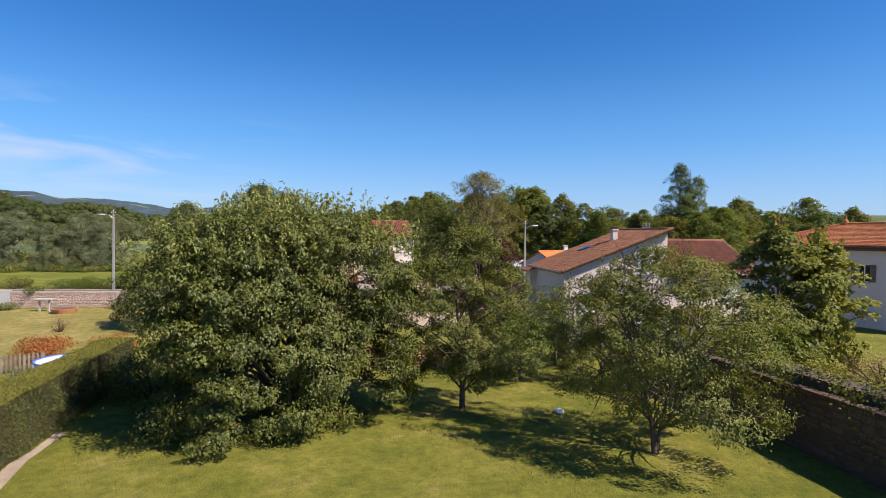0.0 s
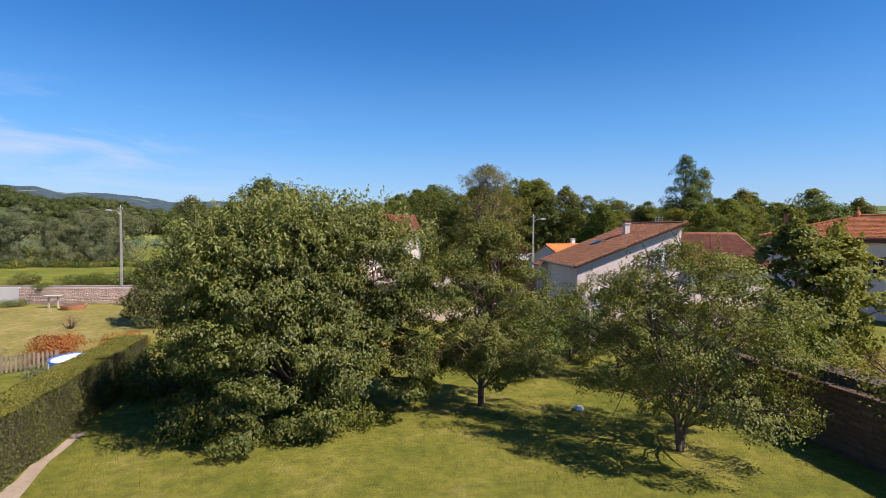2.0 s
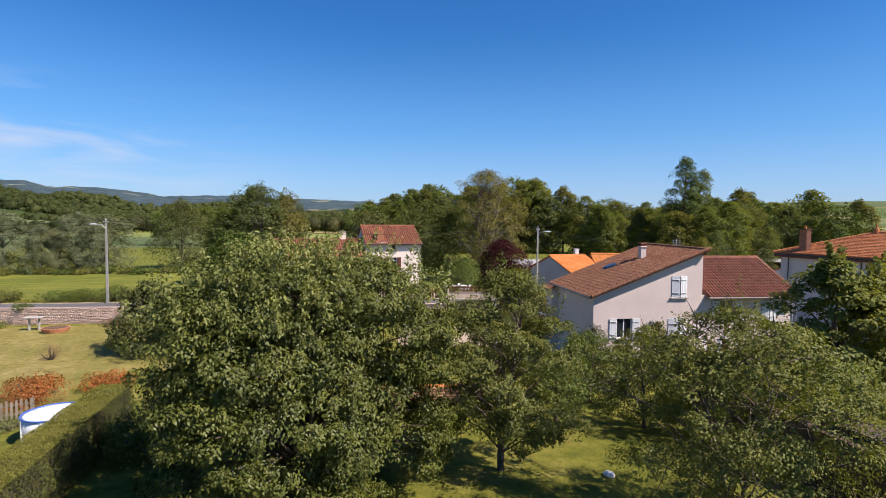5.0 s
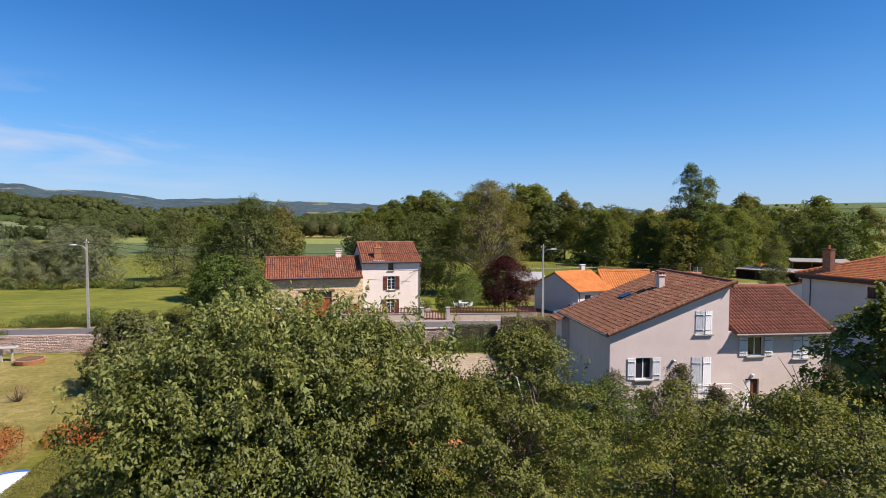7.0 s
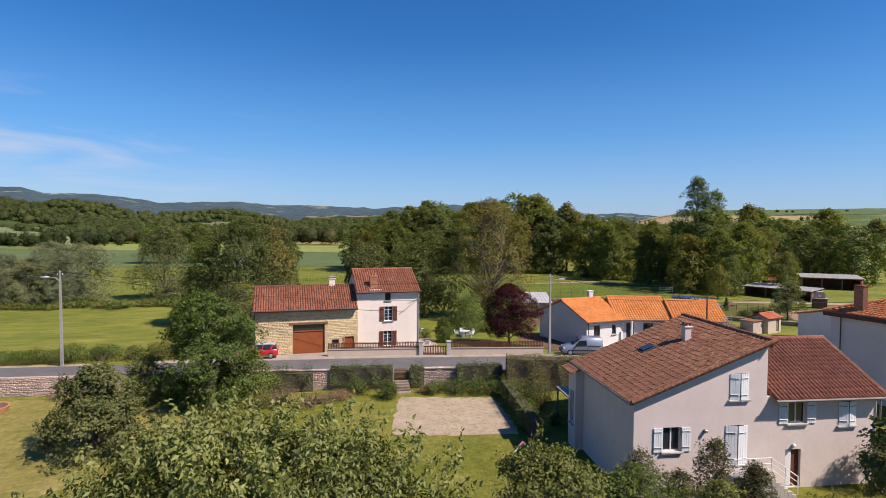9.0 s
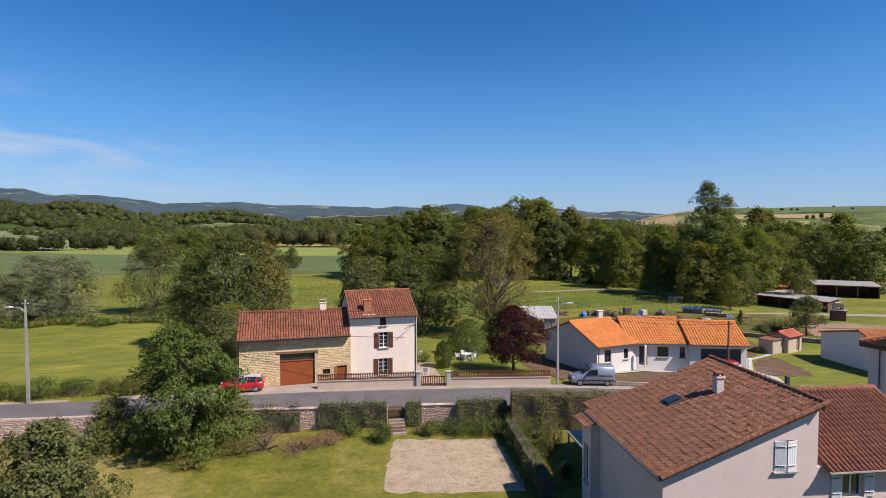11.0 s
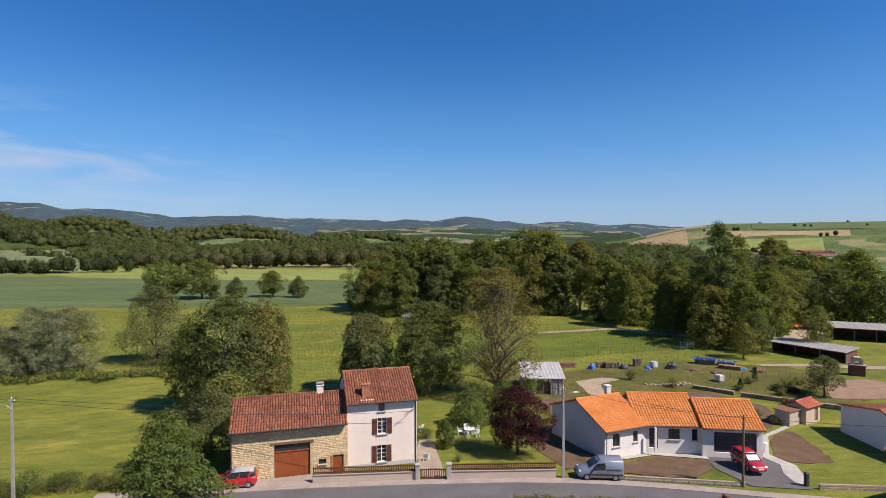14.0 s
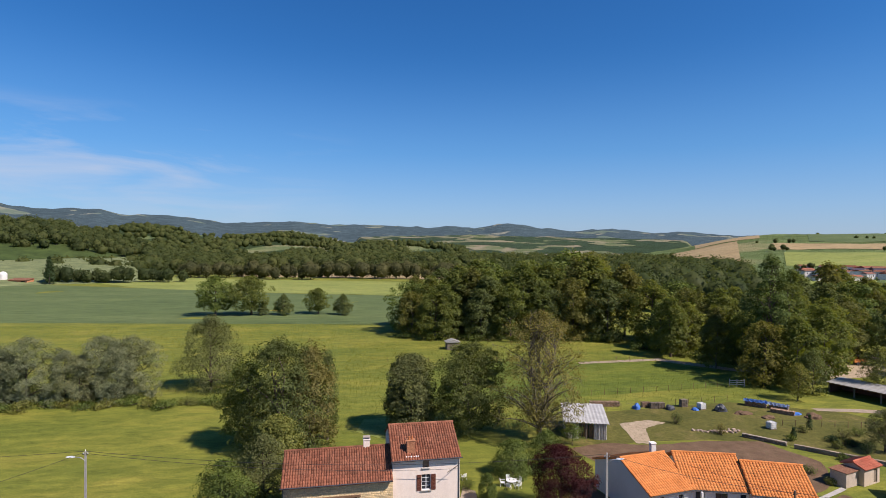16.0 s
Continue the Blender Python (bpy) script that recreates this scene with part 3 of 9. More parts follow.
def grow(seed, h, r, base, shape, blobs, blob_r, leaves, leaf, trunk_r, bark, foliage, ratio=0.5, droop=0.3, limbs=16, flat=0.7, inner=0.35, twigs=0, lean=(0, 0), squash=1.0, forks=1, spray=0.0, shoots=0, sides=6, tri=False, wild=0.8, tufts=0):
    """The trunk and crown meshes of a broad-leaved tree, standing at its own origin."""
    rng = np.random.default_rng(seed)
    leaf, leaves = leaf * 1.3, int(leaves * 0.8)
    prof = PROFILE[shape]
    t = rng.beta(1.15, 1.0, blobs)
    a = rng.uniform(0, 2 * np.pi, blobs)
    lump = 1 + 0.16 * np.sin(2 * a + seed) + 0.12 * np.sin(3 * a + 2.1 * seed) + 0.10 * np.sin(9 * t + a * 2 + seed)
    rr = r * prof(t) * lump * (inner + (1 - inner) * np.sqrt(rng.uniform(0, 1, blobs)))
    rr = np.maximum(rr - blob_r * 0.5, 0)
    cen = np.stack([rr * np.cos(a) + lean[0] * t, rr * np.sin(a) * squash + lean[1] * t, base + t * (h - base - blob_r * 0.5)], 1)
    size = blob_r * rng.uniform(0.65, 1.3, blobs)
    outward = unit(cen - np.array([0, 0, base + (h - base) * 0.35]))
    # each spray of leaves turns its own way, outwards and to the sky
    turned = unit(outward * 0.8 + rng.normal(0, 0.32, (blobs, 3)) + np.array([0, 0, 0.55]))
    heart, reach = cen, size
    if tufts:
        # a bough carries tufts over its upper side
        k = np.repeat(np.arange(blobs), tufts)
        d = unit(rng.normal(0, 1, (len(k), 3)))
        low = ((d * turned[k]).sum(1) < 0) & (rng.uniform(0, 1, len(k)) < 0.7)
        d[low] -= 2 * (d[low] * turned[k][low]).sum(1, keepdims=True) * turned[k][low]
        heart = cen[k] + d * (size[k] * rng.uniform(0.45, 1.0, len(k)))[:, None] * np.array([1, 1, flat])
        reach = size[k] * rng.uniform(0.24, 0.42, len(k))
        turned, outward = unit(turned[k] * 0.7 + d * 0.4 + rng.normal(0, 0.22, (len(k), 3))), outward[k]
        flat = 0.8
    which = np.repeat(np.arange(len(heart)), leaves)
    n = len(which)
    outward, turned = outward[which], turned[which]
    d = unit(rng.normal(0, 1, (n, 3)))
    under = ((d * turned).sum(1) < 0) & (rng.uniform(0, 1, n) < 0.62)
    d[under] -= 2 * (d[under] * turned[under]).sum(1, keepdims=True) * turned[under]
    rad = reach[which] * (0.4 + 0.6 * rng.uniform(0, 1, n) ** 0.45)
    off = d * rad[:, None] * np.array([1, 1, flat])
    off += outward * (spray * rng.uniform(-1, 1, n) * reach[which])[:, None]
    pos = heart[which] + off
    d = turned * 0.75 + d * 0.45
    keep = pos[:, 2] > 0.05
    pos, which, d, outward = pos[keep], which[keep], d[keep], outward[keep]
    if shoots:
        high = np.argsort(-(cen[:, 2] - 0.12 * np.hypot(cen[:, 0], cen[:, 1])))[: shoots * 3]
        for i in rng.permutation(high)[:shoots]:
            m = 46
            k = rng.uniform(0, 1, m)
            tall = rng.uniform(0.7, 1.5)
            tip = np.array([rng.normal(0, 0.15), rng.normal(0, 0.15), tall])
            p = cen[i] + k[:, None] * tip + rng.normal(0, 0.11, (m, 3)) * (1.15 - k[:, None])
            pos, d, outward = np.concatenate([pos, p]), np.concatenate([d, rng.normal(0, 1, (m, 3))]), np.concatenate([outward, np.tile([0, 0, 0.6], (m, 1))])
    co, fa = leaves_np(rng, pos, unit(d + outward * 0.2), leaf, ratio, droop, wild, 0.18, False, tri)
    crown = fast_mesh("crown", co, fa, foliage)
    segs = []
    top = base + (h - base) * 0.72
    stems = []
    for f in range(forks):
        wob = rng.normal(0, 0.05 * h / 6, (7, 2)).cumsum(0)
        sway = np.linspace(0, 1, 7)[:, None] ** 1.4
        away = np.array([math.cos(6.28 * f / forks + seed), math.sin(6.28 * f / forks + seed)]) * (0.35 * r if forks > 1 else 0.0)
        stem = np.concatenate([wob * sway + sway * (np.array(lean) * 0.7 + away), np.linspace(-0.15, top, 7)[:, None]], 1)
        stems.append(stem)
        rads = trunk_r * np.linspace(1.0, 0.22, 7) * (0.75 if f else 1)
        rads[0] *= 1.35
        segs.append((stem, rads))
    pick = rng.permutation(blobs)[:limbs]
    for i in pick:
        c = cen[i]
        stem = stems[rng.integers(forks)]
        zt = min(max(base * 0.55, 0.25 * h * 0.4, c[2] - 0.45 * np.hypot(c[0], c[1]) - 0.1 * h), top * 0.96)
        s = np.array([np.interp(zt, stem[:, 2], stem[:, k]) for k in range(3)])
        k = np.linspace(0, 1, 5)[:, None]
        mid = s + (c - s) * k + np.array([0, 0, 0.10 * np.linalg.norm(c - s)]) * np.sin(k * np.pi) + rng.normal(0, 0.05 * r / 3, (5, 3)) * np.sin(k * np.pi)
        r0 = trunk_r * 0.42 * (1 - 0.5 * zt / h)
        segs.append((mid, np.linspace(r0, max(0.012, r0 * 0.2), 5)))
        for _ in range(twigs):
            q = mid[rng.integers(2, 5)]
            e = q + unit(rng.normal(0, 1, 3) + np.array([0, 0, 0.6])) * blob_r * rng.uniform(0.8, 1.8)
            segs.append((np.stack([q, (q + e) / 2 + rng.normal(0, 0.06, 3), e]), np.array([0.022, 0.014, 0.006]) * max(1, r / 4)))
    co, fa = tubes_np(segs, sides)
    return fast_mesh("trunk", co, fa, bark), crown


def plant(name, x, y, z, meshes, label, category="tree", group="", turn=0.0, size=1.0, kind=""):
    root = thing(name, pose(x, y, z, 0, 0, turn) @ Matrix.Scale(size, 4), label, category, group, kind)
    for nm, me in zip(("trunk", "crown"), meshes):
        hung(new(nm, me), root)
    return root


def hedge_np(rng, path, z0, height, width, per_m2, leaf, ripple=0.12, faces="lrt"):
    """Leaves over the sides and top of a clipped hedge along a path of (x, y)."""
    pos, out = [], []
    for (xa, ya), (xb, yb) in zip(path, path[1:]):
        ln = math.hypot(xb - xa, yb - ya)
        ux, uy = (xb - xa) / ln, (yb - ya) / ln
        nx, ny = -uy, ux
        for face in faces:
            area = ln * (width if face == "t" else height)
            n = int(area * per_m2 * 0.7)
            s, q = rng.uniform(0, ln, n), rng.uniform(0, 1, n)
            wob = ripple * np.sin(s * 2.3 + q * 3) + rng.normal(0, ripple * 0.6, n) - np.abs(rng.normal(0, ripple, n)) * 0.6
            if face == "t":
                w, zz = (q - 0.5) * width, z0 + height + wob
                o = np.stack([rng.normal(0, 0.2, n), rng.normal(0, 0.2, n), np.ones(n)], 1)
            else:
                k = 1 if face == "l" else -1
                w, zz = k * (width / 2 + wob), z0 + q * height
                o = np.stack([np.full(n, nx * k), np.full(n, ny * k), rng.normal(0.2, 0.2, n)], 1)
            pos.append(np.stack([xa + ux * s + nx * w, ya + uy * s + ny * w, zz], 1))
            out.append(o)
    return leaves_np(rng, np.concatenate(pos), np.concatenate(out), leaf, 0.6, 0.1, 0.7)


def hedge(name, path, z0, height, width, per_m2, leaf, foliage, label, category="hedge", seed=1, ripple=0.12, top=None):
    rng = np.random.default_rng(seed)
    root = thing(name, pose(0, 0, 0), label, category)
    bm = bmesh.new()
    for (xa, ya), (xb, yb) in zip(path, path[1:]):
        ln = math.hypot(xb - xa, yb - ya)
        block(bm, -0.05, ln + 0.05, -width / 2 + 0.14, width / 2 - 0.14, z0 - 0.1, z0 + height - (0.07 if top else 0.14), m=pose(xa, ya, 0, 0, 0, math.degrees(math.atan2(yb - ya, xb - xa))))
    part("branch_core", bm, M["bark"], root, "dense dark inner branches")
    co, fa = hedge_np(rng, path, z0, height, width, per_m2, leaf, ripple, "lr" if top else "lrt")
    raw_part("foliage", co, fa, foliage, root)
    # Top leaves take a brighter colour that stands in for sunlight.
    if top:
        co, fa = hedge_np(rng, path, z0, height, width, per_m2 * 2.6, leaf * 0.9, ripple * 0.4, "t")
        raw_part("top_growth", co, fa, top, root, "yellow-green leaves on the clipped top, sunlight put into their colour")
    return root


def shrub_mesh(seed, r, h, n, leaf, foliage, ratio=0.5, lumps=14, flat=1.0, droop=0.1):
    """A low bush of several lobes from the ground up."""
    rng = np.random.default_rng(seed)
    a, q = rng.uniform(0, 2 * np.pi, lumps), np.sqrt(rng.uniform(0, 1, lumps))
    cz = h * (0.35 + 0.35 * rng.uniform(0, 1, lumps)) * (1 - 0.45 * q)
    cen = np.stack([q * r * 0.7 * np.cos(a), q * r * 0.7 * np.sin(a), cz], 1)
    size = 0.42 * r * rng.uniform(0.7, 1.25, lumps)
    w = rng.integers(0, lumps, n)
    d = unit(rng.normal(0, 1, (n, 3)))
    rad = size[w] * (0.45 + 0.55 * rng.uniform(0, 1, n) ** 0.5)
    pos = cen[w] + d * rad[:, None] * np.array([1, 1, max(0.5, h / (1.6 * r)) * flat])
    pos[:, 2] = np.abs(pos[:, 2])
    co, fa = leaves_np(rng, pos, d, leaf, ratio, droop)
    crown = fast_mesh("crown", co, fa, foliage)
    segs = []
    for c in cen:
        k = np.linspace(0, 1, 4)[:, None]
        segs.append((np.array([0, 0, -0.1]) + (c - np.array([0, 0, -0.1])) * k + rng.normal(0, 0.04, (4, 3)) * k, np.linspace(0.045, 0.012, 4) * max(0.6, r)))
    co, fa = tubes_np(segs, 5)
    return fast_mesh("trunk", co, fa, M["bark"]), crown


# ---- stone walls ----
def stone_shape(rng):
    """One rough stone of unit size, its front towards -y."""
    j = lambda s: rng.uniform(-s, s)
    back = [(-0.5, 0, -0.5), (0.5, 0, -0.5), (0.5, 0, 0.5), (-0.5, 0, 0.5)]
    rim = [(x * 0.98 + j(0.03), -0.55 + j(0.12), z * 0.98 + j(0.04)) for x, _, z in back]
    front = [(x * 0.72 + j(0.08), -1.0 + j(0.15), z * 0.68 + j(0.08)) for x, _, z in back]
    co = np.array(back + rim + front)
    fa = [(i, (i + 1) % 4, 4 + (i + 1) % 4, 4 + i) for i in range(4)] + [(4 + i, 4 + (i + 1) % 4, 8 + (i + 1) % 4, 8 + i) for i in range(4)] + [(8, 9, 10, 11)]
    return co, np.array(fa)


def lay_stones(rng, length, z0, top, course, long, holes=(), proud=0.05, gap=0.02, rough=0.2):
    """Cells of a rubble face: (u, z, width, height, depth)."""
    cells, z = [], z0
    while z < z0 + 60:
        hh = course * rng.uniform(1 - rough, 1 + rough)
        if z + hh * 0.6 > max(top(0), top(length), top(length / 2)):
            break
        u = -rng.uniform(0, long)
        while u < length:
            w = long * rng.uniform(0.55, 1.5)
            a, b = max(u, 0.0), min(u + w, length)
            c = (a + b) / 2
            if b - a > 0.08 and z + hh <= top(c) + 0.02 and not any(a < h1 + 0.02 and b > h0 - 0.02 and z < h3 + 0.02 and z + hh > h2 - 0.02 for h0, h1, h2, h3 in holes):
                jog = (rough - 0.2) * hh
                cells.append((c, z + hh / 2 + rng.uniform(-jog, jog), b - a - gap, (hh - gap) * (1 - rng.uniform(0, 2 * (rough - 0.2))), proud * rng.uniform(0.5, 1.4)))
            u += w
        z += hh
    return cells


def set_stones(parent, cells, m, material, singles, seed=0, name="stone", near=None, along=False):
    """Stones on a face: the singles nearest to a stretch of the plan are objects of their own, the rest one mesh."""
    rng = np.random.default_rng(seed)
    shapes = [stone_shape(rng) for _ in range(6)]
    meshes = [fast_mesh(name, c, f, material) for c, f in shapes]
    order = list(range(len(cells)))
    if near is not None:
        order.sort(key=lambda i: abs(cells[i][0] - near))
    rest_co, rest_fa, base = [], [], 0
    for rank, i in enumerate(order):
        u, z, w, h, d = cells[i]
        s = int(rng.integers(6))
        if rank < singles:
            ob = hung(new(name, meshes[s]), parent)
            ob.matrix_local = m @ Matrix.Translation((u, 0, z)) @ Matrix.Diagonal((w, d, h, 1))
        else:
            co = shapes[s][0] * np.array([w, d, h]) + np.array([u, 0, z])
            rest_co.append(co)
            rest_fa.append(shapes[s][1] + base)
            base += len(co)
    if rest_co:
        co = np.concatenate(rest_co)
        mm = np.array(m)
        co = co @ mm[:3, :3].T + mm[:3, 3]
        raw_part("stonework", co, np.concatenate(rest_fa), material, parent, kind="stuff")


def stone_wall(name, p0, p1, z0, z1, thick, course, long, material, singles, label, seed, cap=None, z1b=None, proud=0.05, mortar="mortar", rough=0.2):
    """A free-standing wall from p0 to p1; its stone face looks to the right of that way."""
    ln = math.hypot(p1[0] - p0[0], p1[1] - p0[1])
    turn = math.degrees(math.atan2(p1[1] - p0[1], p1[0] - p0[0]))
    z1b = z1 if z1b is None else z1b
    root = thing(name, pose(p0[0], p0[1], 0, 0, 0, turn), label, "wall", kind="structure")
    part("core", slab([(0, z0), (ln, z0), (ln, z1b), (0, z1)], [], thick, Matrix.Identity(4)), M[mortar], root, "sandy mortar core")
    rng = np.random.default_rng(seed)
    top = lambda u: z1 + (z1b - z1) * u / ln
    set_stones(root, lay_stones(rng, ln, z0, top, course, long, proud=proud, rough=rough), Matrix.Identity(4), M[material], singles, seed)
    if cap:
        bm, u = bmesh.new(), 0.0
        while u < ln:
            w = min(cap * rng.uniform(0.8, 1.2), ln - u)
            zt = top(u + w / 2) + rng.uniform(-0.01, 0.02)
            block(bm, u + 0.01, u + w - 0.005, -0.09 + rng.uniform(-0.02, 0.02), thick + 0.05, zt + 0.002, zt + 0.075, bevel=0.015)
            u += w
        part("coping", bm, M[material], root, "flat coping stones")
    return root


# ---- roofs ----
def tile_shape(w, l, rise, arc=True):
    """One curved roof tile; x across, y up the slope, z off the roof."""
    n = 5
    xs = np.linspace(-0.5, 0.5, n)
    if arc:
        zs = rise * (1 - (2 * xs) ** 2)
    else:
        xs = np.array([-0.5, 0.30, 0.36, 0.45, 0.5])
        zs = rise * np.array([0.0, 0.05, 0.9, 0.9, 0.0])
    if arc:
        w = w * 0.84
    lo = np.stack([xs * w * 1.04, np.full(n, -0.04), zs + 0.028], 1)
    hi = np.stack([xs * w * 0.96, np.full(n, l * 1.06), zs * 0.85 + 0.002], 1)
    under = np.stack([xs * w * 1.0, np.full(n, -0.04), zs * 0.75 + 0.003], 1)
    co = np.concatenate([lo, hi, under])
    fa = [(i, i + 1, n + i + 1, n + i) for i in range(n - 1)] + [(2 * n + i, 2 * n + i + 1, i + 1, i) for i in range(n - 1)]
    return co, np.array(fa)


def tiled(parent, m, length, slope, w, l, material, singles=0, rise=0.06, arc=True, seed=0, cut=None, name="roof", label="", thick=0.12, hole=None, jitter=0.012):
    """One roof slope: a board deck with tiles on it. m puts (along the eave, up the slope, off the roof) into the thing. cut(s, q) tells where the slope ends."""
    rng = np.random.default_rng(seed)
    nx, ny = int(round(length / w)), int(round(slope / l))
    w, l = length / nx, slope / ny
    deck = cut[1] if cut else [(0, 0), (length, 0), (length, slope), (0, slope)]
    bm = bmesh.new()
    vs = [bm.verts.new((a, b, -0.005)) for a, b in deck]
    f = bm.faces.new(vs)
    ext = bmesh.ops.extrude_face_region(bm, geom=[f])
    bmesh.ops.translate(bm, vec=(0, 0, -thick), verts=[v for v in ext["geom"] if isinstance(v, bmesh.types.BMVert)])
    bmesh.ops.recalc_face_normals(bm, faces=list(bm.faces))
    bmesh.ops.transform(bm, matrix=m, verts=list(bm.verts))
    deck_ob = part(name, bm, material, parent, label)
    co0, fa0 = tile_shape(w, l, rise, arc)
    me = fast_mesh("tile", co0, fa0, material)
    if not arc:
        me.shade_flat()
    co, fa, base, made = [], [], 0, 0
    for j in range(ny):
        for i in range(nx):
            s, q = (i + 0.5) * w, j * l
            if (cut and not cut[0](s, q + l / 2)) or (hole and hole[0] < s < hole[1] and hole[2] < q + l / 2 < hole[3]):
                continue
            dx, dz, rot = rng.normal(0, jitter), abs(rng.normal(0, jitter * 0.6)), rng.normal(0, 1.2)
            if made < singles:
                ob = hung(new("tile", me), deck_ob)
                ob.matrix_local = m @ pose(s + dx, q, dz, 0, 0, rot)
                made += 1
            else:
                c, sn = math.cos(radians(rot)), math.sin(radians(rot))
                p = co0.copy()
                p[:, 0], p[:, 1] = co0[:, 0] * c - co0[:, 1] * sn + s + dx, co0[:, 0] * sn + co0[:, 1] * c + q
                p[:, 2] += dz
                co.append(p)
                fa.append(fa0 + base)
                base += len(p)
    if co:
        co = np.concatenate(co)
        mm = np.array(m)
        rest = raw_part("tiling", co @ mm[:3, :3].T + mm[:3, 3], np.concatenate(fa), material, deck_ob, kind="stuff")
        if not arc:
            rest.data.shade_flat()
    return deck_ob


def slope_map(origin, along, up):
    """The frame of a roof slope from its eave's start, the way along the eave and the way up."""
    a, u = Vector(along).normalized(), Vector(up).normalized()
    n = a.cross(u)
    return Matrix(((a.x, u.x, n.x, origin[0]), (a.y, u.y, n.y, origin[1]), (a.z, u.z, n.z, origin[2]), (0, 0, 0, 1)))


def ridge_caps(parent, p0, p1, material, r=0.13, l=0.4, name="ridge_tiles"):
    bm = bmesh.new()
    a, b = Vector(p0), Vector(p1)
    n = max(1, int((b - a).length / l))
    for i in range(n):
        s, e = a.lerp(b, i / n), a.lerp(b, (i + 1.08) / n)
        ring(bm, [s, e], [r * 1.08, r * 0.94], 8)
    part(name, bm, material, parent, "half-round ridge tiles")


# ---- windows, doors, chimneys ----
def window(parent, f, u0, u1, z0, z1, frame="white_paint", bars=1, cross=0, shutters="", shut="white_paint", closed=False, sill=True, recess=0.14, open_turn=0.0):
    """A casement in the opening u0..u1, z0..z1 of a wall whose frame is f (x along, -y outwards)."""
    t = 0.055
    bm = bmesh.new()
    y0, y1 = recess, recess + 0.06
    for b in ((u0, u0 + t, y0, y1, z0, z1), (u1 - t, u1, y0, y1, z0, z1), (u0 + t, u1 - t, y0, y1, z0, z0 + t), (u0 + t, u1 - t, y0, y1, z1 - t, z1)):
        block(bm, *b)
    for k in range(bars):
        c = u0 + (u1 - u0) * (k + 1) / (bars + 1)
        block(bm, c - 0.035, c + 0.035, y0 - 0.01, y1, z0 + t, z1 - t)
    for k in range(cross):
        c = z0 + (z1 - z0) * (k + 1) / (cross + 1)
        block(bm, u0 + t, u1 - t, y0 + 0.012, y1 - 0.01, c - 0.016, c + 0.016)
    bmesh.ops.transform(bm, matrix=f, verts=list(bm.verts))
    win = part("window", bm, M[frame], parent)
    bm = boxed((u0 + t * 0.6, u1 - t * 0.6, y0 + 0.025, y0 + 0.035, z0 + t * 0.6, z1 - t * 0.6))
    bmesh.ops.transform(bm, matrix=f, verts=list(bm.verts))
    part("pane", bm, M["glass"], win, "dark reflecting glass")
    if sill:
        bm = boxed((u0 - 0.1, u1 + 0.1, -0.13, recess - 0.003, z0 - 0.09, z0 - 0.003), bevel=0.012)
        bmesh.ops.transform(bm, matrix=f, verts=list(bm.verts))
        part("sill", bm, M["concrete"], win, "stone window sill")
    w = (u1 - u0) / 2
    for sidechar in shutters:
        bm = bmesh.new()
        n = 4
        for k in range(n):
            block(bm, k * w / n + 0.004, (k + 1) * w / n - 0.004, -0.035, 0, 0, z1 - z0, bevel=0.004)
        for zz in (0.18, 0.82):
            block(bm, 0.04, w - 0.04, -0.05, -0.0355, (z1 - z0) * zz - 0.05, (z1 - z0) * zz + 0.05, bevel=0.004)
        if sidechar == "l":
            place = pose(u0 - w - 0.01, -0.025, z0) if not closed else pose(u0, 0.0, z0, 0, 0, -max(4, open_turn))
        else:
            place = pose(u1 + 0.01, -0.025, z0) if not closed else pose(u1, 0.03, z0, 0, 0, 4) @ pose(-w, 0, 0)
        if closed and sidechar == "r" and open_turn:
            place = pose(u1, -0.02, z0, 0, 0, open_turn) @ pose(-w, 0, 0)
        bmesh.ops.transform(bm, matrix=f @ place, verts=list(bm.verts))
        sh = part("shutter", bm, M[shut], win)
        bm = boxed(*[(0.0, w * 0.8, -0.0575, -0.0515, (z1 - z0) * zz - 0.018, (z1 - z0) * zz + 0.018) for zz in (0.18, 0.82)])
        bmesh.ops.transform(bm, matrix=f @ place, verts=list(bm.verts))
        part("hinge", bm, M["iron"], sh, "black iron strap hinge")
    return win


def plank_door(parent, f, u0, u1, z0, z1, material, planks=5, recess=0.12, handle=True, label="", name="door"):
    bm = bmesh.new()
    w = (u1 - u0) / planks
    for k in range(planks):
        block(bm, u0 + k * w + 0.004, u0 + (k + 1) * w - 0.004, recess, recess + 0.05, z0, z1, bevel=0.006)
    bmesh.ops.transform(bm, matrix=f, verts=list(bm.verts))
    d = part(name, bm, M[material], parent, label)
    if handle:
        bm = boxed((u1 - 0.16, u1 - 0.06, recess - 0.05, recess - 0.001, (z0 + z1) / 2 - 0.06, (z0 + z1) / 2 - 0.02), bevel=0.008)
        bmesh.ops.transform(bm, matrix=f, verts=list(bm.verts))
        part("handle", bm, M["iron"], d, "iron door handle")
    return d


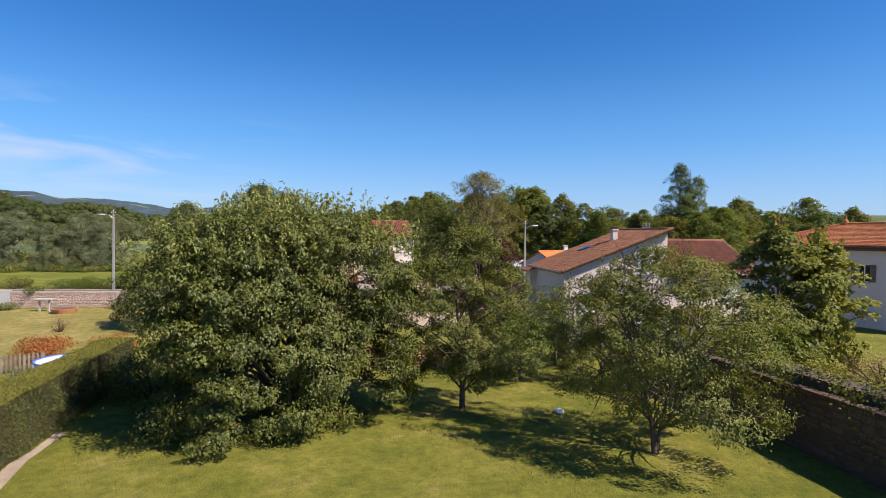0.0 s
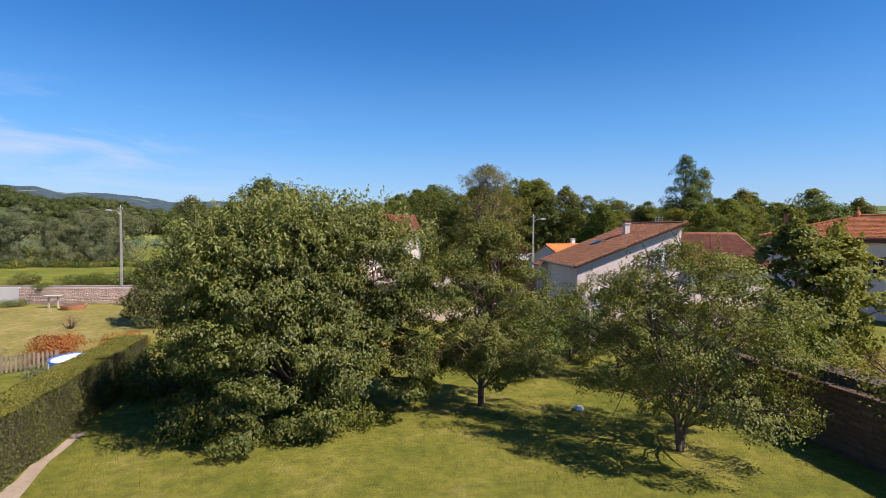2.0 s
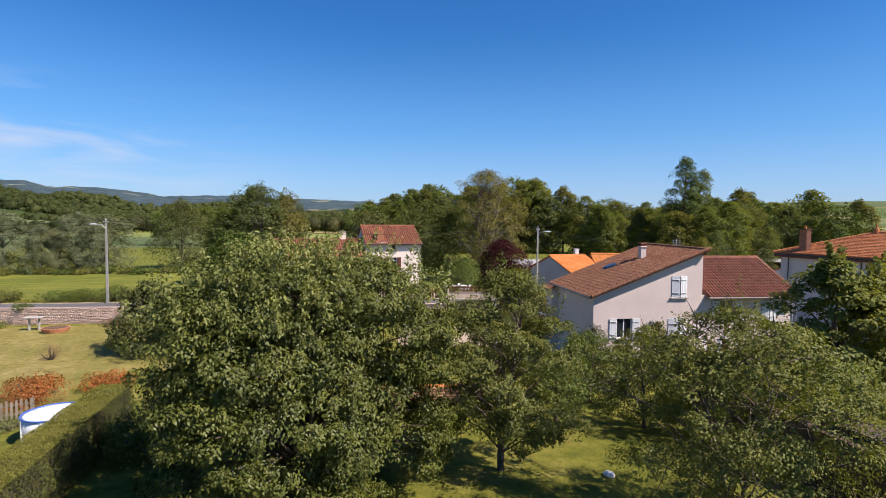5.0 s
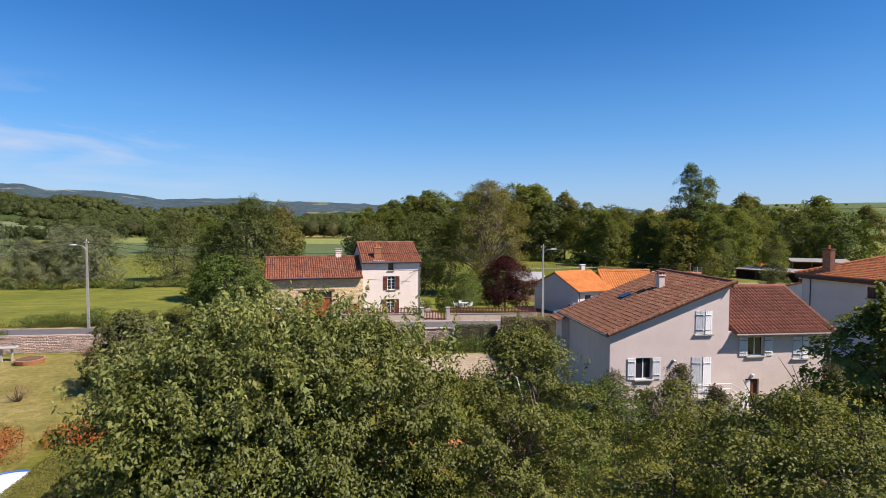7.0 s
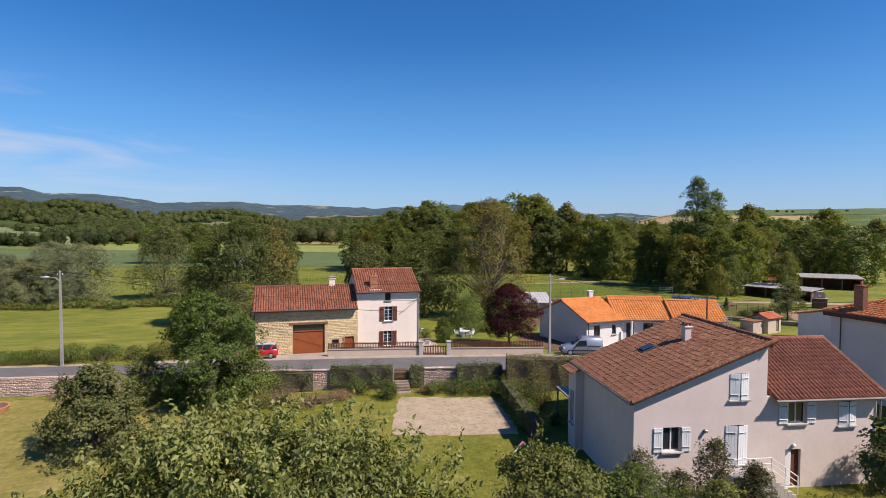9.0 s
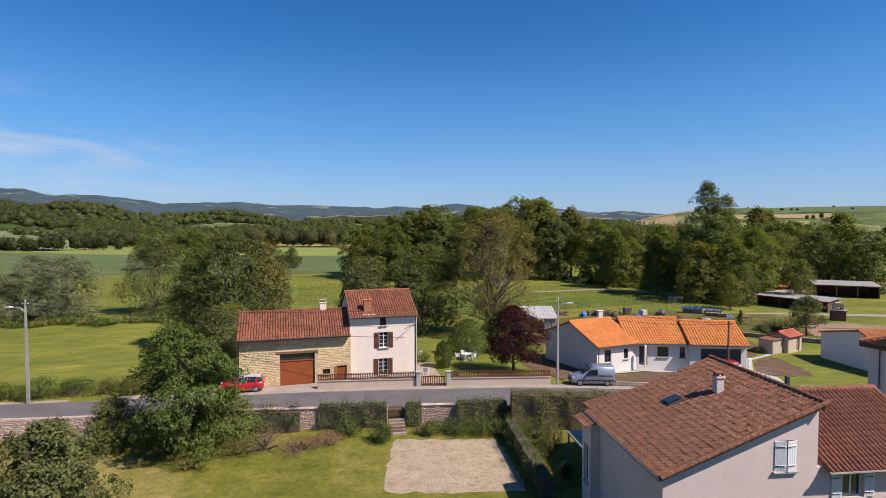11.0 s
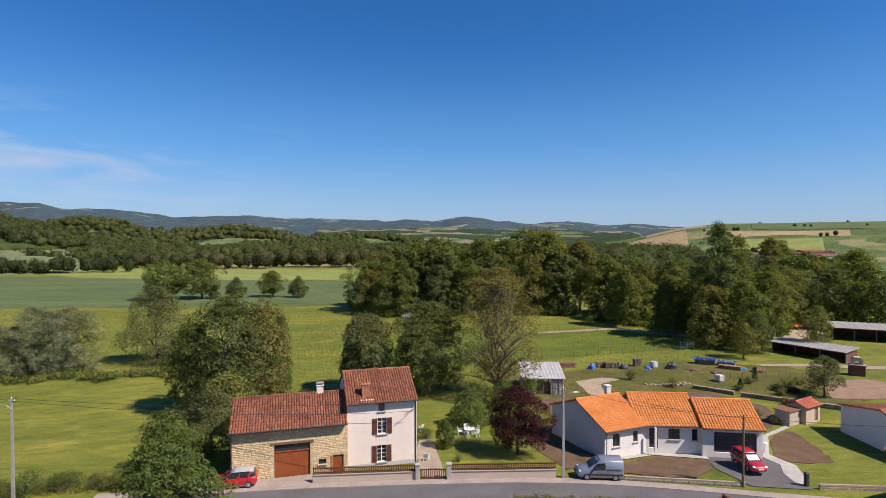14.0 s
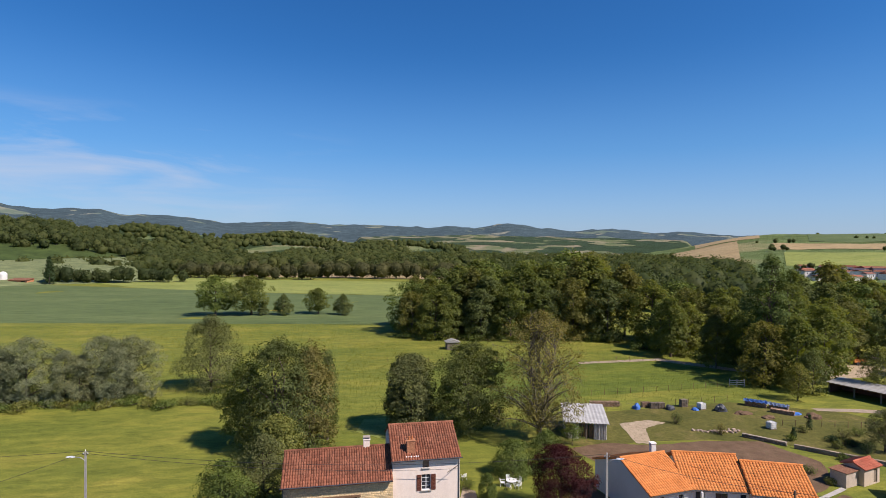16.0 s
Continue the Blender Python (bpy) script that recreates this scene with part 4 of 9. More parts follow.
def chimney(parent, x, y, z0, z1, w, d, body, hat=True, pots=0, bricks=False, cowl="paving"):
    bm = boxed((x - w / 2, x + w / 2, y - d / 2, y + d / 2, z0, z1), bevel=0.01)
    c = part("chimney", bm, M[body], parent)
    part("chimney_cap", boxed((x - w / 2 - 0.06, x + w / 2 + 0.06, y - d / 2 - 0.06, y + d / 2 + 0.06, z1 + 0.002, z1 + 0.09), bevel=0.015), M[body], c)
    if bricks:
        bm, k, z = bmesh.new(), 0, z0
        while z < z1 - 0.05:
            for face in range(2):
                n = max(2, int((w if face == 0 else d) / 0.22))
                for i in range(n + 1):
                    s = (w if face == 0 else d) / n
                    a0, a1 = max(0, (i - 0.5 * (k % 2)) * s), min(n * s, (i + 1 - 0.5 * (k % 2)) * s)
                    if a1 - a0 < 0.03:
                        continue
                    if face == 0:
                        block(bm, x - w / 2 + a0 + 0.006, x - w / 2 + a1 - 0.006, y - d / 2 - 0.014, y - d / 2 - 0.001, z + 0.006, z + 0.066)
                    else:
                        block(bm, x - w / 2 - 0.014, x - w / 2 - 0.001, y - d / 2 + a0 + 0.006, y - d / 2 + a1 - 0.006, z + 0.006, z + 0.066)
            z += 0.075
            k += 1
        part("brickwork", bm, M["brick"], c)
    if hat:
        bm = boxed(*[(x + sx * (w / 2 - 0.06) - 0.04, x + sx * (w / 2 - 0.06) + 0.04, y + sy * (d / 2 - 0.06) - 0.04, y + sy * (d / 2 - 0.06) + 0.04, z1 + 0.092, z1 + 0.26) for sx in (-1, 1) for sy in (-1, 1)])
        block(bm, x - w / 2 - 0.05, x + w / 2 + 0.05, y - d / 2 - 0.05, y + d / 2 + 0.05, z1 + 0.262, z1 + 0.33, bevel=0.015)
        part("cowl", bm, M[cowl], c, "open chimney cowl on four legs")
    for k in range(pots):
        px = x + (k - (pots - 1) / 2) * 0.3
        part("chimney_pot", tube([(px, y, z1 + 0.092), (px, y, z1 + 0.42)], [0.1, 0.085], 8), M["tile_red"], c, "red clay chimney pot")
    return c


def gutter(parent, p0, p1, r=0.065, drop=None, mat_key="gutter"):
    g = part("gutter", tube([p0, p1], r, 8), M[mat_key], parent)
    if drop:
        x, y, z0, z1 = drop
        part("downpipe", tube([(x, y, z0), (x, y, z1)], 0.045, 8), M[mat_key], parent)
    return g


# ---- the lie of the land ----
ROAD_S = [(-400, 80), (-60, 66.6), (-26, 63.7), (-6, 62.0), (4.5, 60.9), (12.7, 59.8), (20, 58.0), (28, 55.6), (36, 52.3), (44, 49.3), (70, 39), (120, 22), (400, -60)]
ROAD_N = [(-400, 86), (-60, 71.3), (-29, 68.9), (-10, 67.6), (-3, 67.2), (6.2, 66.2), (14.5, 65.1), (22, 63.4), (28, 61.3), (36.7, 57.7), (43.5, 55.1), (70, 45), (120, 28), (400, -54)]


def along(table, x):
    return np.interp(x, [p[0] for p in table], [p[1] for p in table])


def ease(a, b, x):
    t = np.clip((x - a) / (b - a), 0, 1)
    return t * t * (3 - 2 * t)


def ground_z(x, y):
    x, y = np.asarray(x, float), np.asarray(y, float)
    s = y - along(ROAD_S, x)
    garden = -1.38 + 0.42 * ease(16.5, 21.5, x) + 0.10 * ease(-14, -17, x) + 0.03 * np.sin(x * 0.5) * np.sin(y * 0.37)
    north = -0.03 - 0.55 * ease(7.5, 17, s) - 0.75 * ease(15, 34, s) + 0.05 * np.sin(x * 0.11) * np.sin(y * 0.13) * ease(20, 40, s)
    return np.where(s < -0.25, garden, np.where(s < -0.05, garden + (north - garden) * (s + 0.25) / 0.2, north))


def gz(x, y):
    return float(ground_z(x, y))


xs = np.unique(np.concatenate([np.arange(-90, 150.1, 2.0), -90 - np.geomspace(6, 4400, 22), 150 + np.geomspace(6, 4400, 22)]))
ss = np.unique(np.concatenate([-np.geomspace(1, 700, 34) - 0.25, [-0.25, -0.05, 0.0, 2.5, 5.5], np.arange(6.5, 42, 1.5), 42 + np.geomspace(2, 4400, 44)]))
gx, gs = np.meshgrid(xs, ss)
gy = along(ROAD_S, gx) + gs
gzz = ground_z(gx, gy)
gzz = np.where(np.isclose(gs, -0.25), ground_z(gx, gy - 0.02), gzz)
nx_, ns_ = len(xs), len(ss)
idx = np.arange(nx_ * ns_).reshape(ns_, nx_)
quads = np.stack([idx[:-1, :-1], idx[:-1, 1:], idx[1:, 1:], idx[1:, :-1]], -1).reshape(-1, 4)
gme = fast_mesh("ground", np.stack([gx, gy, gzz], -1).reshape(-1, 3), quads, M["lawn"])
gme.materials.append(M["meadow"])
row_of = np.repeat(np.arange(ns_ - 1), nx_ - 1)
gme.polygons.foreach_set("material_index", (ss[row_of] >= -0.06).astype(np.int32))
gme.polygons.foreach_set("use_smooth", np.ones(len(quads), bool))
tagged(new("ground", gme), "mown lawns and yellow-green meadows reaching to the hills", "ground", kind="structure")


def sheet(name, pts, lift, material, label, category="ground", cuts=5, flat=None, kind="structure", rough=0.0, thick=0.0):
    """A patch of surface that follows the ground."""
    bm = bmesh.new()
    vs = [bm.verts.new((x, y, 0)) for x, y in pts]
    bmesh.ops.triangle_fill(bm, edges=[bm.edges.new((vs[i], vs[(i + 1) % len(vs)])) for i in range(len(vs))], use_beauty=True)
    if cuts:
        bmesh.ops.subdivide_edges(bm, edges=list(bm.edges), cuts=cuts, use_grid_fill=True)
    rim = {v for e in bm.edges if len(e.link_faces) == 1 for v in e.verts}
    for v in bm.verts:
        v.co.z = (gz(v.co.x, v.co.y) if flat is None else flat) + lift
        if rough:
            w = noise.noise(Vector((v.co.x * 0.8, v.co.y * 0.8, 3.0)))
            v.co.z += rough * w
            if v in rim:
                v.co.x += 0.35 * noise.noise(Vector((v.co.x * 1.3, v.co.y * 1.3, 9.0)))
                v.co.y += 0.35 * noise.noise(Vector((v.co.x * 1.3, v.co.y * 1.3, 19.0)))
    if thick:
        top = list(bm.faces)
        ext = bmesh.ops.extrude_face_region(bm, geom=top)
        bmesh.ops.translate(bm, vec=(0, 0, thick), verts=[v for v in ext["geom"] if isinstance(v, bmesh.types.BMVert)])
    bmesh.ops.recalc_face_normals(bm, faces=list(bm.faces))
    if bm.faces and max(f.normal.z for f in bm.faces) < 0.1:
        bmesh.ops.reverse_faces(bm, faces=list(bm.faces))
    return solid(name, bm, M[material], pose(0, 0, 0), label, category, kind=kind)


def strip(name, ta, tb, xs_, lift, material, label, category, drop=0.12):
    """A band between two lines over x, with a thickness."""
    bm = bmesh.new()
    rows = []
    for x in xs_:
        a, b = float(along(ta, x)), float(along(tb, x))
        rows.append([bm.verts.new((x, y, z)) for y, z in ((a, lift - drop), (a, lift), ((a + b) / 2, lift + 0.015), (b, lift), (b, lift - drop))])
    for r0, r1 in zip(rows, rows[1:]):
        for k in range(4):
            bm.faces.new((r0[k], r1[k], r1[k + 1], r0[k + 1]))
    bmesh.ops.recalc_face_normals(bm, faces=list(bm.faces))
    if sum(f.normal.z for f in bm.faces) < 0:
        bmesh.ops.reverse_faces(bm, faces=list(bm.faces))
    return solid(name, bm, M[material], pose(0, 0, 0), label, category, kind="structure")


off = lambda table, d: [(x, y + d) for x, y in table]
road_x = list(np.concatenate([np.arange(-300, -60, 20), np.arange(-60, 130, 3.0), np.arange(140, 300, 20)]))
strip("road", off(ROAD_S, 0.12), off(ROAD_N, -0.35), road_x, 0.02, "asphalt", "grey worn asphalt village road between low walls", "road")
strip("pavement", off(ROAD_N, -0.34), off(ROAD_N, 0.75), [x for x in road_x if -22 < x < 62], 0.075, "paving", "narrow pale concrete pavement along the road", "pavement")
strip("verge", off(ROAD_N, -0.33), off(ROAD_N, 0.35), [x for x in road_x if x < -21], 0.03, "gravel", "sandy gravel verge beside the road", "verge")
strip("kerb", off(ROAD_S, -0.06), off(ROAD_S, 0.115), [x for x in road_x if -60 < x < 60], 0.09, "paving", "low concrete kerb along the garden wall", "kerb")

# fields of the valley: crops stand above the meadow
sheet("wheat_field", [(-330, 236), (-112, 222), (-60, 217), (0, 211), (30, 213), (34, 268), (4, 318), (-60, 336), (-213, 400), (-330, 420)], 0.05, "wheat", "dark green field of young wheat", "field", 3)
sheet("barley_field", [(-150, 372), (-60, 338), (4, 320), (34, 270), (60, 290), (50, 400), (14, 425), (-100, 455), (-195, 500), (-260, 480)], 0.08, "barley", "pale yellow-green field of barley", "field", 3)
sheet("stubble_field", [(-130, 500), (30, 455), (60, 452), (60, 500), (-130, 560)], 0.08, "fallow", "bare straw-coloured field behind a row of trees", "field", 2)
sheet("hay_strip", [(-5, 101), (2, 95), (8, 96), (8, 107), (-4, 107)], 0.04, "barley", "pale strip of mown hay behind the farmhouse", "field", 3)


def hill(name, az0, az1, d0, d1, height, material, label, seed, rough=6.0, n=90, m=16, like=None, lift=0.0):
    """A ridge seen across the valley: height(azimuth) at its crest, from d0 to d1 metres away."""
    az = np.linspace(az0, az1, n)
    k = np.linspace(0, 1, m)
    A, K = np.meshgrid(az, k)
    d = d0 + (d1 - d0) * K
    x, y = d * np.sin(np.radians(A)), d * np.cos(np.radians(A))
    edge = ease(az0, az0 + 1.5, A) * ease(az1, az1 - 1.5, A)
    if like:
        K, edge = (d - like[0]) / (like[1] - like[0]), 1.0
    h = np.array([height(a) for a in az])[None, :] * np.sin(np.clip(K / 0.8, 0, 1) * np.pi / 2) ** 1.2 * edge
    wob = np.array([noise.fractal(Vector((p * 0.012, q * 0.012, seed)), 1.0, 2.2, 5) for p, q in zip(x.ravel(), y.ravel())]).reshape(x.shape)
    z = -4 + h + wob * rough * (0.3 + K) + lift
    ids = np.arange(n * m).reshape(m, n)
    q = np.stack([ids[:-1, :-1], ids[:-1, 1:], ids[1:, 1:], ids[1:, :-1]], -1).reshape(-1, 4)
    me = fast_mesh(name, np.stack([x, y, z], -1).reshape(-1, 3), q, material)
    me.polygons.foreach_set("use_smooth", np.ones(len(q), bool))
    return tagged(new(name, me), label, "hill", kind="structure")


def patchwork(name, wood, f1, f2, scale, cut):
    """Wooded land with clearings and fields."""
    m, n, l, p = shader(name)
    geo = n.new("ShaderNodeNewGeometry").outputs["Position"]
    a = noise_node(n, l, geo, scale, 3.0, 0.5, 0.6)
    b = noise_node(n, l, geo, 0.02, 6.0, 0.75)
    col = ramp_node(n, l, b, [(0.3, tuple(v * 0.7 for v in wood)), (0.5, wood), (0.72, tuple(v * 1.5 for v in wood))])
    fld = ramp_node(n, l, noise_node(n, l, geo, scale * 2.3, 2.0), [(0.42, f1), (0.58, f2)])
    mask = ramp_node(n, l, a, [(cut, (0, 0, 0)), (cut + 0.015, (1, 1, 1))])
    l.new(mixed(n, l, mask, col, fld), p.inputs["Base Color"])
    p.inputs["Roughness"].default_value, p.inputs["Specular IOR Level"].default_value = 0.95, 0.05
    bumped(n, l, p, noise_node(n, l, geo, 0.06, 5.0, 0.8), 1.0, 12.0)
    return m


FAR = [(-50, 195), (-33, 228), (-30.7, 205), (-26, 214), (-24.2, 184), (-20.3, 188), (-15.6, 147), (-9.2, 164), (-5.5, 146), (-1, 148), (4.5, 132), (6.8, 145), (9.2, 128), (12.7, 165), (16.5, 128), (18.9, 110), (22.9, 128), (27, 97), (29.3, 106), (34, 80), (60, 90)]
# Distance haze is mixed into the wood and field colours, hence the blue.
hill("far_hills", -62, 66, 2300, 4100, lambda a: along(FAR, a) * 0.99 + 4, patchwork("hazed_far_hills", (0.068, 0.098, 0.108), (0.15, 0.19, 0.14), (0.28, 0.27, 0.2), 0.0036, 0.61), "long wooded hills closing the valley, distance haze put into their colour", 3, 9.0, 260, 20)
hill("middle_hills", -62, 9, 900, 2100, lambda a: max(5, 92 - 1.6 * (a + 35)) * (0.85 + 0.15 * math.sin(a * 0.5)), patchwork("middle_wooded_hills", (0.048, 0.072, 0.028), (0.15, 0.19, 0.075), (0.26, 0.25, 0.12), 0.0034, 0.55), "wooded lower hills with clearings and hamlets", 11, 9.0, 150, 18)
hill("valley_fields", -4, 31, 1250, 2380, lambda a: 64 - 0.9 * abs(a - 9), patchwork("valley_field_patchwork", (0.045, 0.07, 0.035), (0.15, 0.175, 0.08), (0.30, 0.255, 0.165), 0.0062, 0.52), "pale fields and copses at the foot of the far hills", 21, 5.0, 110, 22)
hill("near_wooded_hill", -68, -15, 560, 1020, lambda a: max(2, 44 * float(ease(-16, -30, a)) + 4), M["hillwood"], "steep hillside covered with broad-leaved wood", 5, 7.0, 120, 18)
SLOPE = lambda a: 44 * float(ease(24, 37, a)) + 8
hill("field_hillside", 23, 90, 430, 1500, SLOPE, patchwork("hillside_fields", (0.13, 0.17, 0.06), (0.30, 0.27, 0.13), (0.15, 0.20, 0.07), 0.0042, 0.56), "open hillside with green and straw-coloured fields", 8, 2.0, 120, 40)
for name_, az0, az1, d0, d1, key in (("straw_field", 25.0, 33.6, 650, 985, "fallow"), ("straw_field", 30.2, 35.4, 1010, 1450, "fallow"), ("clover_field", 37.0, 44.0, 600, 730, "barley"), ("young_maize_field", 39, 52, 880, 1180, "wheat"), ("clover_field", 37.5, 43.0, 455, 520, "barley"), ("straw_field", 36.2, 46.0, 770, 850, "fallow")):
    hill(name_, az0, az1, d0, d1, SLOPE, M[key], "gently sloping field on the far hillside", 8, 2.0, 60, 14, (430, 1500), 0.5)
hill("left_pasture", -60, -21.5, 430, 700, lambda a: 15, M["pasture"], "pale green pasture rising to the wood", 9, 1.0, 60, 10)

# garden surfaces
sheet("dry_lawn", [(-46, 37), (-14.6, 37), (-14.4, 44), (-11.5, 49), (-11.0, 54), (-18, 60.5), (-26, 62.4), (-46, 63.5)], 0.015, "lawn_dry", "dry yellowed lawn of the neighbouring garden", "lawn", 5, rough=0.0)
sheet("rough_pasture", [(8, 112.8), (40, 117.4), (69, 121.6), (84, 126), (64, 145.8), (40, 147.6), (14, 149.0), (4, 132)], 0.02, "rough_pasture", "lush green pasture between wire fences", "pasture", 5, rough=0.0)
sheet("plot_grass", [(24, 94), (29, 91), (36, 93), (47, 93), (57, 90), (66, 81), (75, 84), (82, 96), (78, 103), (62, 110.8), (44, 108.5), (25, 105.6)], 0.02, "plot", "worn brownish grass of the allotment", "grass", 5, rough=0.0)
sheet("sand_plot", [(1.6, 49.6), (6.0, 48.8), (10.3, 48.0), (10.9, 52.5), (10.9, 56.6), (7, 57.2), (3.2, 57.9), (2.2, 53.5)], 0.015, "sand", "bare sandy rectangle dug out of the lawn", "plot", 6, rough=0.012)
sheet("garden_path", [(-13.6, 12), (-12.6, 12), (-12.65, 20), (-13.0, 25.5), (-13.4, 25.5), (-13.45, 20)], 0.02, "gravel", "trodden earth strip along the hedge", "path", 3, rough=0.03)
sheet("yard_path", [(6.9, 67.4), (9.0, 67.0), (9.3, 72), (9.6, 78), (8.3, 79), (7.1, 74)], 0.05, "gravel", "pale gravel path beside the farmhouse", "path", 4)
sheet("barn_apron", [(-9.6, 68.2), (-2.9, 67.6), (-3.0, 69.75), (-9.9, 69.15)], 0.085, "paving", "worn concrete apron before the barn door", "apron", 3, flat=0.0)
sheet("earth_bed", [(23.6, 66.4), (27.0, 64.0), (31.5, 62.6), (34.8, 64.6), (36.0, 66.9), (31.6, 68.9), (27.5, 67.6), (25.8, 67.3)], 0.07, "earth", "dark dug earth bed before the bungalow", "bed", 4, rough=0.06)
sheet("driveway", [(34.9, 64.4), (35.2, 60.2), (40.0, 58.6), (40.4, 62.4), (42.3, 64.8), (42.0, 67.0), (36.3, 68.2)], 0.06, "asphalt", "grey asphalt driveway before the garage", "driveway", 4)
sheet("terrace", [(26.0, 68.0), (31.3, 69.2), (36.2, 67.2), (36.5, 68.4), (31.2, 70.2), (25.9, 68.8)], 0.08, "concrete", "pale concrete terrace along the bungalow", "terrace", 3)
sheet("side_walk", [(42.2, 67.0), (43.1, 67.2), (47.9, 72.9), (53.3, 75.6), (53.2, 76.3), (47.2, 73.2)], 0.05, "concrete", "light stone path round the garage", "path", 3)
sheet("drive_edge", [(42.0, 67.2), (43.2, 67.6), (43.5, 64.2), (41.6, 61.2), (39.9, 59.6), (39.6, 60.3), (40.4, 62.4), (42.1, 64.7)], 0.09, "concrete", "pale concrete edging beside the driveway", "path", 3)
sheet("bare_slope", [(43.3, 67.0), (43.75, 65.4), (45.0, 64.7), (48.2, 64.5), (49.9, 68.0), (52.0, 73.2), (51.7, 74.2), (47.9, 72.6)], 0.04, "earth", "bare brown soil beside the driveway", "ground", 4, rough=0.05)
sheet("side_bed", [(20.6, 66.6), (25.3, 67.0), (25.4, 69.0), (23.3, 78.6), (26.5, 79.5), (22.0, 81.0), (19.6, 75.0)], 0.05, "earth", "bare brown soil beside the bungalow", "bed", 5, rough=0.05)
sheet("kitchen_garden", [(25.5, 91.5), (29, 79.5), (36, 78.2), (42.0, 75.6), (44.3, 73.4), (43.2, 69.4), (47.0, 73.7), (53.0, 77.0), (57.0, 83.5), (54.0, 91.5), (46, 92.5), (38, 91.5), (31, 93.0)], 0.05, "earth", "raked brown soil of the kitchen garden", "bed", 5, rough=0.08)
sheet("far_bed", [(69.3, 85.3), (73.3, 84.3), (79, 83.5), (88, 88), (84, 93.5), (75.2, 93.6)], 0.06, "clay", "bare tan soil bed behind the allotment", "bed", 3, rough=0.05)
sheet("dirt_track", [(35.5, 92.5), (37.5, 92), (40, 98.5), (44.5, 101), (42, 102.5), (36.8, 101)], 0.05, "sand", "worn sandy track between the plots", "track", 4, rough=0.05)
sheet("farm_track", [(74, 104.4), (82, 102.6), (90, 99.3), (112, 92.5), (112, 95), (92, 101.6), (82, 104.8), (74, 105.8)], 0.05, "gravel", "pale gravel track to the open sheds", "track", 4)
sheet("field_track", [(46, 144), (66, 146), (88, 125), (90, 127), (68, 148.5), (46, 146)], 0.05, "gravel", "pale earth track along the wood", "track", 4)
sheet("clearing", [(95, 125), (125, 128), (125, 150), (100, 150)], 0.06, "sand", "sandy yard behind the open sheds", "yard", 3)


# ---- houses ----
def gable_block(root, f, L_, D, ze, zr, z0, wall, tile, tw, tl, front=(), left=(), right=(), ridge=0.5, over=(0.45, 0.45, 0.25, 0.25), singles=0, seed=1, arc=True, rise=0.06, back=True, sides="lr", thick=0.3, caps=True, hole=None):
    """A block with a pitched roof: length L_ along x, depth D along y, front at y = 0. over: eave front, eave back, verge left, verge right."""
    vr = D * ridge
    k = (zr - ze) / vr
    kb = (zr - ze) / (D - vr)
    w = part("wall", slab([(0, z0), (L_, z0), (L_, ze), (0, ze)], front, thick, f), M[wall], root)
    part("wall", slab([(0, z0), (L_, z0), (L_, ze), (0, ze)], [], thick, f @ pose(L_, D, 0, 0, 0, 180)), M[wall], root)
    th = thick + 0.002
    for ch, holes, fm in (("l", left, f @ pose(0, D, 0, 0, 0, -90)), ("r", right, f @ pose(L_, 0, 0, 0, 0, 90))):
        if ch not in sides:
            continue
        a, b = (vr, k) if ch == "r" else (D - vr, kb)
        e0 = ze + (kb if ch == "l" else k) * th - 0.02
        e1 = ze + (k if ch == "l" else kb) * th - 0.02
        part("wall", slab([(th, z0), (D - th, z0), (D - th, e1), (a, zr - 0.03), (th, e0)], holes, thick, fm), M[wall], root)
    ef, eb, vl, vrt = over
    o = Vector((-vl, -ef, ze - k * ef + 0.13))
    sl = math.hypot(vr + ef, (vr + ef) * k)
    m1 = f @ slope_map(o, (1, 0, 0), (0, 1, k))
    r1 = tiled(root, m1, L_ + vl + vrt, sl, tw, tl, M[tile], singles, rise, arc, seed, hole=hole)
    if back:
        o2 = Vector((L_ + vrt, D + eb, ze - kb * eb + 0.13))
        sl2 = math.hypot(D - vr + eb, (D - vr + eb) * kb)
        tiled(root, f @ slope_map(o2, (-1, 0, 0), (0, -1, kb)), L_ + vl + vrt, sl2, tw, tl, M[tile], 0, rise, arc, seed + 1)
    if caps:
        ridge_caps(root, f @ Vector((-vl, vr, zr + 0.16)), f @ Vector((L_ + vrt, vr, zr + 0.16)), M[tile])
    return w


# gabled house by the gardens
house = thing("gabled_house", pose(12.95, 37.75, 0, 0, 0, -5), "beige rendered two-storey house with weathered brown tile roof", "house")
I4 = Matrix.Identity(4)
K_ = (7.0 - 4.1) / 7.5
part("wall", slab([(0, -1.7), (7.5, -1.7), (7.5, 7.0), (0, 4.1)], [(1.62, 2.65, 1.32, 2.62), (5.35, 6.4, 4.0, 5.4), (5.15, 6.4, 0.42, 2.6)], 0.3, I4), M["render_house"], house)
part("wall", slab([(0, -1.7), (6.6, -1.7), (6.6, 4.1), (0, 4.1)], [(8.77 - 7.5, 9.86 - 7.5, 2.58, 3.75), (11.8 - 7.5, 12.8 - 7.5, 2.37, 3.71), (8.68 - 7.5, 9.6 - 7.5, -0.95, 1.15)], 0.3, pose(7.502, 0.012, 0)), M["render_house"], house)
part("wall", slab([(0, -1.7), (7.998, -1.7), (7.998, 4.05), (0, 4.05)], [], 0.3, pose(0, 8.3, 0, 0, 0, -90)), M["render_house"], house)
part("wall", slab([(0, -1.7), (7.5, -1.7), (7.5, 7.0), (0, 4.1)], [], 0.3, pose(0, 8.303, 0)), M["render_house"], house)
